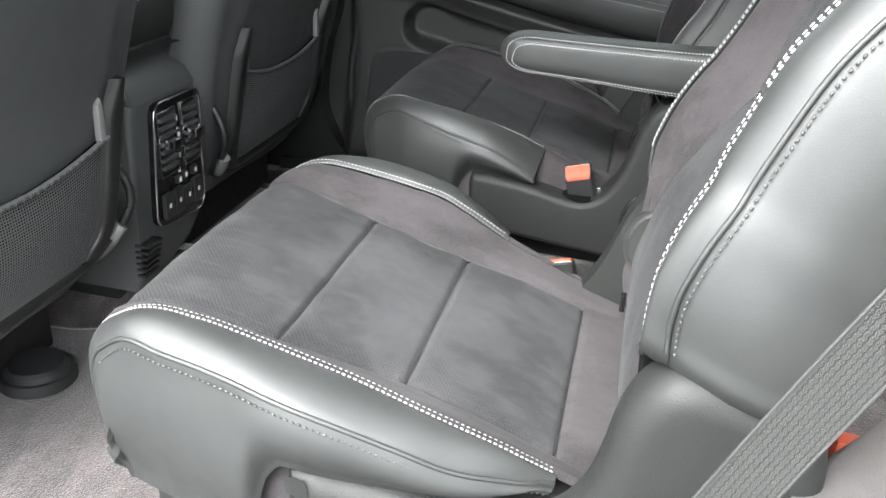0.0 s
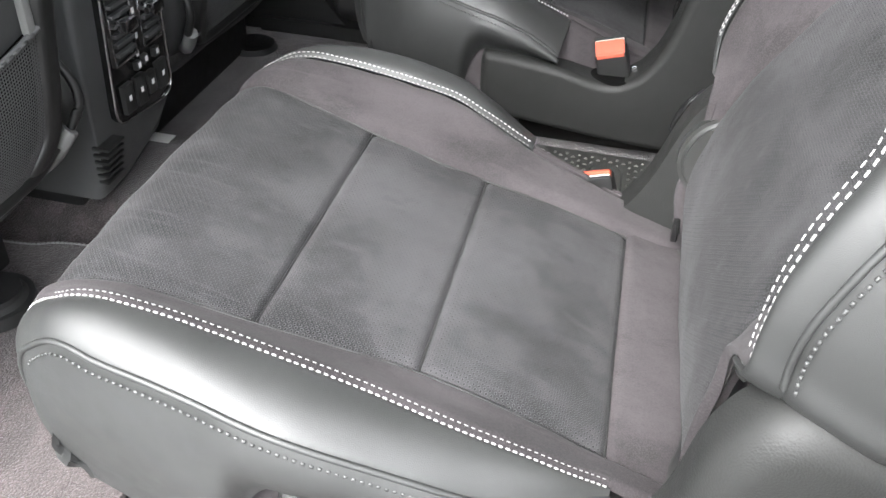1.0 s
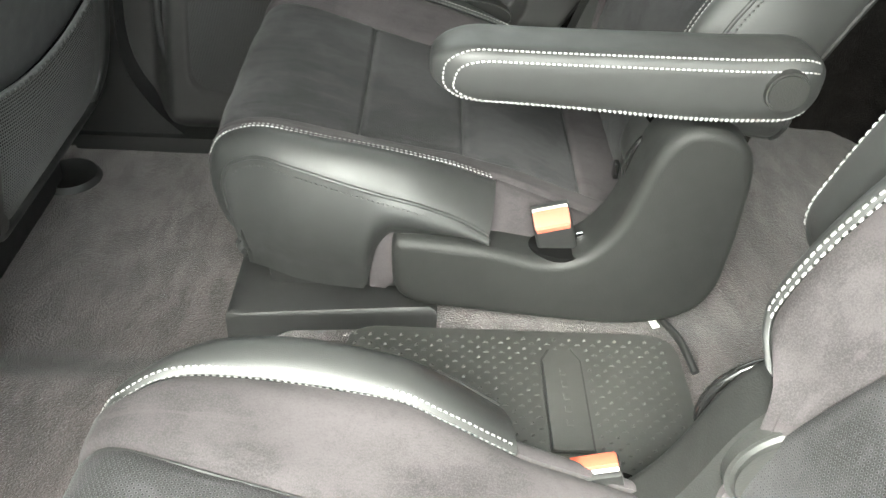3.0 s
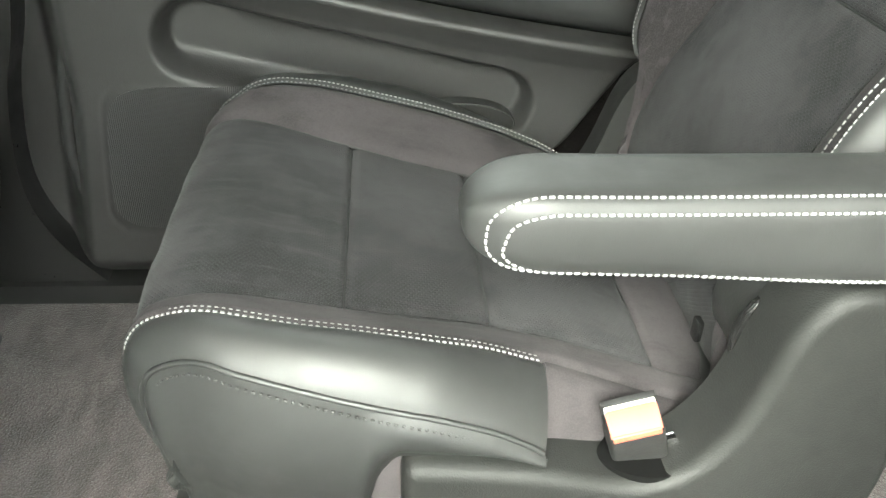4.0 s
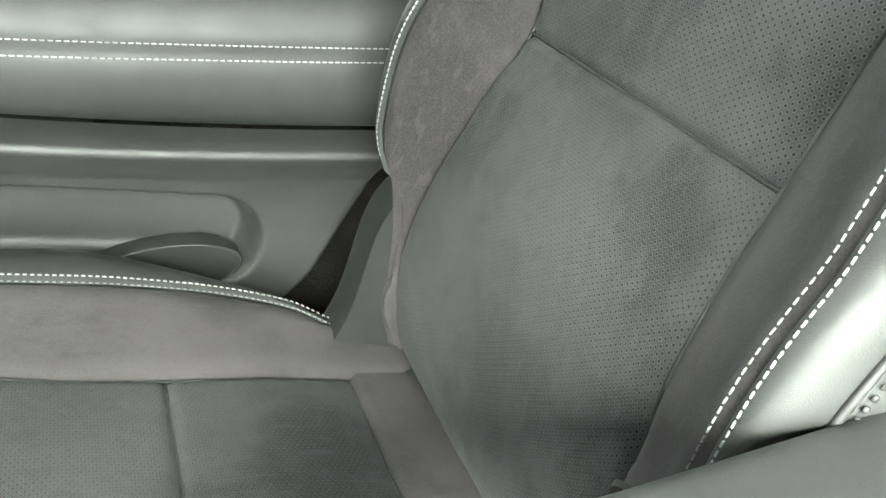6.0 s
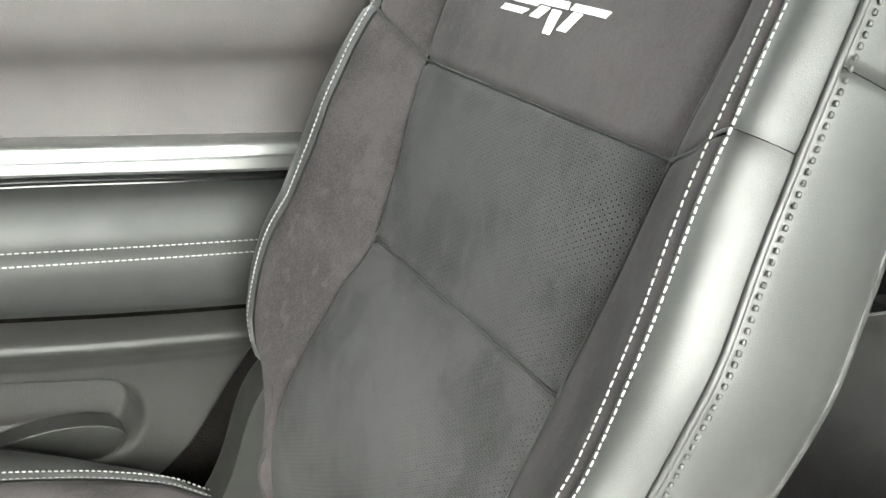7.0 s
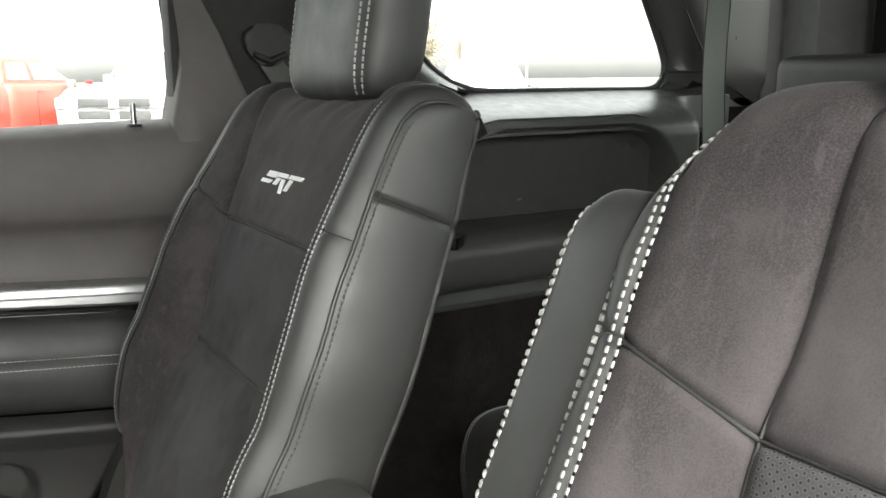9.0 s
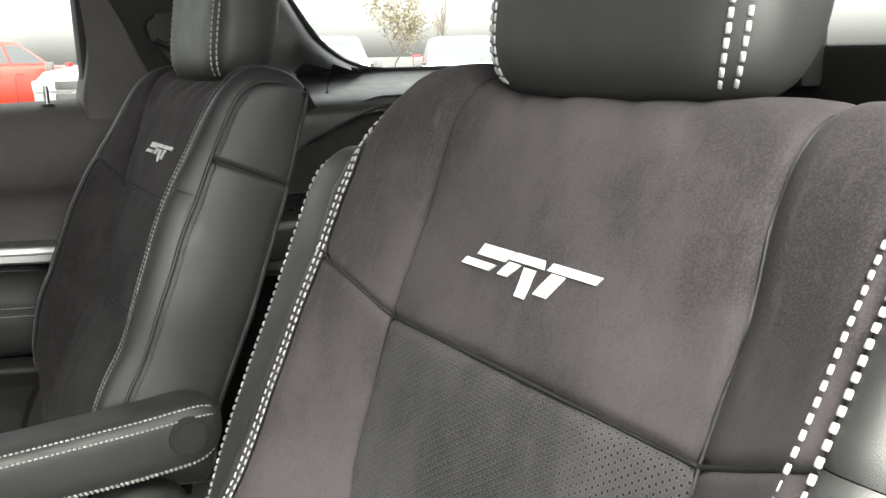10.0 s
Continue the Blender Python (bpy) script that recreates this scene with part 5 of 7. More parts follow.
grid = []
for k in range(150):
    row = []
    f = (k / 149) ** 1.5
    end = door_end(lerp(Z_LIP(0.0) + 0.002, 0.035, f))
    for x in np.linspace(-0.78, end, 230):
        z = lerp(Z_LIP(x) + 0.002, 0.035, f)
        row.append((x, door_low(x, z) + 0.045 * soft(0.026, 0.0, end - x), z))
    grid.append(row)
shell("lower_panel", grid, DOOR_PLASTIC, door, 0.02, "moulded grey-black lower door panel with a map pocket", (0, -1, 0))
grid = []
for k in range(40):
    row = []
    for q in range(48):
        a, b = 2 * q / 47 - 1, 1 - 2 * k / 39
        # a square drawn into a round-cornered field
        f = 1.0 / max(1e-6, (abs(a) ** 5 + abs(b) ** 5) ** 0.2) * max(abs(a), abs(b)) if (a or b) else 1.0
        z = 0.242 + 0.097 * b * f
        x = -0.522 + 0.115 * a * f + (z - 0.242) * 0.10
        row.append((x, door_low(x, z) - 0.0012, z))
    grid.append(row)
shell("speaker_grille", grid, GRILLE, door, 0.002, "dark finely ribbed speaker grille", (0, -1, 0))
bm = bmesh.new()
bmesh.ops.create_cone(bm, cap_ends=True, segments=16, radius1=0.0042, radius2=0.0042, depth=0.034, matrix=Matrix.Translation((0.046, 0.708, 0.791)))
part("lock_pin", bm, STEEL, door, "thin metal lock pin")
bm = bmesh.new()
bmesh.ops.create_cone(bm, cap_ends=True, segments=24, radius1=0.011, radius2=0.009, depth=0.004, matrix=Matrix.Translation((0.046, 0.708, 0.7795)))
part("lock_pin_bezel", bm, DOOR_PLASTIC, door)
ring = [(-0.205 + 0.070 * math.cos(a), 0.6665, 0.292 + 0.026 * math.sin(a)) for a in np.linspace(0, 2 * math.pi, 40, endpoint=False)]
slab("pocket_reflector", [(p[0], p[2]) for p in ring], "y", 0.672, 0.695, PLASTIC, door, 0.003, "oval black insert in the pocket")
tube("reflector_rim", [(p[0] * 1.0, 0.6715, p[2]) for p in ring], 0.0010, SATIN, door, closed=True)

# felt slab added so the shaded gap past the door edge stays dark
boxed("gap_backing", (-0.24, 0.716, 0.03, 0.20, 0.730, 0.52), FELT, door, 0.004, "dark felt slab added to darken the gap behind the door's cut-away edge")

# outer door skin and window frame
skin = empty("wall_right", (0, 0.78, 0.4), label="outer body side of the car with window openings", category="car body", kind="structure")
boxed("outer_skin", (-2.2, 0.765, -0.10, 2.0, 0.80, 0.765), PLASTIC_DARK, skin, 0.004)
boxed("sill_trim", (-0.86, 0.66, 0.02, 0.10, 0.76, 0.060), PILLAR_GLOSS, skin, 0.012)
# middle pillar beside the front seat, with a rounded foot
foot = [(-1.02, 0.02)] + [tuple(p) for p in smooth_line([(-0.60, 0.022), (-0.655, 0.045), (-0.72, 0.115), (-0.752, 0.20), (-0.742, 0.32), (-0.715, 0.42), (-0.70, 0.55), (-0.715, 0.78)], 5)] + [(-0.76, 1.25), (-1.02, 1.25)]
slab("pillar_trim", foot, "y", 0.672, 0.76, PILLAR_GLOSS, skin, 0.012, "moulded black pillar trim", 3)
tube("door_seal", [(p[0] + 0.012, 0.69, p[1] + 0.012) for p in smooth_line([(-0.595, 0.07), (-0.64, 0.090), (-0.685, 0.15), (-0.70, 0.23), (-0.69, 0.33), (-0.665, 0.42), (-0.655, 0.55), (-0.665, 0.77)], 6)], 0.009, PLASTIC_DARK, skin, "black rubber door seal")


def ring_points(corners, count, r=0.03):
    """A closed outline with rounded corners, in even steps."""
    pts = []
    n = len(corners)
    for i in range(n):
        p, c, q = np.array(corners[i - 1], float), np.array(corners[i], float), np.array(corners[(i + 1) % n], float)
        rad = corners[i][2] if len(corners[i]) > 2 else r
        p, c, q = p[:2], c[:2], q[:2]
        a = c + (p - c) / np.linalg.norm(p - c) * rad
        b = c + (q - c) / np.linalg.norm(q - c) * rad
        for t in np.linspace(0, 1, 8):
            pts.append((1 - t) ** 2 * a + 2 * t * (1 - t) * c + t * t * b)
    p = np.array(pts + [pts[0]])
    s = arc(p)
    q = np.linspace(0, s[-1], count, endpoint=False)
    return [(float(np.interp(v, s, p[:, 0])), float(np.interp(v, s, p[:, 1]))) for v in q]


# rear door window: an opening from the sill up to the roof
window = empty("window_1", (-0.3, 0.72, 0.8), label="clear rear door window over the door sill", category="car window", kind="structure")
slab("window_post", [(0.093, 0.70), (0.093, 0.785), (0.108, 0.85), (0.114, 0.90), (0.110, 0.945), (0.085, 1.02), (0.03, 1.12), (-0.05, 1.19), (-0.05, 1.25), (-0.02, 1.25), (0.05, 1.13), (0.10, 1.03), (0.137, 0.945), (0.160, 0.90), (0.198, 0.815), (0.206, 0.70)], "y", 0.686, 0.76, PLASTIC_SOFT, window, 0.008, "grey-black rear window post")
boxed("window_head", (-0.78, 0.690, 1.19, 0.16, 0.76, 1.25), PLASTIC_SOFT, window, 0.010)
pane = boxed("window_pane", (-0.74, 0.740, 0.775, 0.112, 0.744, 1.20), GLASS, window, 0.0)

# rear side: quarter panel with its window, bin and armrest
BIN_PLASTIC = plastic_material("satin_green_black_plastic", (0.043, 0.0455, 0.043), 0.36, 1200.0, 0.06)
BELT_GREY = Nodes("grey_green_webbing", (0.105, 0.115, 0.105), 0.6)
BELT_GREY = BELT_GREY.bump(BELT_GREY.noise(700.0, 2.0, stretch=(1, 1, 0.2)), 0.5, 0.0006).mat
quarter = empty("wall_quarter", (0.7, 0.72, 0.4), label="moulded black rear side panel with an armrest bin and a cup holder", category="car interior panel", kind="structure")
qin = ring_points([(0.300, 1.17, 0.05), (0.545, 0.814, 0.10), (1.073, 0.811, 0.060), (1.064, 0.87, 0.03), (0.90, 1.17, 0.04)], 120)


def match(inner):
    """Outer points on the rays from the opening's middle through the inner ones."""
    c = np.mean(np.array(inner), 0)
    out = []
    for p in inner:
        d = np.array(p) - c
        k = min([(1.30 - c[0]) / d[0] if d[0] > 1e-6 else 9e9, (0.30 - c[0]) / d[0] if d[0] < -1e-6 else 9e9,
                 (1.25 - c[1]) / d[1] if d[1] > 1e-6 else 9e9, (0.775 - c[1]) / d[1] if d[1] < -1e-6 else 9e9])
        out.append(tuple(c + d * k))
    return out


def quarter_side(x, z):
    """Inner face of the side panel: it swells inwards over the wheel, and a ledge slopes up and out to the window."""
    g = soft(0.14, 0.36, x) * (1 - soft(0.955, 1.085, x))
    face = steps(z, [(0.0, 0.558), (0.735, 0.558), (0.750, 0.560), (0.760, 0.566), (0.769, 0.577), (0.777, 0.595), (0.784, 0.620), (0.791, 0.652), (0.799, 0.690), (0.807, 0.722), (0.814, 0.740)])
    return lerp(max(0.690, face), face, g)


bm = bmesh.new()
qo = match(qin)
rings = []
for f, y in ((0.0, 0.684), (0.2, 0.6845), (0.45, 0.687), (0.62, 0.692), (0.76, 0.701), (0.87, 0.715), (0.95, 0.731), (1.0, 0.744), (1.0, 0.750)):
    row = [(lerp(o[0], i[0], f), lerp(o[1], i[1], f)) for i, o in zip(qin, qo)]
    rings.append([bm.verts.new((a, y if b > 0.8145 else max(y, quarter_side(a, b) + 0.004), b)) for a, b in row])
for a, b in zip(rings, rings[1:]):
    for i in range(len(qin)):
        j = (i + 1) % len(qin)
        bm.faces.new((a[i], a[j], b[j], b[i]))
part("window_surround", bm, SATIN, quarter, "smooth dark pillar and window surround")
boxed("pillar_panel", (0.10, 0.706, 0.74, 0.335, 0.745, 1.25), PILLAR, quarter, 0.004, "black cloth-covered pillar panel")
tube("window_seal", [(p[0], 0.742, p[1]) for p in qin], 0.006, PLASTIC_DARK, quarter, closed=True)
window2 = empty("window_2", (0.7, 0.75, 0.8), label="fixed rear quarter window", category="car window", kind="structure")
pane = slab("window_pane", qin, "y", 0.7455, 0.749, GLASS, window2, 0.0)


def quarter_depth(x, z):
    """The same with a long round-ended recess."""
    cx, cz, hx, hz, rr = 0.62, 0.643, 0.302, 0.116, 0.112
    # its upper edge falls towards the front
    qx, qz = max(abs(x - cx) - hx + rr, 0), max(abs(z + 0.052 * soft(0.56, 0.37, x) * soft(0.60, 0.68, z) - cz) - hz + rr, 0)
    e = math.hypot(qx, qz) - rr
    return quarter_side(x, z) + 0.065 * (1 - soft(-0.018, 0.003, e)) + 0.010 * soft(quarter_low(x) + 0.012, quarter_low(x), z)


def quarter_low(x):
    """Lower edge of the side panel, rising behind the recess."""
    return steps(x, [(0.1, 0.500), (0.60, 0.492), (0.82, 0.493), (0.906, 0.507), (0.945, 0.545), (0.978, 0.596), (0.998, 0.670), (1.06, 0.720), (1.3, 0.735)])


grid = []
for q in range(130):
    row = []
    for x in np.linspace(0.128, 1.20, 240):
        z = lerp(0.8138, quarter_low(x), q / 129)
        row.append((x, quarter_depth(x, z), z))
    grid.append(row)
shell("side_bin_panel", grid, BIN_PLASTIC, quarter, 0.02, "black side panel with a recessed bin", (0, -1, 0))
outline = ring_points([(0.337, 0.690, 0.060), (0.337, 0.541, 0.060), (0.906, 0.541, 0.098), (0.906, 0.745, 0.098), (0.54, 0.745, 0.05)], 90)
grid = []
for f in np.linspace(0.02, 1.0, 16):
    row = [(lerp(0.62, a, f), lerp(0.643, b, f)) for a, b in outline + outline[:1]]
    grid.append([(a, quarter_depth(a, b) - 0.002, b) for a, b in row])
shell("bin_lining", grid, PILLAR, quarter, 0.001, "black felt lining of the recess", (0, -1, 0))
# padded shelf in the recess
verts, faces, N = [], [], 36
lengths = list(np.linspace(0.30, 0.79, 36)) + list(np.linspace(0.795, 0.880, 22))
for x in lengths:
    # flat top; the underside rises to a point at the end
    tip = max(0.0, (x - 0.795) / 0.086)
    zt, zb = lerp(0.602, 0.599, soft(0.5, 0.88, x)), 0.524 + 0.071 * tip ** 1.6
    deep = 0.060 * (1 - 0.35 * tip ** 3)
    for a in np.linspace(0, 2 * math.pi, N, endpoint=False):
        c, s = math.cos(a), math.sin(a)
        lean = 0.014 * (1 - c) * (s > 0)
        verts.append((x, 0.590 - deep * math.copysign(abs(c) ** 0.5, c), lerp(zb, zt, 0.5 + 0.5 * math.copysign(abs(s) ** 0.55, s)) + lean))
for i in range(len(lengths) - 1):
    for k in range(N):
        faces.append((i * N + k, i * N + (k + 1) % N, (i + 1) * N + (k + 1) % N, (i + 1) * N + k))
faces += [tuple(range(N)), tuple((len(lengths) - 1) * N + k for k in range(N))]
under(mesh_object("armrest_shelf", verts, faces, SATIN), quarter, "rounded black armrest shelf")
grid = [[(x, quarter_side(x, 0.5) + 0.022 + 0.06 * soft(0.46, 0.40, x) + 0.006 * noise.noise((x * 3, z * 3, 2)), z) for x in np.linspace(0.128, 1.30, 60)]
        for z in np.linspace(0.03, 0.52, 30)]
shell("pillar_lining", [[(x, 0.712, z) for x in np.linspace(0.93, 1.45, 20)] for z in np.linspace(0.45, 0.80, 12)], FELT, quarter, 0.01, "", (0, -1, 0))
shell("felt_lining", grid, FELT, quarter, 0.02, "dark felt lower lining", (0, -1, 0))
tube("panel_joint", [(x, quarter_side(x, z) - 0.0005, z) for x, z in smooth_line([(0.460, 0.782), (0.495, 0.796), (0.525, 0.808), (0.545, 0.8135)], 8)], 0.0020, PLASTIC_DARK, quarter)
tube("panel_joint", [(1.070, 0.736, 0.845), (1.085, 0.712, 0.845), (1.105, 0.698, 0.845), (1.135, 0.690, 0.845), (1.120, 0.690, 0.875), (1.05, 0.690, 0.975), (0.96, 0.690, 1.13)], 0.0018, PLASTIC_DARK, quarter)
# cup holder let into the shelf
cup = empty("cup_holder", (0.44, 0.575, 0.61), label="round black cup holder in the armrest shelf", category="cup holder")
for r, z0, z1, mat in ((0.040, 0.590, 0.6105, GLOSS), (0.034, 0.592, 0.612, PLASTIC_DARK)):
    bm = bmesh.new()
    bmesh.ops.create_cone(bm, cap_ends=True, segments=32, radius1=r, radius2=r - 0.001, depth=z1 - z0, matrix=Matrix.Translation((0.44, 0.575, (z0 + z1) / 2)))
    part("rim" if mat is GLOSS else "well", bm, mat, cup)

# belt guide on the rear pillar, with the belt that runs down from it
hook = empty("belt_guide", (0.23, 0.70, 0.88), label="oval black shoulder belt guide on the pillar", category="belt guide")
ring = [(0.232 + 0.034 * math.cos(a) * (1 + 0.25 * math.sin(a)), 0.884 + 0.030 * math.sin(a)) for a in np.linspace(0, 2 * math.pi, 36, endpoint=False)]
slab("guide_cap", ring, "y", 0.690, 0.708, PLASTIC, hook, 0.006, "", 3)
tube("guide_slot", [(0.208, 0.690, 0.872), (0.232, 0.688, 0.862), (0.256, 0.690, 0.872)], 0.005, PLASTIC_DARK, hook)
slab("guide_tongue", [(0.212, 0.868), (0.250, 0.868), (0.300, 0.80), (0.262, 0.79)], "y", 0.694, 0.698, WEBBING_DARK, hook, 0.001, "dark belt running down from the guide")

# rear belt on the last pillar


def belt(name, points, wide, across, material, label):
    thing = empty(name, tuple(points[0]), label=label, category="seat belt", group="seat belts")
    line = smooth_line(points, 10)
    a = np.array(across, float) / np.linalg.norm(across)
    shell("webbing", [[tuple(p + a * wide * k) for k in np.linspace(-0.5, 0.5, 7)] for p in line], material, thing, 0.0014)
    for k in (-0.5, 0.5):
        tube("selvedge", [tuple(p + a * wide * k) for p in line], 0.0011, BELT_EDGE, thing, "smooth woven edge")
    return thing


rear_belt = belt("seat_belt", [(1.11, 0.640, 1.20), (1.085, 0.635, 0.86), (1.10, 0.630, 0.62), (1.11, 0.628, 0.57)], 0.050, (1, -0.25, 0), BELT_GREY, "dark grey-green seat belt hanging from the rear pillar")
tube("belt_loop", [(1.075, 0.645, 0.60), (1.085, 0.640, 0.56), (1.13, 0.618, 0.55), (1.145, 0.610, 0.59)], 0.006, STEEL, rear_belt, "steel belt tongue loop")
tube("belt_stop", [(1.14, 0.62, 0.655), (1.14, 0.60, 0.655)], 0.012, WHITE_TAB, rear_belt)

# near belt, running down behind the near seat
belt("seat_belt", [(0.32, -0.585, 0.93), (0.16, -0.640, 0.645), (0.075, -0.672, 0.500), (0.020, -0.690, 0.392), (-0.02, -0.70, 0.30)], 0.047, (0.75, 0.28, -0.60), WEBBING, "grey woven seat belt stretched down behind the seat")

trim = empty("sill_trim", (0.2, -0.66, 0.3), label="smooth grey-black trim beside the near belt", category="interior trim")
slab("trim_cover", [(0.067, -0.63), (0.079, -0.613), (0.114, -0.552), (0.164, -0.494), (0.214, -0.446), (0.234, -0.72), (0.067, -0.72)], "z", 0.25, 0.36, PLASTIC_SOFT, trim, 0.008, "", 3)
boxed("trim_foot", (0.16, -0.72, 0.10, 0.40, -0.62, 0.26), PLASTIC_DARK, trim, 0.01)
spare = empty("seat_belt_buckle", (0.175, -0.47, 0.3), label="small red-topped belt buckle of the last row", category="belt buckle", group="belt buckles")
boxed("buckle_stalk", (0.140, -0.480, 0.13, 0.164, -0.465, 0.290), PLASTIC_DARK, spare, 0.005)
boxed("release_button", (0.140, -0.482, 0.288, 0.164, -0.463, 0.322), RED_BUTTON, spare, 0.006, "red release button")

# ---------------------------------------------------------------- last row


def rear_seat(yc, w, label):
    thing = empty("rear_seat", (0.75, yc, 0.1), label=label, category="car seat", group="rear row seats")
    prof = even(smooth_line([(0.80, 0.31), (0.70, 0.325), (0.60, 0.345), (0.52, 0.356), (0.455, 0.356), (0.425, 0.335), (0.415, 0.28), (0.43, 0.18)]), 0.01)

    def top(i, v):
        x, z = prof[i]
        e = abs(v) / w
        return (x + 0.03 * e ** 6, yc + v, z - 0.035 * e ** 6 + 0.008 * math.exp(-((e - 0.75) / 0.15) ** 2))
    shell("cushion", [[top(i, v) for v in np.linspace(-w, w, 31)] for i in range(len(prof))], REAR_SHADED, thing, 0.02, "dark suede cushion with leather edges", (0, 0, 1))
    lines = []
    for sgn in (1, -1):
        for d in (0.78, 0.74):
            pts = [np.array(top(i, sgn * w * d)) + np.array((-0.001, 0, 0.0015)) for i in range(len(prof) - 6)]
            lines.append((pts, [(-0.3, 0, 1)] * len(pts)))
    stitching("stitching", lines, THREAD_GREY, thing, wide=0.0007, tall=0.0005)
    bp = even(smooth_line([(0.78, 0.34), (0.84, 0.48), (0.92, 0.64), (0.98, 0.74), (1.01, 0.76), (1.05, 0.74)]), 0.015)
    shell("backrest", [[(p[0] + 0.02 * (abs(v) / w) ** 4, yc + v, p[1] - 0.03 * (abs(v) / w) ** 8) for v in np.linspace(-w, w, 21)] for p in bp], REAR_SHADED, thing, 0.05, "dark suede backrest", (-1, 0, 0.5))
    head = boxed("headrest", (1.02, yc - 0.11, 0.785, 1.12, yc + 0.115, 0.868), LEATHER, thing, 0.028, "black leather headrest", 5)
    boxed("seat_frame", (0.46, yc - w + 0.03, 0.10, 1.0, yc + w - 0.03, 0.30), PLASTIC_DARK, thing, 0.02)
    return thing


# seat suede again, with the dim rear row's shade put into its base colour
REAR_SHADED = suede_material("shade_darkened_rear_suede", (0.0125, 0.0120, 0.0122), 0.5)
rear_seat(0.345, 0.185, "dark suede folding rear seat beside the side panel")
rear_seat(-0.36, 0.255, "dark suede folding rear seat near the open door")

# ---------------------------------------------------------------- front row


def front_seat(yc, m, label):
    thing = empty("front_seat", (-0.95, yc, 0.1), label=label, category="car seat", group="front seats")
    # back shell, seen from behind; v plus towards the car's middle
    prof = even(smooth_line([(-0.81, 0.178), (-0.775, 0.186), (-0.748, 0.222), (-0.726, 0.30), (-0.705, 0.42), (-0.668, 0.55), (-0.628, 0.70), (-0.595, 0.82), (-0.615, 0.86)]), 0.012)

    def at(p, u, d=0.0):
        v = u * (0.252 + (0.042 if u > 0 else 0.0) * soft(0.22, 0.36, p[1]))
        edge = soft(0.80, 1.0, abs(u))
        return (p[0] - 0.065 * edge ** 1.6 + d - 0.010 * soft(0.62, 0.80, abs(u)) * (1 - edge), yc + m * v, p[1])
    shell("back_shell", [[at(p, u) for u in np.linspace(-1, 1, 81)] for p in prof], FRONT_PLASTIC, thing, 0.012, "grained black plastic seat back", (1, 0, 0))
    shell("back_cushion", [[(p[0] - 0.06 - 0.05 * (1 - (v / 0.25) ** 4), yc + v, p[1] + 0.01) for v in np.linspace(-0.25, 0.25, 21)] for p in prof], LEATHER, thing, 0.03, "", (-1, 0, 0))
    boxed("seat_cushion", (-1.32, yc - 0.25, 0.16, -0.80, yc + 0.25, 0.32), LEATHER, thing, 0.04, "", 4)
    boxed("seat_rail", (-1.25, yc - 0.2, 0.03, -0.84, yc + 0.2, 0.16), PLASTIC_DARK, thing, 0.01)
    roll = [(-0.800, yc + m * v, 0.172 + 0.004 * math.sin(v * 17)) for v in np.linspace(-0.235, 0.215, 24)]
    tube("lower_roll", roll, [0.012 + 0.014 * puffed(k / 23, 8) for k in range(24)], SEAT_CLOTH, thing, "dark cloth roll under the seat back", 12)

    def px(z):
        return float(np.interp(z, prof[:-3, 1], prof[:-3, 0]))
    OUT, IN = -0.165, 0.196
    # pocket arms: broad upright strips, and the bar that joins them below
    for v0, sgn in ((IN, 1), (OUT, -1)):
        grid = []
        for k in range(40):
            f = k / 39
            z = lerp(0.216, 0.462, f)
            half = 0.0165 * min(1.0, 0.45 + 3.0 * (1 - f)) * (1 + 0.5 * (1 - soft(0.0, 0.16, f)))
            mid = v0 - sgn * 0.016 * (1 - soft(0.0, 0.20, f))
            grid.append([(px(z) + 0.004 + 0.016 * puffed(q, 6), yc + m * (mid + sgn * half * (2 * q - 1)), z) for q in np.linspace(0, 1, 11)])
        shell("pocket_arm", grid, ARM_PLASTIC, thing, 0.010, "broad black plastic pocket arm", (1, 0, 0))
        y = yc + m * (v0 - sgn * 0.022)
        slab("net_hook", [(y - 0.006, 0.385), (y + 0.006, 0.385), (y + 0.007, 0.425), (y + 0.002, 0.440), (y - 0.005, 0.432)], "x", px(0.41) + 0.002, px(0.41) + 0.012, SOFT_TAB, thing, 0.003, "small grey plastic net hook")
    bar = smooth_line([(px(z) + 0.013, yc + m * v, z) for v, z in ((IN + 0.004, 0.235), (IN - 0.020, 0.214), (IN - 0.06, 0.206), (0.5 * (IN + OUT), 0.203), (OUT + 0.06, 0.206), (OUT + 0.020, 0.214), (OUT - 0.004, 0.235))], 8)
    tube("pocket_bar", bar, 0.0085, ARM_PLASTIC, thing, "rounded lower pocket bar", 10)
    # elastic net between them
    lo, hi = OUT + 0.010, IN - 0.012
    mid, half = 0.5 * (lo + hi), 0.5 * (hi - lo)

    def net(v, f, d=0.0):
        q = (v - mid) / half
        z = lerp(0.210, 0.388 - 0.026 * (1 - q * q), f)
        return (px(z) + 0.012 + d + 0.012 * math.sin(math.pi * f) * (1 - q * q), yc + m * v, z)
    verts, faces = [], []
    for i in range(84):
        v = lerp(lo, hi, i / 83)
        k = len(verts)
        for q in range(15):
            for side in (-0.0009, 0.0009):
                verts.append(net(v + side, q / 14))
            if q:
                faces.append((k + 2 * q - 2, k + 2 * q - 1, k + 2 * q + 1, k + 2 * q))
    for j in range(44):
        k = len(verts)
        for i in range(25):
            a = net(lerp(lo, hi, i / 24), j / 43, 0.0009)
            verts += [(a[0], a[1], a[2] - 0.0008), (a[0], a[1], a[2] + 0.0008)]
            if i:
                faces.append((k + 2 * i - 2, k + 2 * i - 1, k + 2 * i + 1, k + 2 * i))
    under(mesh_object("pocket_net", verts, faces, NET), thing, "black mesh pocket net", "stuff")
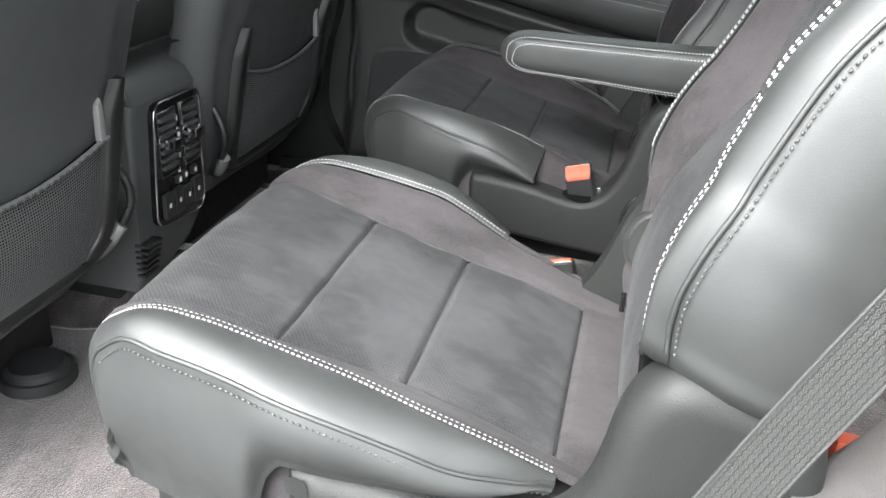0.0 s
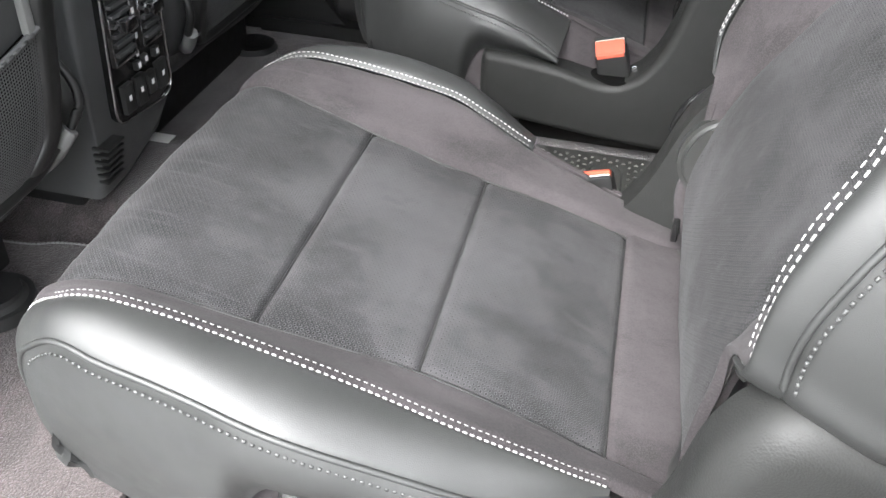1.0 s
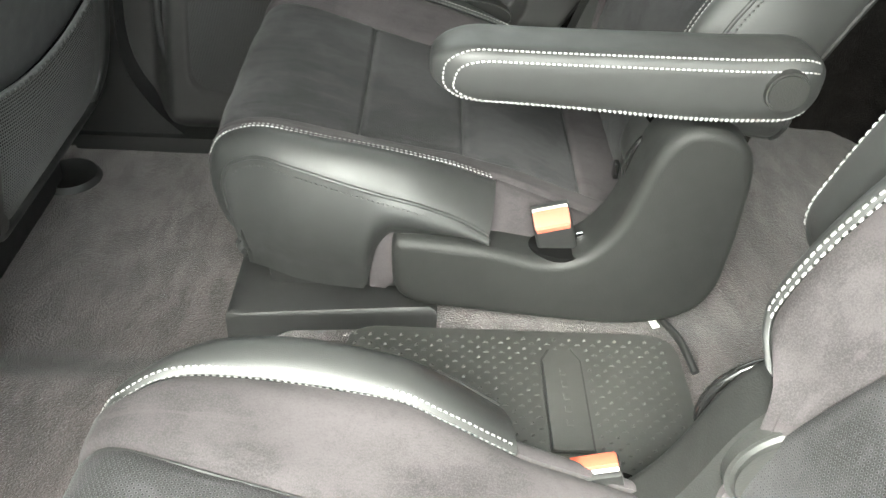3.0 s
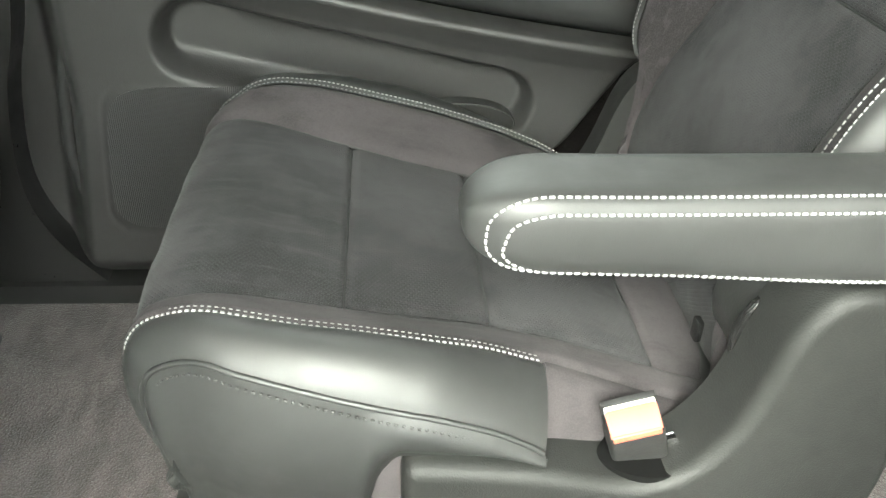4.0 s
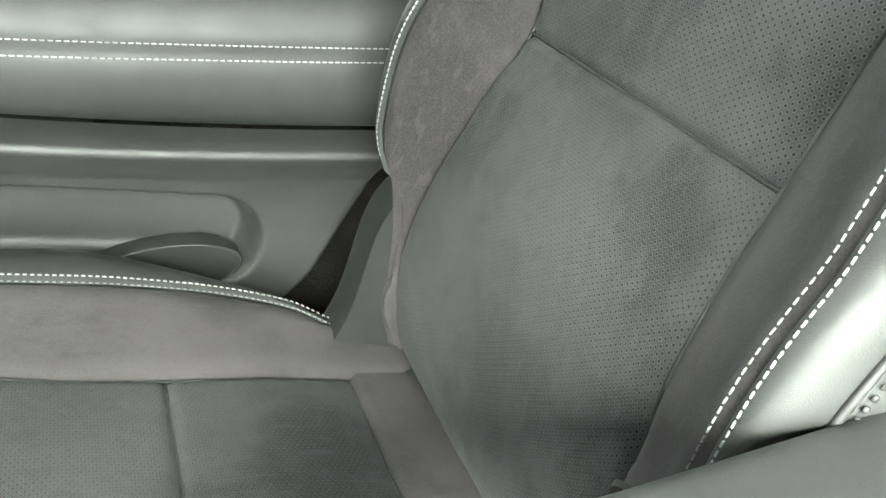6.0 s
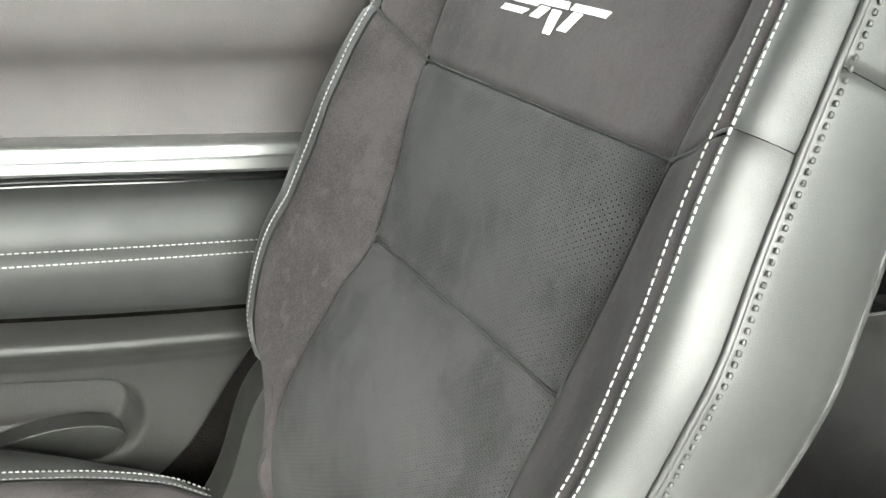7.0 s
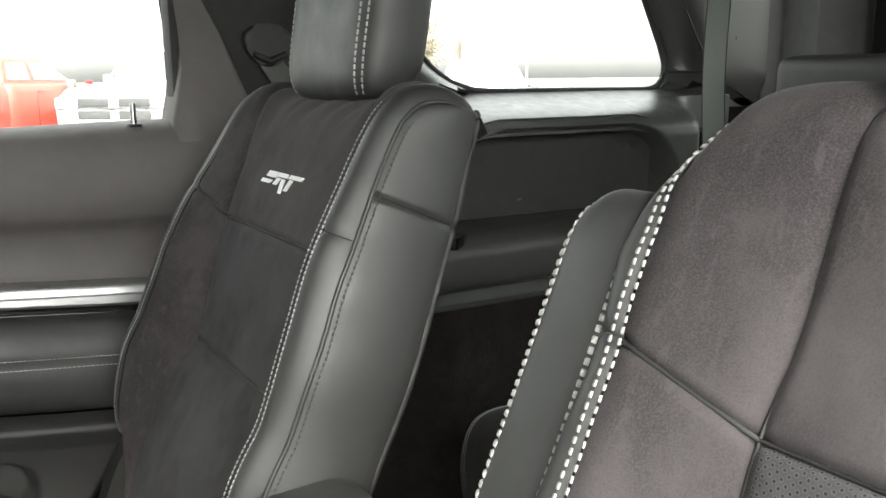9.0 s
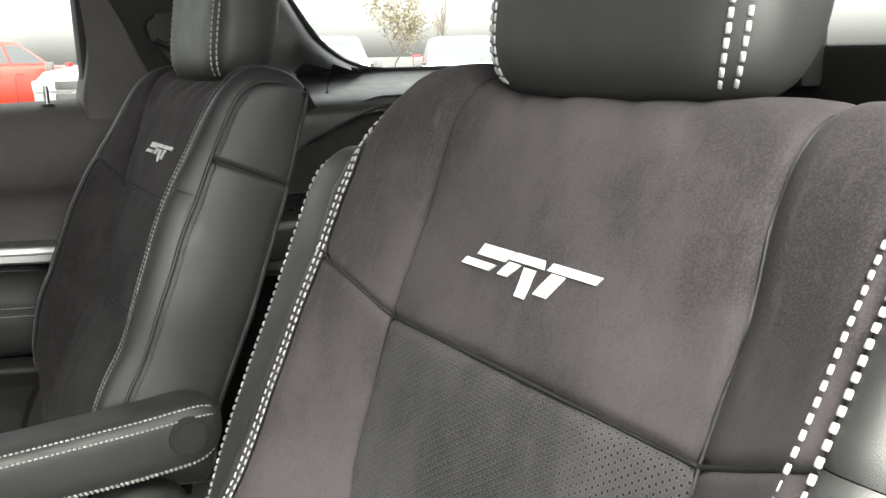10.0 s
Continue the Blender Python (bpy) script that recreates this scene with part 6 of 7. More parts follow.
    # sheet added behind the net, coloured near-black
    shell("net_backing", [[tuple(np.array(net(v, f)) - np.array((0.006, 0, 0))) for v in np.linspace(lo, hi, 21)] for f in np.linspace(0, 1, 9)], NEAR_BLACK, thing, 0.001, "near-black sheet behind the net", (1, 0, 0))
    hem = [net(v, 1.0, 0.002) for v in np.linspace(lo, hi, 40)]
    tube("net_hem", hem, 0.0038, NET, thing, "elastic hem")
    stitching("hem_stitches", [([(p[0] + 0.003, p[1], p[2]) for p in hem], [(1, 0, 0.3)] * len(hem))], THREAD_DARK, thing, pitch=0.012, fill=0.7, wide=0.0024, tall=0.002)
    # lever and strap at the inner foot of the back
    tube("recline_lever", smooth_line([(-0.735, yc + m * 0.232, 0.335), (-0.716, yc + m * 0.238, 0.305), (-0.712, yc + m * 0.238, 0.275), (-0.725, yc + m * 0.230, 0.245)], 6), 0.006, ARM_PLASTIC, thing, "curved black lever", 8)
    tube("foot_strap", smooth_line([(-0.722, yc + m * 0.225, 0.245), (-0.742, yc + m * 0.205, 0.214), (-0.768, yc + m * 0.170, 0.196), (-0.790, yc + m * 0.120, 0.188)], 6), 0.010, SOFT_TAB, thing, "grey plastic foot cover", 8)
    return thing


NET = Nodes("pocket_net_thread", (0.10, 0.10, 0.10), 0.6).mat
ARM_PLASTIC = plastic_material("satin_black_pocket_plastic", (0.014, 0.0143, 0.014), 0.42, 700.0, 0.12)
SOFT_TAB = plastic_material("grey_plastic_tab", (0.16, 0.16, 0.155), 0.45)
SEAT_CLOTH = carpet_material("grey_black_seat_cloth", (0.085, 0.084, 0.083), 0.1)
front_seat(-0.391, 1, "black front seat with a mesh pocket on its plastic back")
front_seat(0.362, -1, "black front seat with a mesh pocket on its plastic back")
cap = empty("rail_cap", (-0.78, -0.27, 0.05), label="rounded black plastic cap on the seat rail end", category="rail cap")
bm = bmesh.new()
bmesh.ops.create_cone(bm, cap_ends=True, segments=36, radius1=0.052, radius2=0.048, depth=0.040, matrix=Matrix.Translation((-0.80, -0.28, 0.056)))
bmesh.ops.bevel(bm, geom=[e for e in bm.edges if any(len(f.verts) > 10 for f in e.link_faces)], offset=0.012, segments=3, affect="EDGES")
part("cap_body", bm, PLASTIC_DARK, cap)

# centre console with its rear vents
console = empty("centre_console", (-0.8, 0.01, 0.08), label="black centre console with air vents and switches at its rear end", category="centre console")
face = [(-0.100, 0.098), (-0.035, 0.102), (0.055, 0.128), (0.104, 0.168), (0.108, 0.37), (0.100, 0.400), (-0.075, 0.400), (-0.086, 0.37), (-0.096, 0.16)]
slab("console_body", face, "x", -1.40, -0.745, FRONT_PLASTIC, console, 0.02, "grained plastic console body", 4)
slab("console_shoulder", [(-0.90, 0.446), (-0.800, 0.444), (-0.776, 0.436), (-0.752, 0.408), (-0.744, 0.385), (-0.90, 0.385)], "y", -0.084, 0.106, FRONT_PLASTIC, console, 0.010, "sloping shoulder over the vents", 3)
lid_line = [tuple(q) for q in smooth_line([(-1.30, 0.448), (-0.80, 0.448), (-0.770, 0.458), (-0.757, 0.490), (-0.764, 0.530), (-0.800, 0.556), (-0.90, 0.566), (-1.30, 0.566)], 5)]
slab("console_lid", lid_line, "y", -0.082, 0.104, LEATHER, console, 0.022, "padded leather console lid", 4)
edge = [(q[0] + 0.0015, 0.094, q[1]) for q in lid_line[6:32]]
stitching("lid_stitching", [(edge, [(0.6, 0.5, 0.3)] * len(edge))], THREAD_GREY, console, pitch=0.006, wide=0.0007, tall=0.0005)
panel = empty("vent_panel", (-0.74, 0.02, 0.28))
under(panel, console)
fo = ring_points([(-0.058, 0.190, 0.02), (0.086, 0.174, 0.03), (0.090, 0.378, 0.02), (-0.042, 0.380, 0.02)], 60)
slab("fascia", fo, "x", -0.750, -0.736, GLOSS, panel, 0.003, "gloss black switch panel")
tube("fascia_rim", [(-0.7355, p[0], p[1]) for p in fo], 0.0016, STEEL, panel, "thin polished rim", closed=True)

# vents, knobs and switches on the console's rear end
for y0, y1 in ((-0.036, 0.010), (0.034, 0.074)):
    boxed("vent_well", (-0.7375, y0, 0.268, -0.7352, y1, 0.362), PLASTIC_DARK, panel, 0.001)
    for k in range(7):
        z = 0.276 + k * 0.0125
        part("vent_slat", box(bmesh.new(), -0.7365, y0 + 0.002, z, -0.7285, y1 - 0.002, z + 0.005, 0.001), FRONT_PLASTIC, panel)
    for z in (0.266, 0.364):
        boxed("vent_trim", (-0.736, y0 - 0.002, z - 0.0018, -0.7322, y1 + 0.002, z + 0.0018), STEEL, panel, 0.0006)
    for y in (y0 - 0.002, y1 + 0.002):
        boxed("vent_trim", (-0.736, y - 0.0014, 0.264, -0.7325, y + 0.0014, 0.366), STEEL, panel, 0.0005)
    boxed("vent_knob", (-0.7360, (y0 + y1) / 2 - 0.016, 0.308, -0.7140, (y0 + y1) / 2 + 0.012, 0.324), STEEL, panel, 0.003, "small chrome vent knob")
for k, (y, z) in enumerate(((0.018, 0.345), (0.022, 0.318), (0.020, 0.285), (0.016, 0.262))):
    boxed("printed_mark", (-0.7362, y - 0.003, z - 0.004, -0.7352, y + 0.003, z + 0.004), WHITE_INK, panel, 0.0004)
for y0, y1, z0, z1 in ((-0.040, -0.016, 0.198, 0.238), (-0.010, 0.014, 0.196, 0.238), (0.046, 0.072, 0.196, 0.236), (0.020, 0.040, 0.200, 0.232), (0.000, 0.012, 0.244, 0.256), (0.018, 0.030, 0.246, 0.258), (0.046, 0.060, 0.244, 0.258)):
    boxed("switch", (-0.7370, y0, z0, -0.7290, y1, z1), PLASTIC, panel, 0.002)
    boxed("printed_mark", (-0.7294, (y0 + y1) / 2 - 0.003, (z0 + z1) / 2 - 0.003, -0.7286, (y0 + y1) / 2 + 0.003, (z0 + z1) / 2 + 0.004), WHITE_INK, panel, 0.0003)
# finned foot of the console
for k in range(6):
    z = 0.125 + 0.010 * k
    boxed("foot_fin", (-0.752, -0.100, z, -0.738 + 0.002 * k, -0.060, z + 0.004), PLASTIC, console, 0.001)
boxed("console_foot", (-1.10, -0.080, 0.060, -0.800, 0.100, 0.118), PLASTIC_DARK, console, 0.012)
part("paper_tag", box(bmesh.new(), -0.800, 0.096, 0.0765, -0.765, 0.120, 0.0785, 0.0005), WHITE_TAB, console, "white paper tag at the console foot")
anchor = empty("floor_bracket", (-0.84, 0.56, 0.04), label="black seat anchor bracket in a carpet recess", category="floor bracket")
bm = bmesh.new()
bmesh.ops.create_cone(bm, cap_ends=True, segments=32, radius1=0.050, radius2=0.044, depth=0.010, matrix=Matrix.Translation((-0.835, 0.57, 0.036)))
part("recess_plate", bm, PLASTIC_DARK, anchor)
boxed("bracket", (-0.895, 0.55, 0.035, -0.850, 0.58, 0.105), PLASTIC_DARK, anchor, 0.005)
copy_thing(anchor, Matrix.Translation((-0.86, -0.22, 0.04)))

# ---------------------------------------------------------------- car shell round the scene
roof = empty("ceiling", (0, 0, 1.1), label="black cloth car headliner", category="ceiling", kind="structure")
boxed("headliner", (-1.75, -0.74, 1.25, 1.75, 0.76, 1.29), HEADLINER, roof, 0.01)
shell_left = empty("wall_left", (0.9, -0.75, 0.4), label="near body side of the car beside the open door", category="car body", kind="structure")
boxed("quarter_side", (0.36, -0.775, 0.02, 1.95, -0.72, 0.80), PLASTIC, shell_left, 0.02)
boxed("quarter_post", (0.36, -0.775, 0.80, 0.52, -0.72, 1.26), PLASTIC_SOFT, shell_left, 0.02)
boxed("rear_post", (1.05, -0.775, 0.80, 1.75, -0.70, 1.26), PLASTIC_SOFT, shell_left, 0.02)
boxed("middle_post", (-0.98, -0.775, 0.02, -0.80, -0.72, 1.26), PLASTIC, shell_left, 0.02)
boxed("front_door", (-2.1, -0.775, -0.05, -0.98, -0.72, 0.78), PLASTIC, shell_left, 0.02)
boxed("door_sill", (-0.80, -0.80, -0.05, 0.36, -0.735, 0.035), PLASTIC, shell_left, 0.015)
rear_end = empty("wall_rear", (1.9, 0, 0.4), label="tailgate behind the last row", category="car body", kind="structure")
boxed("tailgate", (1.82, -0.74, 0.0, 1.90, 0.76, 0.845), PILLAR, rear_end, 0.02)
# unseen front glass, added to hold back part of the light from ahead
for name, dims, words in (("window_5", (-2.0, 0.740, 0.765, -1.16, 0.744, 1.25), "far front door window"), ("window_6", (-2.0, -0.750, 0.78, -0.98, -0.746, 1.25), "near front door window"), ("window_7", (-2.06, -0.74, 0.62, -2.05, 0.76, 1.25), "wide front windscreen")):
    front_glass = empty(name, dims[:3], label="clear glass of the " + words, category="car window", kind="structure")
    boxed("window_pane", dims, CLEAR_GLASS, front_glass, 0.0)
boxed("roof_front", (-2.1, -0.74, 1.25, -1.75, 0.76, 1.29), HEADLINER, roof, 0.01)
tail_glass = empty("window_3", (1.85, 0, 0.9), label="dark tinted rear window", category="car window", kind="structure")
boxed("window_pane", (1.846, -0.70, 0.74, 1.850, 0.70, 1.25), GLASS, tail_glass, 0.0)
side_glass = empty("window_4", (0.8, -0.75, 0.9), label="tinted near quarter window", category="car window", kind="structure")
boxed("window_pane", (0.52, -0.750, 0.80, 1.05, -0.746, 1.25), GLASS, side_glass, 0.0)
boxed("rear_quarter", (1.30, 0.738, 0.74, 1.76, 0.762, 1.25), PILLAR, rear_end, 0.004, "dark rear quarter trim")
boxed("tail_post", (1.32, 0.66, 0.74, 1.44, 0.735, 1.25), PILLAR, rear_end, 0.02, "dark rear pillar trim")
boxed("tail_post_end", (1.74, 0.600, 0.74, 1.84, 0.735, 1.25), PILLAR, rear_end, 0.02)
dash = empty("dashboard", (-2.0, 0, 0.4), label="black dashboard under the windscreen", category="dashboard")
boxed("dash_body", (-2.2, -0.74, 0.02, -1.75, 0.76, 0.62), PLASTIC, dash, 0.05)
boxed("front_pillar", (-1.16, 0.70, 0.765, -1.02, 0.78, 1.26), PLASTIC, skin, 0.01)

# ---------------------------------------------------------------- outside
GROUND = -0.56
asphalt = Nodes("asphalt", (0.05, 0.05, 0.05), 0.9)
g1 = asphalt.noise(0.6, 5.0)
asphalt.color(asphalt.mixc(g1, (0.07, 0.07, 0.07), (0.13, 0.13, 0.125)))
asphalt.bump(asphalt.noise(80.0, 4.0), 0.6, 0.01)
ground = mesh_object("ground", [(-900, -900, GROUND), (900, -900, GROUND), (900, 900, GROUND), (-900, 900, GROUND)], [(0, 1, 2, 3)], asphalt.mat)
tagged(ground, label="grey asphalt car park reaching the horizon", category="ground", kind="structure")


def paint(name, c):
    m = Nodes(name, c, 0.3)
    m.color(m.mixc(m.noise(1.2, 3.0), tuple(x * 0.9 for x in c), c))
    m.put(Coat_Weight=0.6, Coat_Roughness=0.08)
    return m.mat


RED_PAINT, WHITE_PAINT, GREY_PAINT = paint("red_car_paint", (0.62, 0.050, 0.030)), paint("white_car_paint", (0.80, 0.80, 0.80)), paint("grey_car_paint", (0.20, 0.21, 0.22))
CAR_GLASS = Nodes("grey_car_glass", (0.10, 0.105, 0.11), 0.06).mat
TYRE = plastic_material("tyre_rubber", (0.02, 0.02, 0.02), 0.8, 60.0, 0.4)
LAMP_RED = Nodes("red_lamp_glass", (0.5, 0.02, 0.02), 0.2).mat
LAMP_CLEAR = Nodes("clear_lamp_glass", (0.7, 0.7, 0.72), 0.15).mat


def pickup(at, heading, body, label, scale, rail, top, mirror, slots, lamp=(0.97, 1.42)):
    """A pickup truck; its nose points along +x before it is turned by heading degrees. rail: belt height, top: roof height."""
    thing = empty("pickup_truck", (0, 0, 0), label=label, category="pickup truck", group="parked trucks")

    def section(x, inner):
        nose = soft(2.35, 2.80, x)
        drop = 0.09 * soft(1.1, 2.6, x) + 0.10 * nose ** 3
        w = 1.0 - 0.07 * nose - 0.02 * soft(-2.6, -2.8, x)
        out = [(0.88, 0.45), (0.96, 0.58), (0.985, 0.90), (0.985, rail - 0.24 - drop), (0.955, rail - 0.10 - drop), (0.89, rail - 0.02 - drop), (inner, rail - drop)]
        return [(a * w, b) for a, b in out]

    def loft(name, xs, material, lab=""):
        verts, faces = [], []
        for x in xs:
            half = section(x, 0.55)
            verts += [(x, a, b) for a, b in half] + [(x, -a, b) for a, b in reversed(half)]
        n = 14
        for i in range(len(xs) - 1):
            for k in range(n):
                faces.append((i * n + k, i * n + (k + 1) % n, (i + 1) * n + (k + 1) % n, (i + 1) * n + k))
        faces += [tuple(range(n)), tuple((len(xs) - 1) * n + k for k in range(n))]
        return under(mesh_object(name, verts, faces, material), thing, lab)
    loft("body", list(np.linspace(-0.95, 2.2, 10)) + list(np.linspace(2.3, 2.8, 8)), body)
    boxed("bed_floor", (-2.72, -0.88, 0.62, -0.93, 0.88, 0.70), body, thing, 0.01)
    boxed("tailgate", (-2.79, -0.84, 0.55, -2.70, 0.84, rail - 0.03), body, thing, 0.03)
    levels = [(rail - 0.05, -0.99, 1.24, 0.875)] + [(lerp(rail, top - 0.07, f), lerp(-0.985, -0.83, f), lerp(1.20, 0.46, f), lerp(0.87, 0.715, f)) for f in np.linspace(0, 1, 7)] + [(top - 0.02, -0.74, 0.34, 0.66), (top, -0.55, 0.15, 0.50)]
    verts, faces = [], []
    for z, x0, x1, w in levels:
        verts += [(p[0], p[1], z) for p in round_rect(x0, -w, x1, w, 0.12, 5)]
    n = len(verts) // len(levels)
    for i in range(len(levels) - 1):
        for k in range(n):
            faces.append((i * n + k, i * n + (k + 1) % n, (i + 1) * n + (k + 1) % n, (i + 1) * n + k))
    faces.append(tuple((len(levels) - 1) * n + k for k in range(n)))
    cab = under(mesh_object("cab", verts, faces, body), thing)

    def at_z(z, k):
        return float(np.interp(z, [q[0] for q in levels], [q[k] for q in levels]))

    def pane(name, pts, push):
        bm = bmesh.new()
        a = [bm.verts.new(p) for p in pts]
        b = [bm.verts.new(tuple(np.array(p) + np.array(push))) for p in pts]
        bm.faces.new(a), bm.faces.new(b)
        for i in range(len(a)):
            bm.faces.new((a[i], a[(i + 1) % len(a)], b[(i + 1) % len(a)], b[i]))
        return part(name, bm, CAR_GLASS, cab, smooth=False)
    z0, z1 = rail + 0.04, top - 0.11
    for s in (-1, 1):
        for line in ([(-0.80, z0), (-0.70, z1 - 0.02), (-0.15, z1), (-0.13, z0)], [(-0.05, z0), (-0.07, z1), (0.28, z1 - 0.005), (0.45, z1 - 0.05), (0.66, lerp(z1, z0, 0.45)), (0.93, z0)]):
            pane("side_window", [(x, s * (at_z(z, 3) + 0.003), z) for x, z in line], (0, s * 0.008, 0))
        side_box = lambda x0, y0, za, x1, y1, zb: (x0, min(s * y0, s * y1), za, x1, max(s * y0, s * y1), zb)
        arm = boxed("mirror", side_box(0.80, 0.96, mirror - 0.10, 0.90, 1.16, mirror + 0.10), MIRROR_GREY, thing, 0.035)
        boxed("mirror_arm", side_box(0.83, 0.86, mirror - 0.07, 0.88, 0.98, mirror - 0.03), PLASTIC_DARK, arm, 0.01)
        loft_side = [(a, b) for a, b in section(-1.8, 0.88)]
        slab("bed_side", [(s * a, b) for a, b in loft_side] + [(s * 0.87, 0.62)], "x", -2.78, -0.955, body, thing, 0.012)
        boxed("tail_lamp", side_box(-2.81, 0.78, lamp[0], -2.60, 0.990, lamp[1]), LAMP_RED, thing, 0.02)
        boxed("head_lamp", side_box(2.52, 0.64, slots[0] - 0.08, 2.80, 0.93, slots[0] + 0.07), LAMP_CLEAR, thing, 0.03)
        boxed("door_handle", side_box(-0.10, 0.975, rail - 0.20, 0.10, 1.000, rail - 0.165), body, thing, 0.008)
        for x in (-0.14, 0.98):
            boxed("door_gap", side_box(x, 0.975, 0.60, x + 0.012, 0.988, rail - 0.24), PLASTIC_DARK, thing, 0.0)
        for x in (-1.75, 1.80):
            turn = Matrix.Translation((x, s * 0.90, 0.40)) @ pose(0, 0, 0, 90, 0, 0)
            wheel = under(empty("wheel", (x, s * 0.90, 0.40)), thing)
            for name, r1, deep, mat, segs in (("tyre", 0.40, 0.22, TYRE, 36), ("rim", 0.26, 0.235, CHROME, 18), ("hub_cap", 0.06, 0.245, TYRE, 16)):
                bm = bmesh.new()
                bmesh.ops.create_cone(bm, cap_ends=True, segments=segs, radius1=r1, radius2=r1, depth=deep, matrix=turn)
                part(name, bm, mat, wheel)
            # the body is solid: a black plate stands in for the shaded arch hollow
            arch = [(x + 0.50 * math.copysign(abs(math.cos(a)) ** 0.7, math.cos(a)), 0.44 + 0.60 * abs(math.sin(a)) ** 0.7) for a in np.linspace(0, math.pi, 28)]
            slab("wheel_arch", arch, "y", *sorted((s * 0.90, s * 0.990)), PLASTIC_DARK, thing, 0.0)
            tube("arch_lip", [(p[0], s * 0.985, p[1]) for p in arch], 0.022, body, thing)
    pane("windscreen", [(at_z(z, 2) + 0.004, k * w, z) for k, w, z in ((-1, 0.74, z0), (1, 0.74, z0), (1, 0.63, z1), (-1, 0.63, z1))], (0.010, 0, 0.008))
    pane("rear_window", [(at_z(z, 1) - 0.004, k * w, z) for k, w, z in ((-1, 0.74, z0 + 0.03), (1, 0.74, z0 + 0.03), (1, 0.64, z1), (-1, 0.64, z1))], (-0.010, 0, 0))
    boxed("brake_lamp", (at_z(top - 0.05, 1) - 0.02, -0.16, top - 0.065, at_z(top - 0.05, 1) + 0.06, 0.16, top - 0.025), LAMP_RED, thing, 0.01)
    for y in (-0.32, 0.32):
        for z in slots:
            boxed("grille_slot", (2.70, y - 0.25, z - 0.066, 2.812, y + 0.25, z + 0.066), GRILLE_BLACK, thing, 0.02)
    boxed("front_bumper", (2.62, -0.92, 0.42, 2.88, 0.92, 0.60), body, thing, 0.05)
    boxed("rear_bumper", (-2.94, -0.93, 0.50, -2.74, 0.93, 0.70), CHROME, thing, 0.04)
    thing.matrix_basis = Matrix.Translation((at[0], at[1], GROUND)) @ pose(0, 0, 0, 0, 0, heading) @ Matrix.Diagonal((scale, scale, scale, 1))
    return thing


MIRROR_GREY = plastic_material("grey_mirror_plastic", (0.13, 0.13, 0.132), 0.4, 60.0, 0.05)
GRILLE_BLACK = plastic_material("dark_grey_grille", (0.045, 0.046, 0.046), 0.6, 60.0, 0.05)
pickup((1.30, 18.3), 43.5, RED_PAINT, "bright red pickup truck parked on the asphalt", 0.923, 1.50, 2.03, 1.45, (1.02, 0.84))
pickup((4.43, 16.35), -128.3, WHITE_PAINT, "white pickup truck with dark grille slots facing the car", 1.095, 1.27, 1.86, 1.29, (0.964, 0.777))
pickup((7.95, 16.6), -112, WHITE_PAINT, "white pickup truck parked in the row", 1.0, 1.22, 1.84, 1.27, (0.96, 0.78))
pickup((10.9, 15.6), -118, WHITE_PAINT, "white pickup truck parked at the end of the row", 1.0, 1.20, 1.80, 1.26, (0.96, 0.78))
pickup((6.6, 30.0), -80, GREY_PAINT, "grey pickup truck far back in the car park", 1.0, 1.25, 1.86, 1.3, (0.96, 0.78))

bark = Nodes("grey_brown_bark", (0.13, 0.105, 0.085), 0.9)
bark = bark.bump(bark.noise(30.0), 0.8, 0.02).mat
leaf = Nodes("dry_olive_leaves", (0.16, 0.14, 0.07), 0.8)
leaf = leaf.color(leaf.mixc(leaf.noise(1.0), (0.20, 0.17, 0.10), (0.34, 0.29, 0.19))).mat


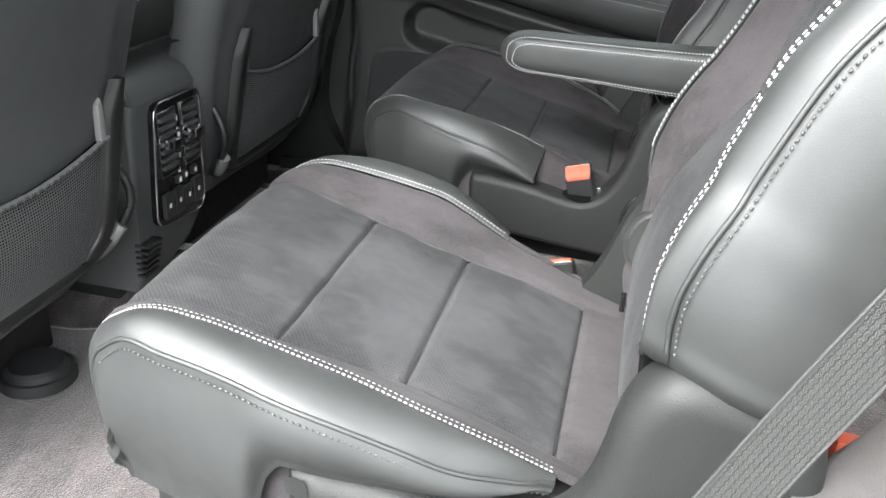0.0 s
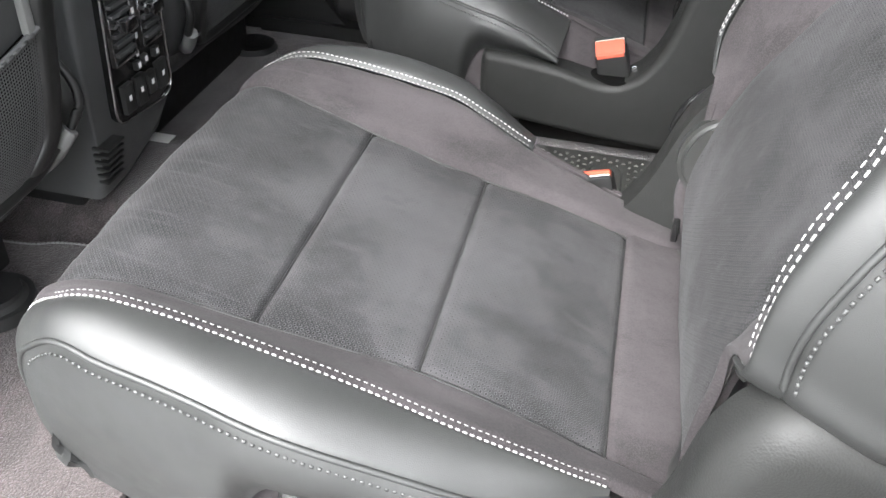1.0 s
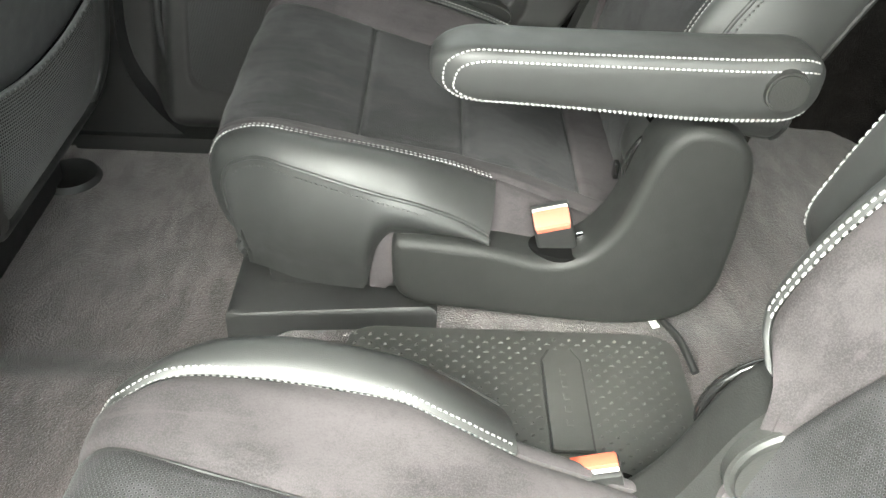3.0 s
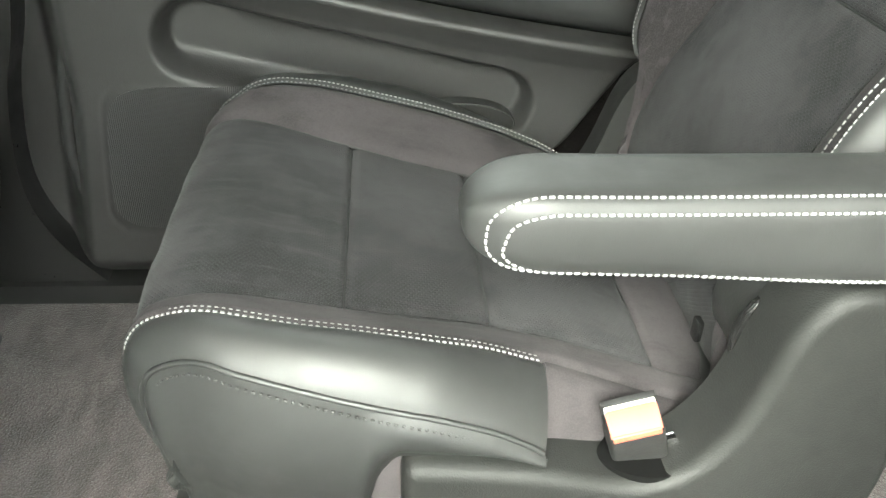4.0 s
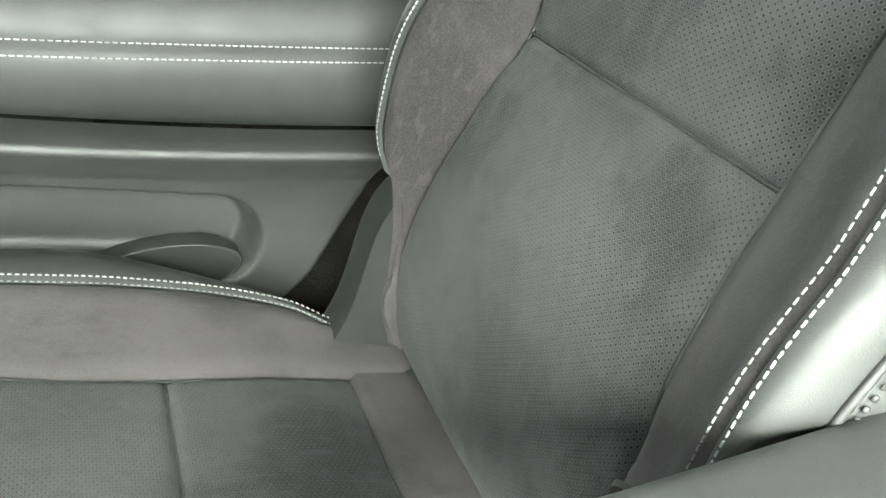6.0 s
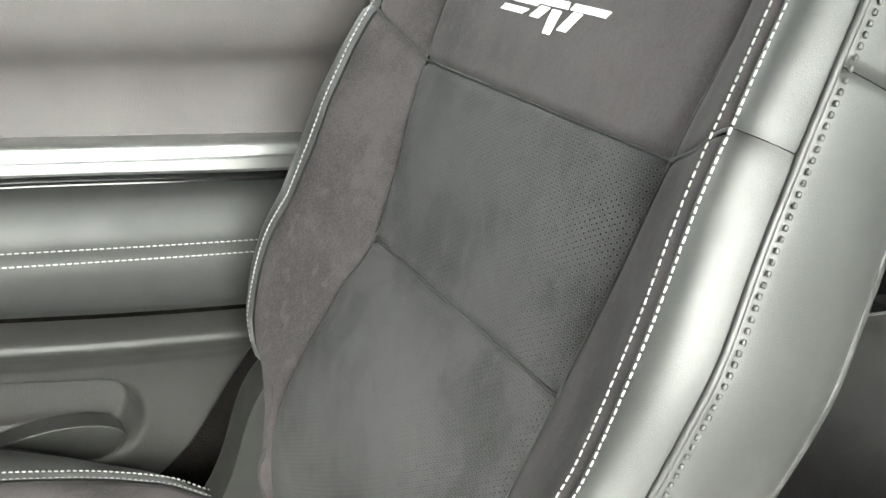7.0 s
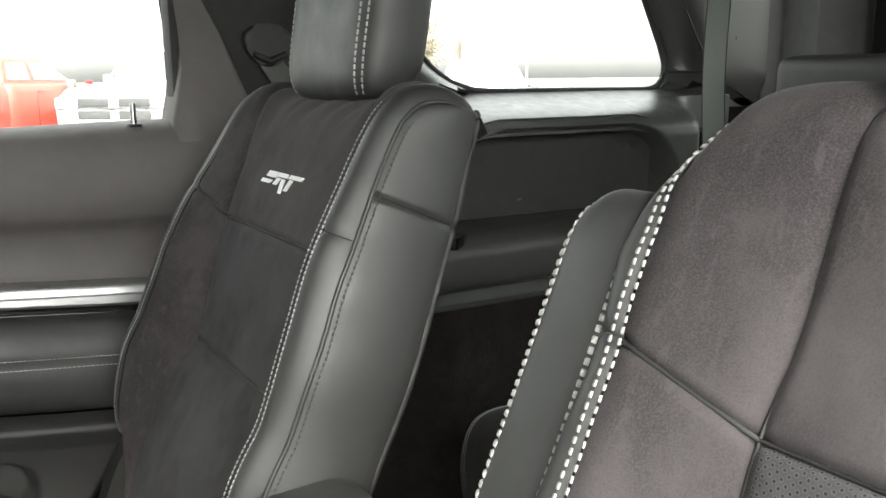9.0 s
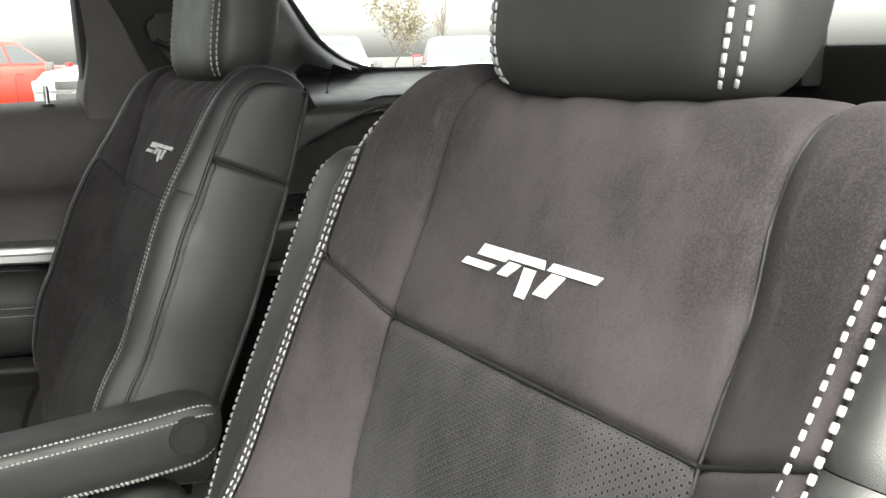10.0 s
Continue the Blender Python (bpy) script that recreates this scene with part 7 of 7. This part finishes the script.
def tree(at, tall, spread, leaves, seed, label):
    rnd = random.Random(seed)
    thing = empty("tree", (at[0], at[1], GROUND), label=label, category="tree", group="bare trees")
    verts, faces, tips = [], [], []

    def limb(p, d, length, r, depth):
        n, sides = 5, 6
        k0 = len(verts)
        q = np.array(p, float)
        for i in range(n + 1):
            rr = r * (1 - 0.6 * i / n)
            a = np.cross(d, (0.3, 0.2, 0.9))
            a /= np.linalg.norm(a)
            b = np.cross(d, a)
            verts.extend([tuple(q + rr * (math.cos(t) * a + math.sin(t) * b)) for t in np.linspace(0, 2 * math.pi, sides, endpoint=False)])
            if i < n:
                d = d + np.array([rnd.gauss(0, 0.10) for _ in range(3)])
                d /= np.linalg.norm(d)
                q = q + d * length / n
                if depth and i > 0:
                    for _ in range(2 if depth > 1 else 1):
                        e = d + np.array([rnd.gauss(0, spread), rnd.gauss(0, spread), abs(rnd.gauss(0.1, 0.3))])
                        limb(q, e / np.linalg.norm(e), length * rnd.uniform(0.45, 0.65), rr * 0.55, depth - 1)
                if depth <= 1:
                    tips.append(tuple(q))
        for i in range(n):
            for k in range(sides):
                faces.append((k0 + i * sides + k, k0 + i * sides + (k + 1) % sides, k0 + (i + 1) * sides + (k + 1) % sides, k0 + (i + 1) * sides + k))
    limb((at[0], at[1], GROUND - 0.1), np.array((0.02, 0.0, 1.0)), tall * 0.62, tall * 0.018, 3)
    under(mesh_object("trunk", verts, faces, bark), thing, "bare grey-brown trunk and limbs")
    if leaves:
        lv, lf = [], []
        for _ in range(leaves):
            t = np.array(rnd.choice(tips)) + np.array([rnd.gauss(0, 0.18) for _ in range(3)])
            a = np.array([rnd.gauss(0, 1) for _ in range(3)])
            a /= np.linalg.norm(a)
            b = np.cross(a, (rnd.random(), 0.4, 0.7))
            b /= np.linalg.norm(b)
            k = len(lv)
            s = rnd.uniform(0.04, 0.09)
            lv += [tuple(t - a * s), tuple(t + b * s * 0.5), tuple(t + a * s), tuple(t - b * s * 0.5)]
            lf.append((k, k + 1, k + 2, k + 3))
        under(mesh_object("crown", lv, lf, leaf, smooth=False), thing, "thin crown of dry olive leaves", "stuff")


tree((20.5, 35.5), 4.6, 0.5, 2600, 4, "small tree with a thin crown of dry olive leaves")
tree((24.0, 36.5), 4.8, 0.25, 0, 9, "slender bare tree without leaves")
for x, y, tall in ((12.6, 27.4, 8.0), (22.9, 29.5, 8.0)):
    pole = empty("lamp_post", (x, y, GROUND), label="thin grey car park lamp post", category="lamp post", group="lamp posts")
    tube("pole", [(x, y, GROUND), (x, y, GROUND + tall)], 0.06, GREY_PAINT, pole)
    boxed("lamp_head", (x - 0.4, y - 0.12, GROUND + tall - 0.05, x + 0.4, y + 0.12, GROUND + tall + 0.08), GREY_PAINT, pole, 0.03)
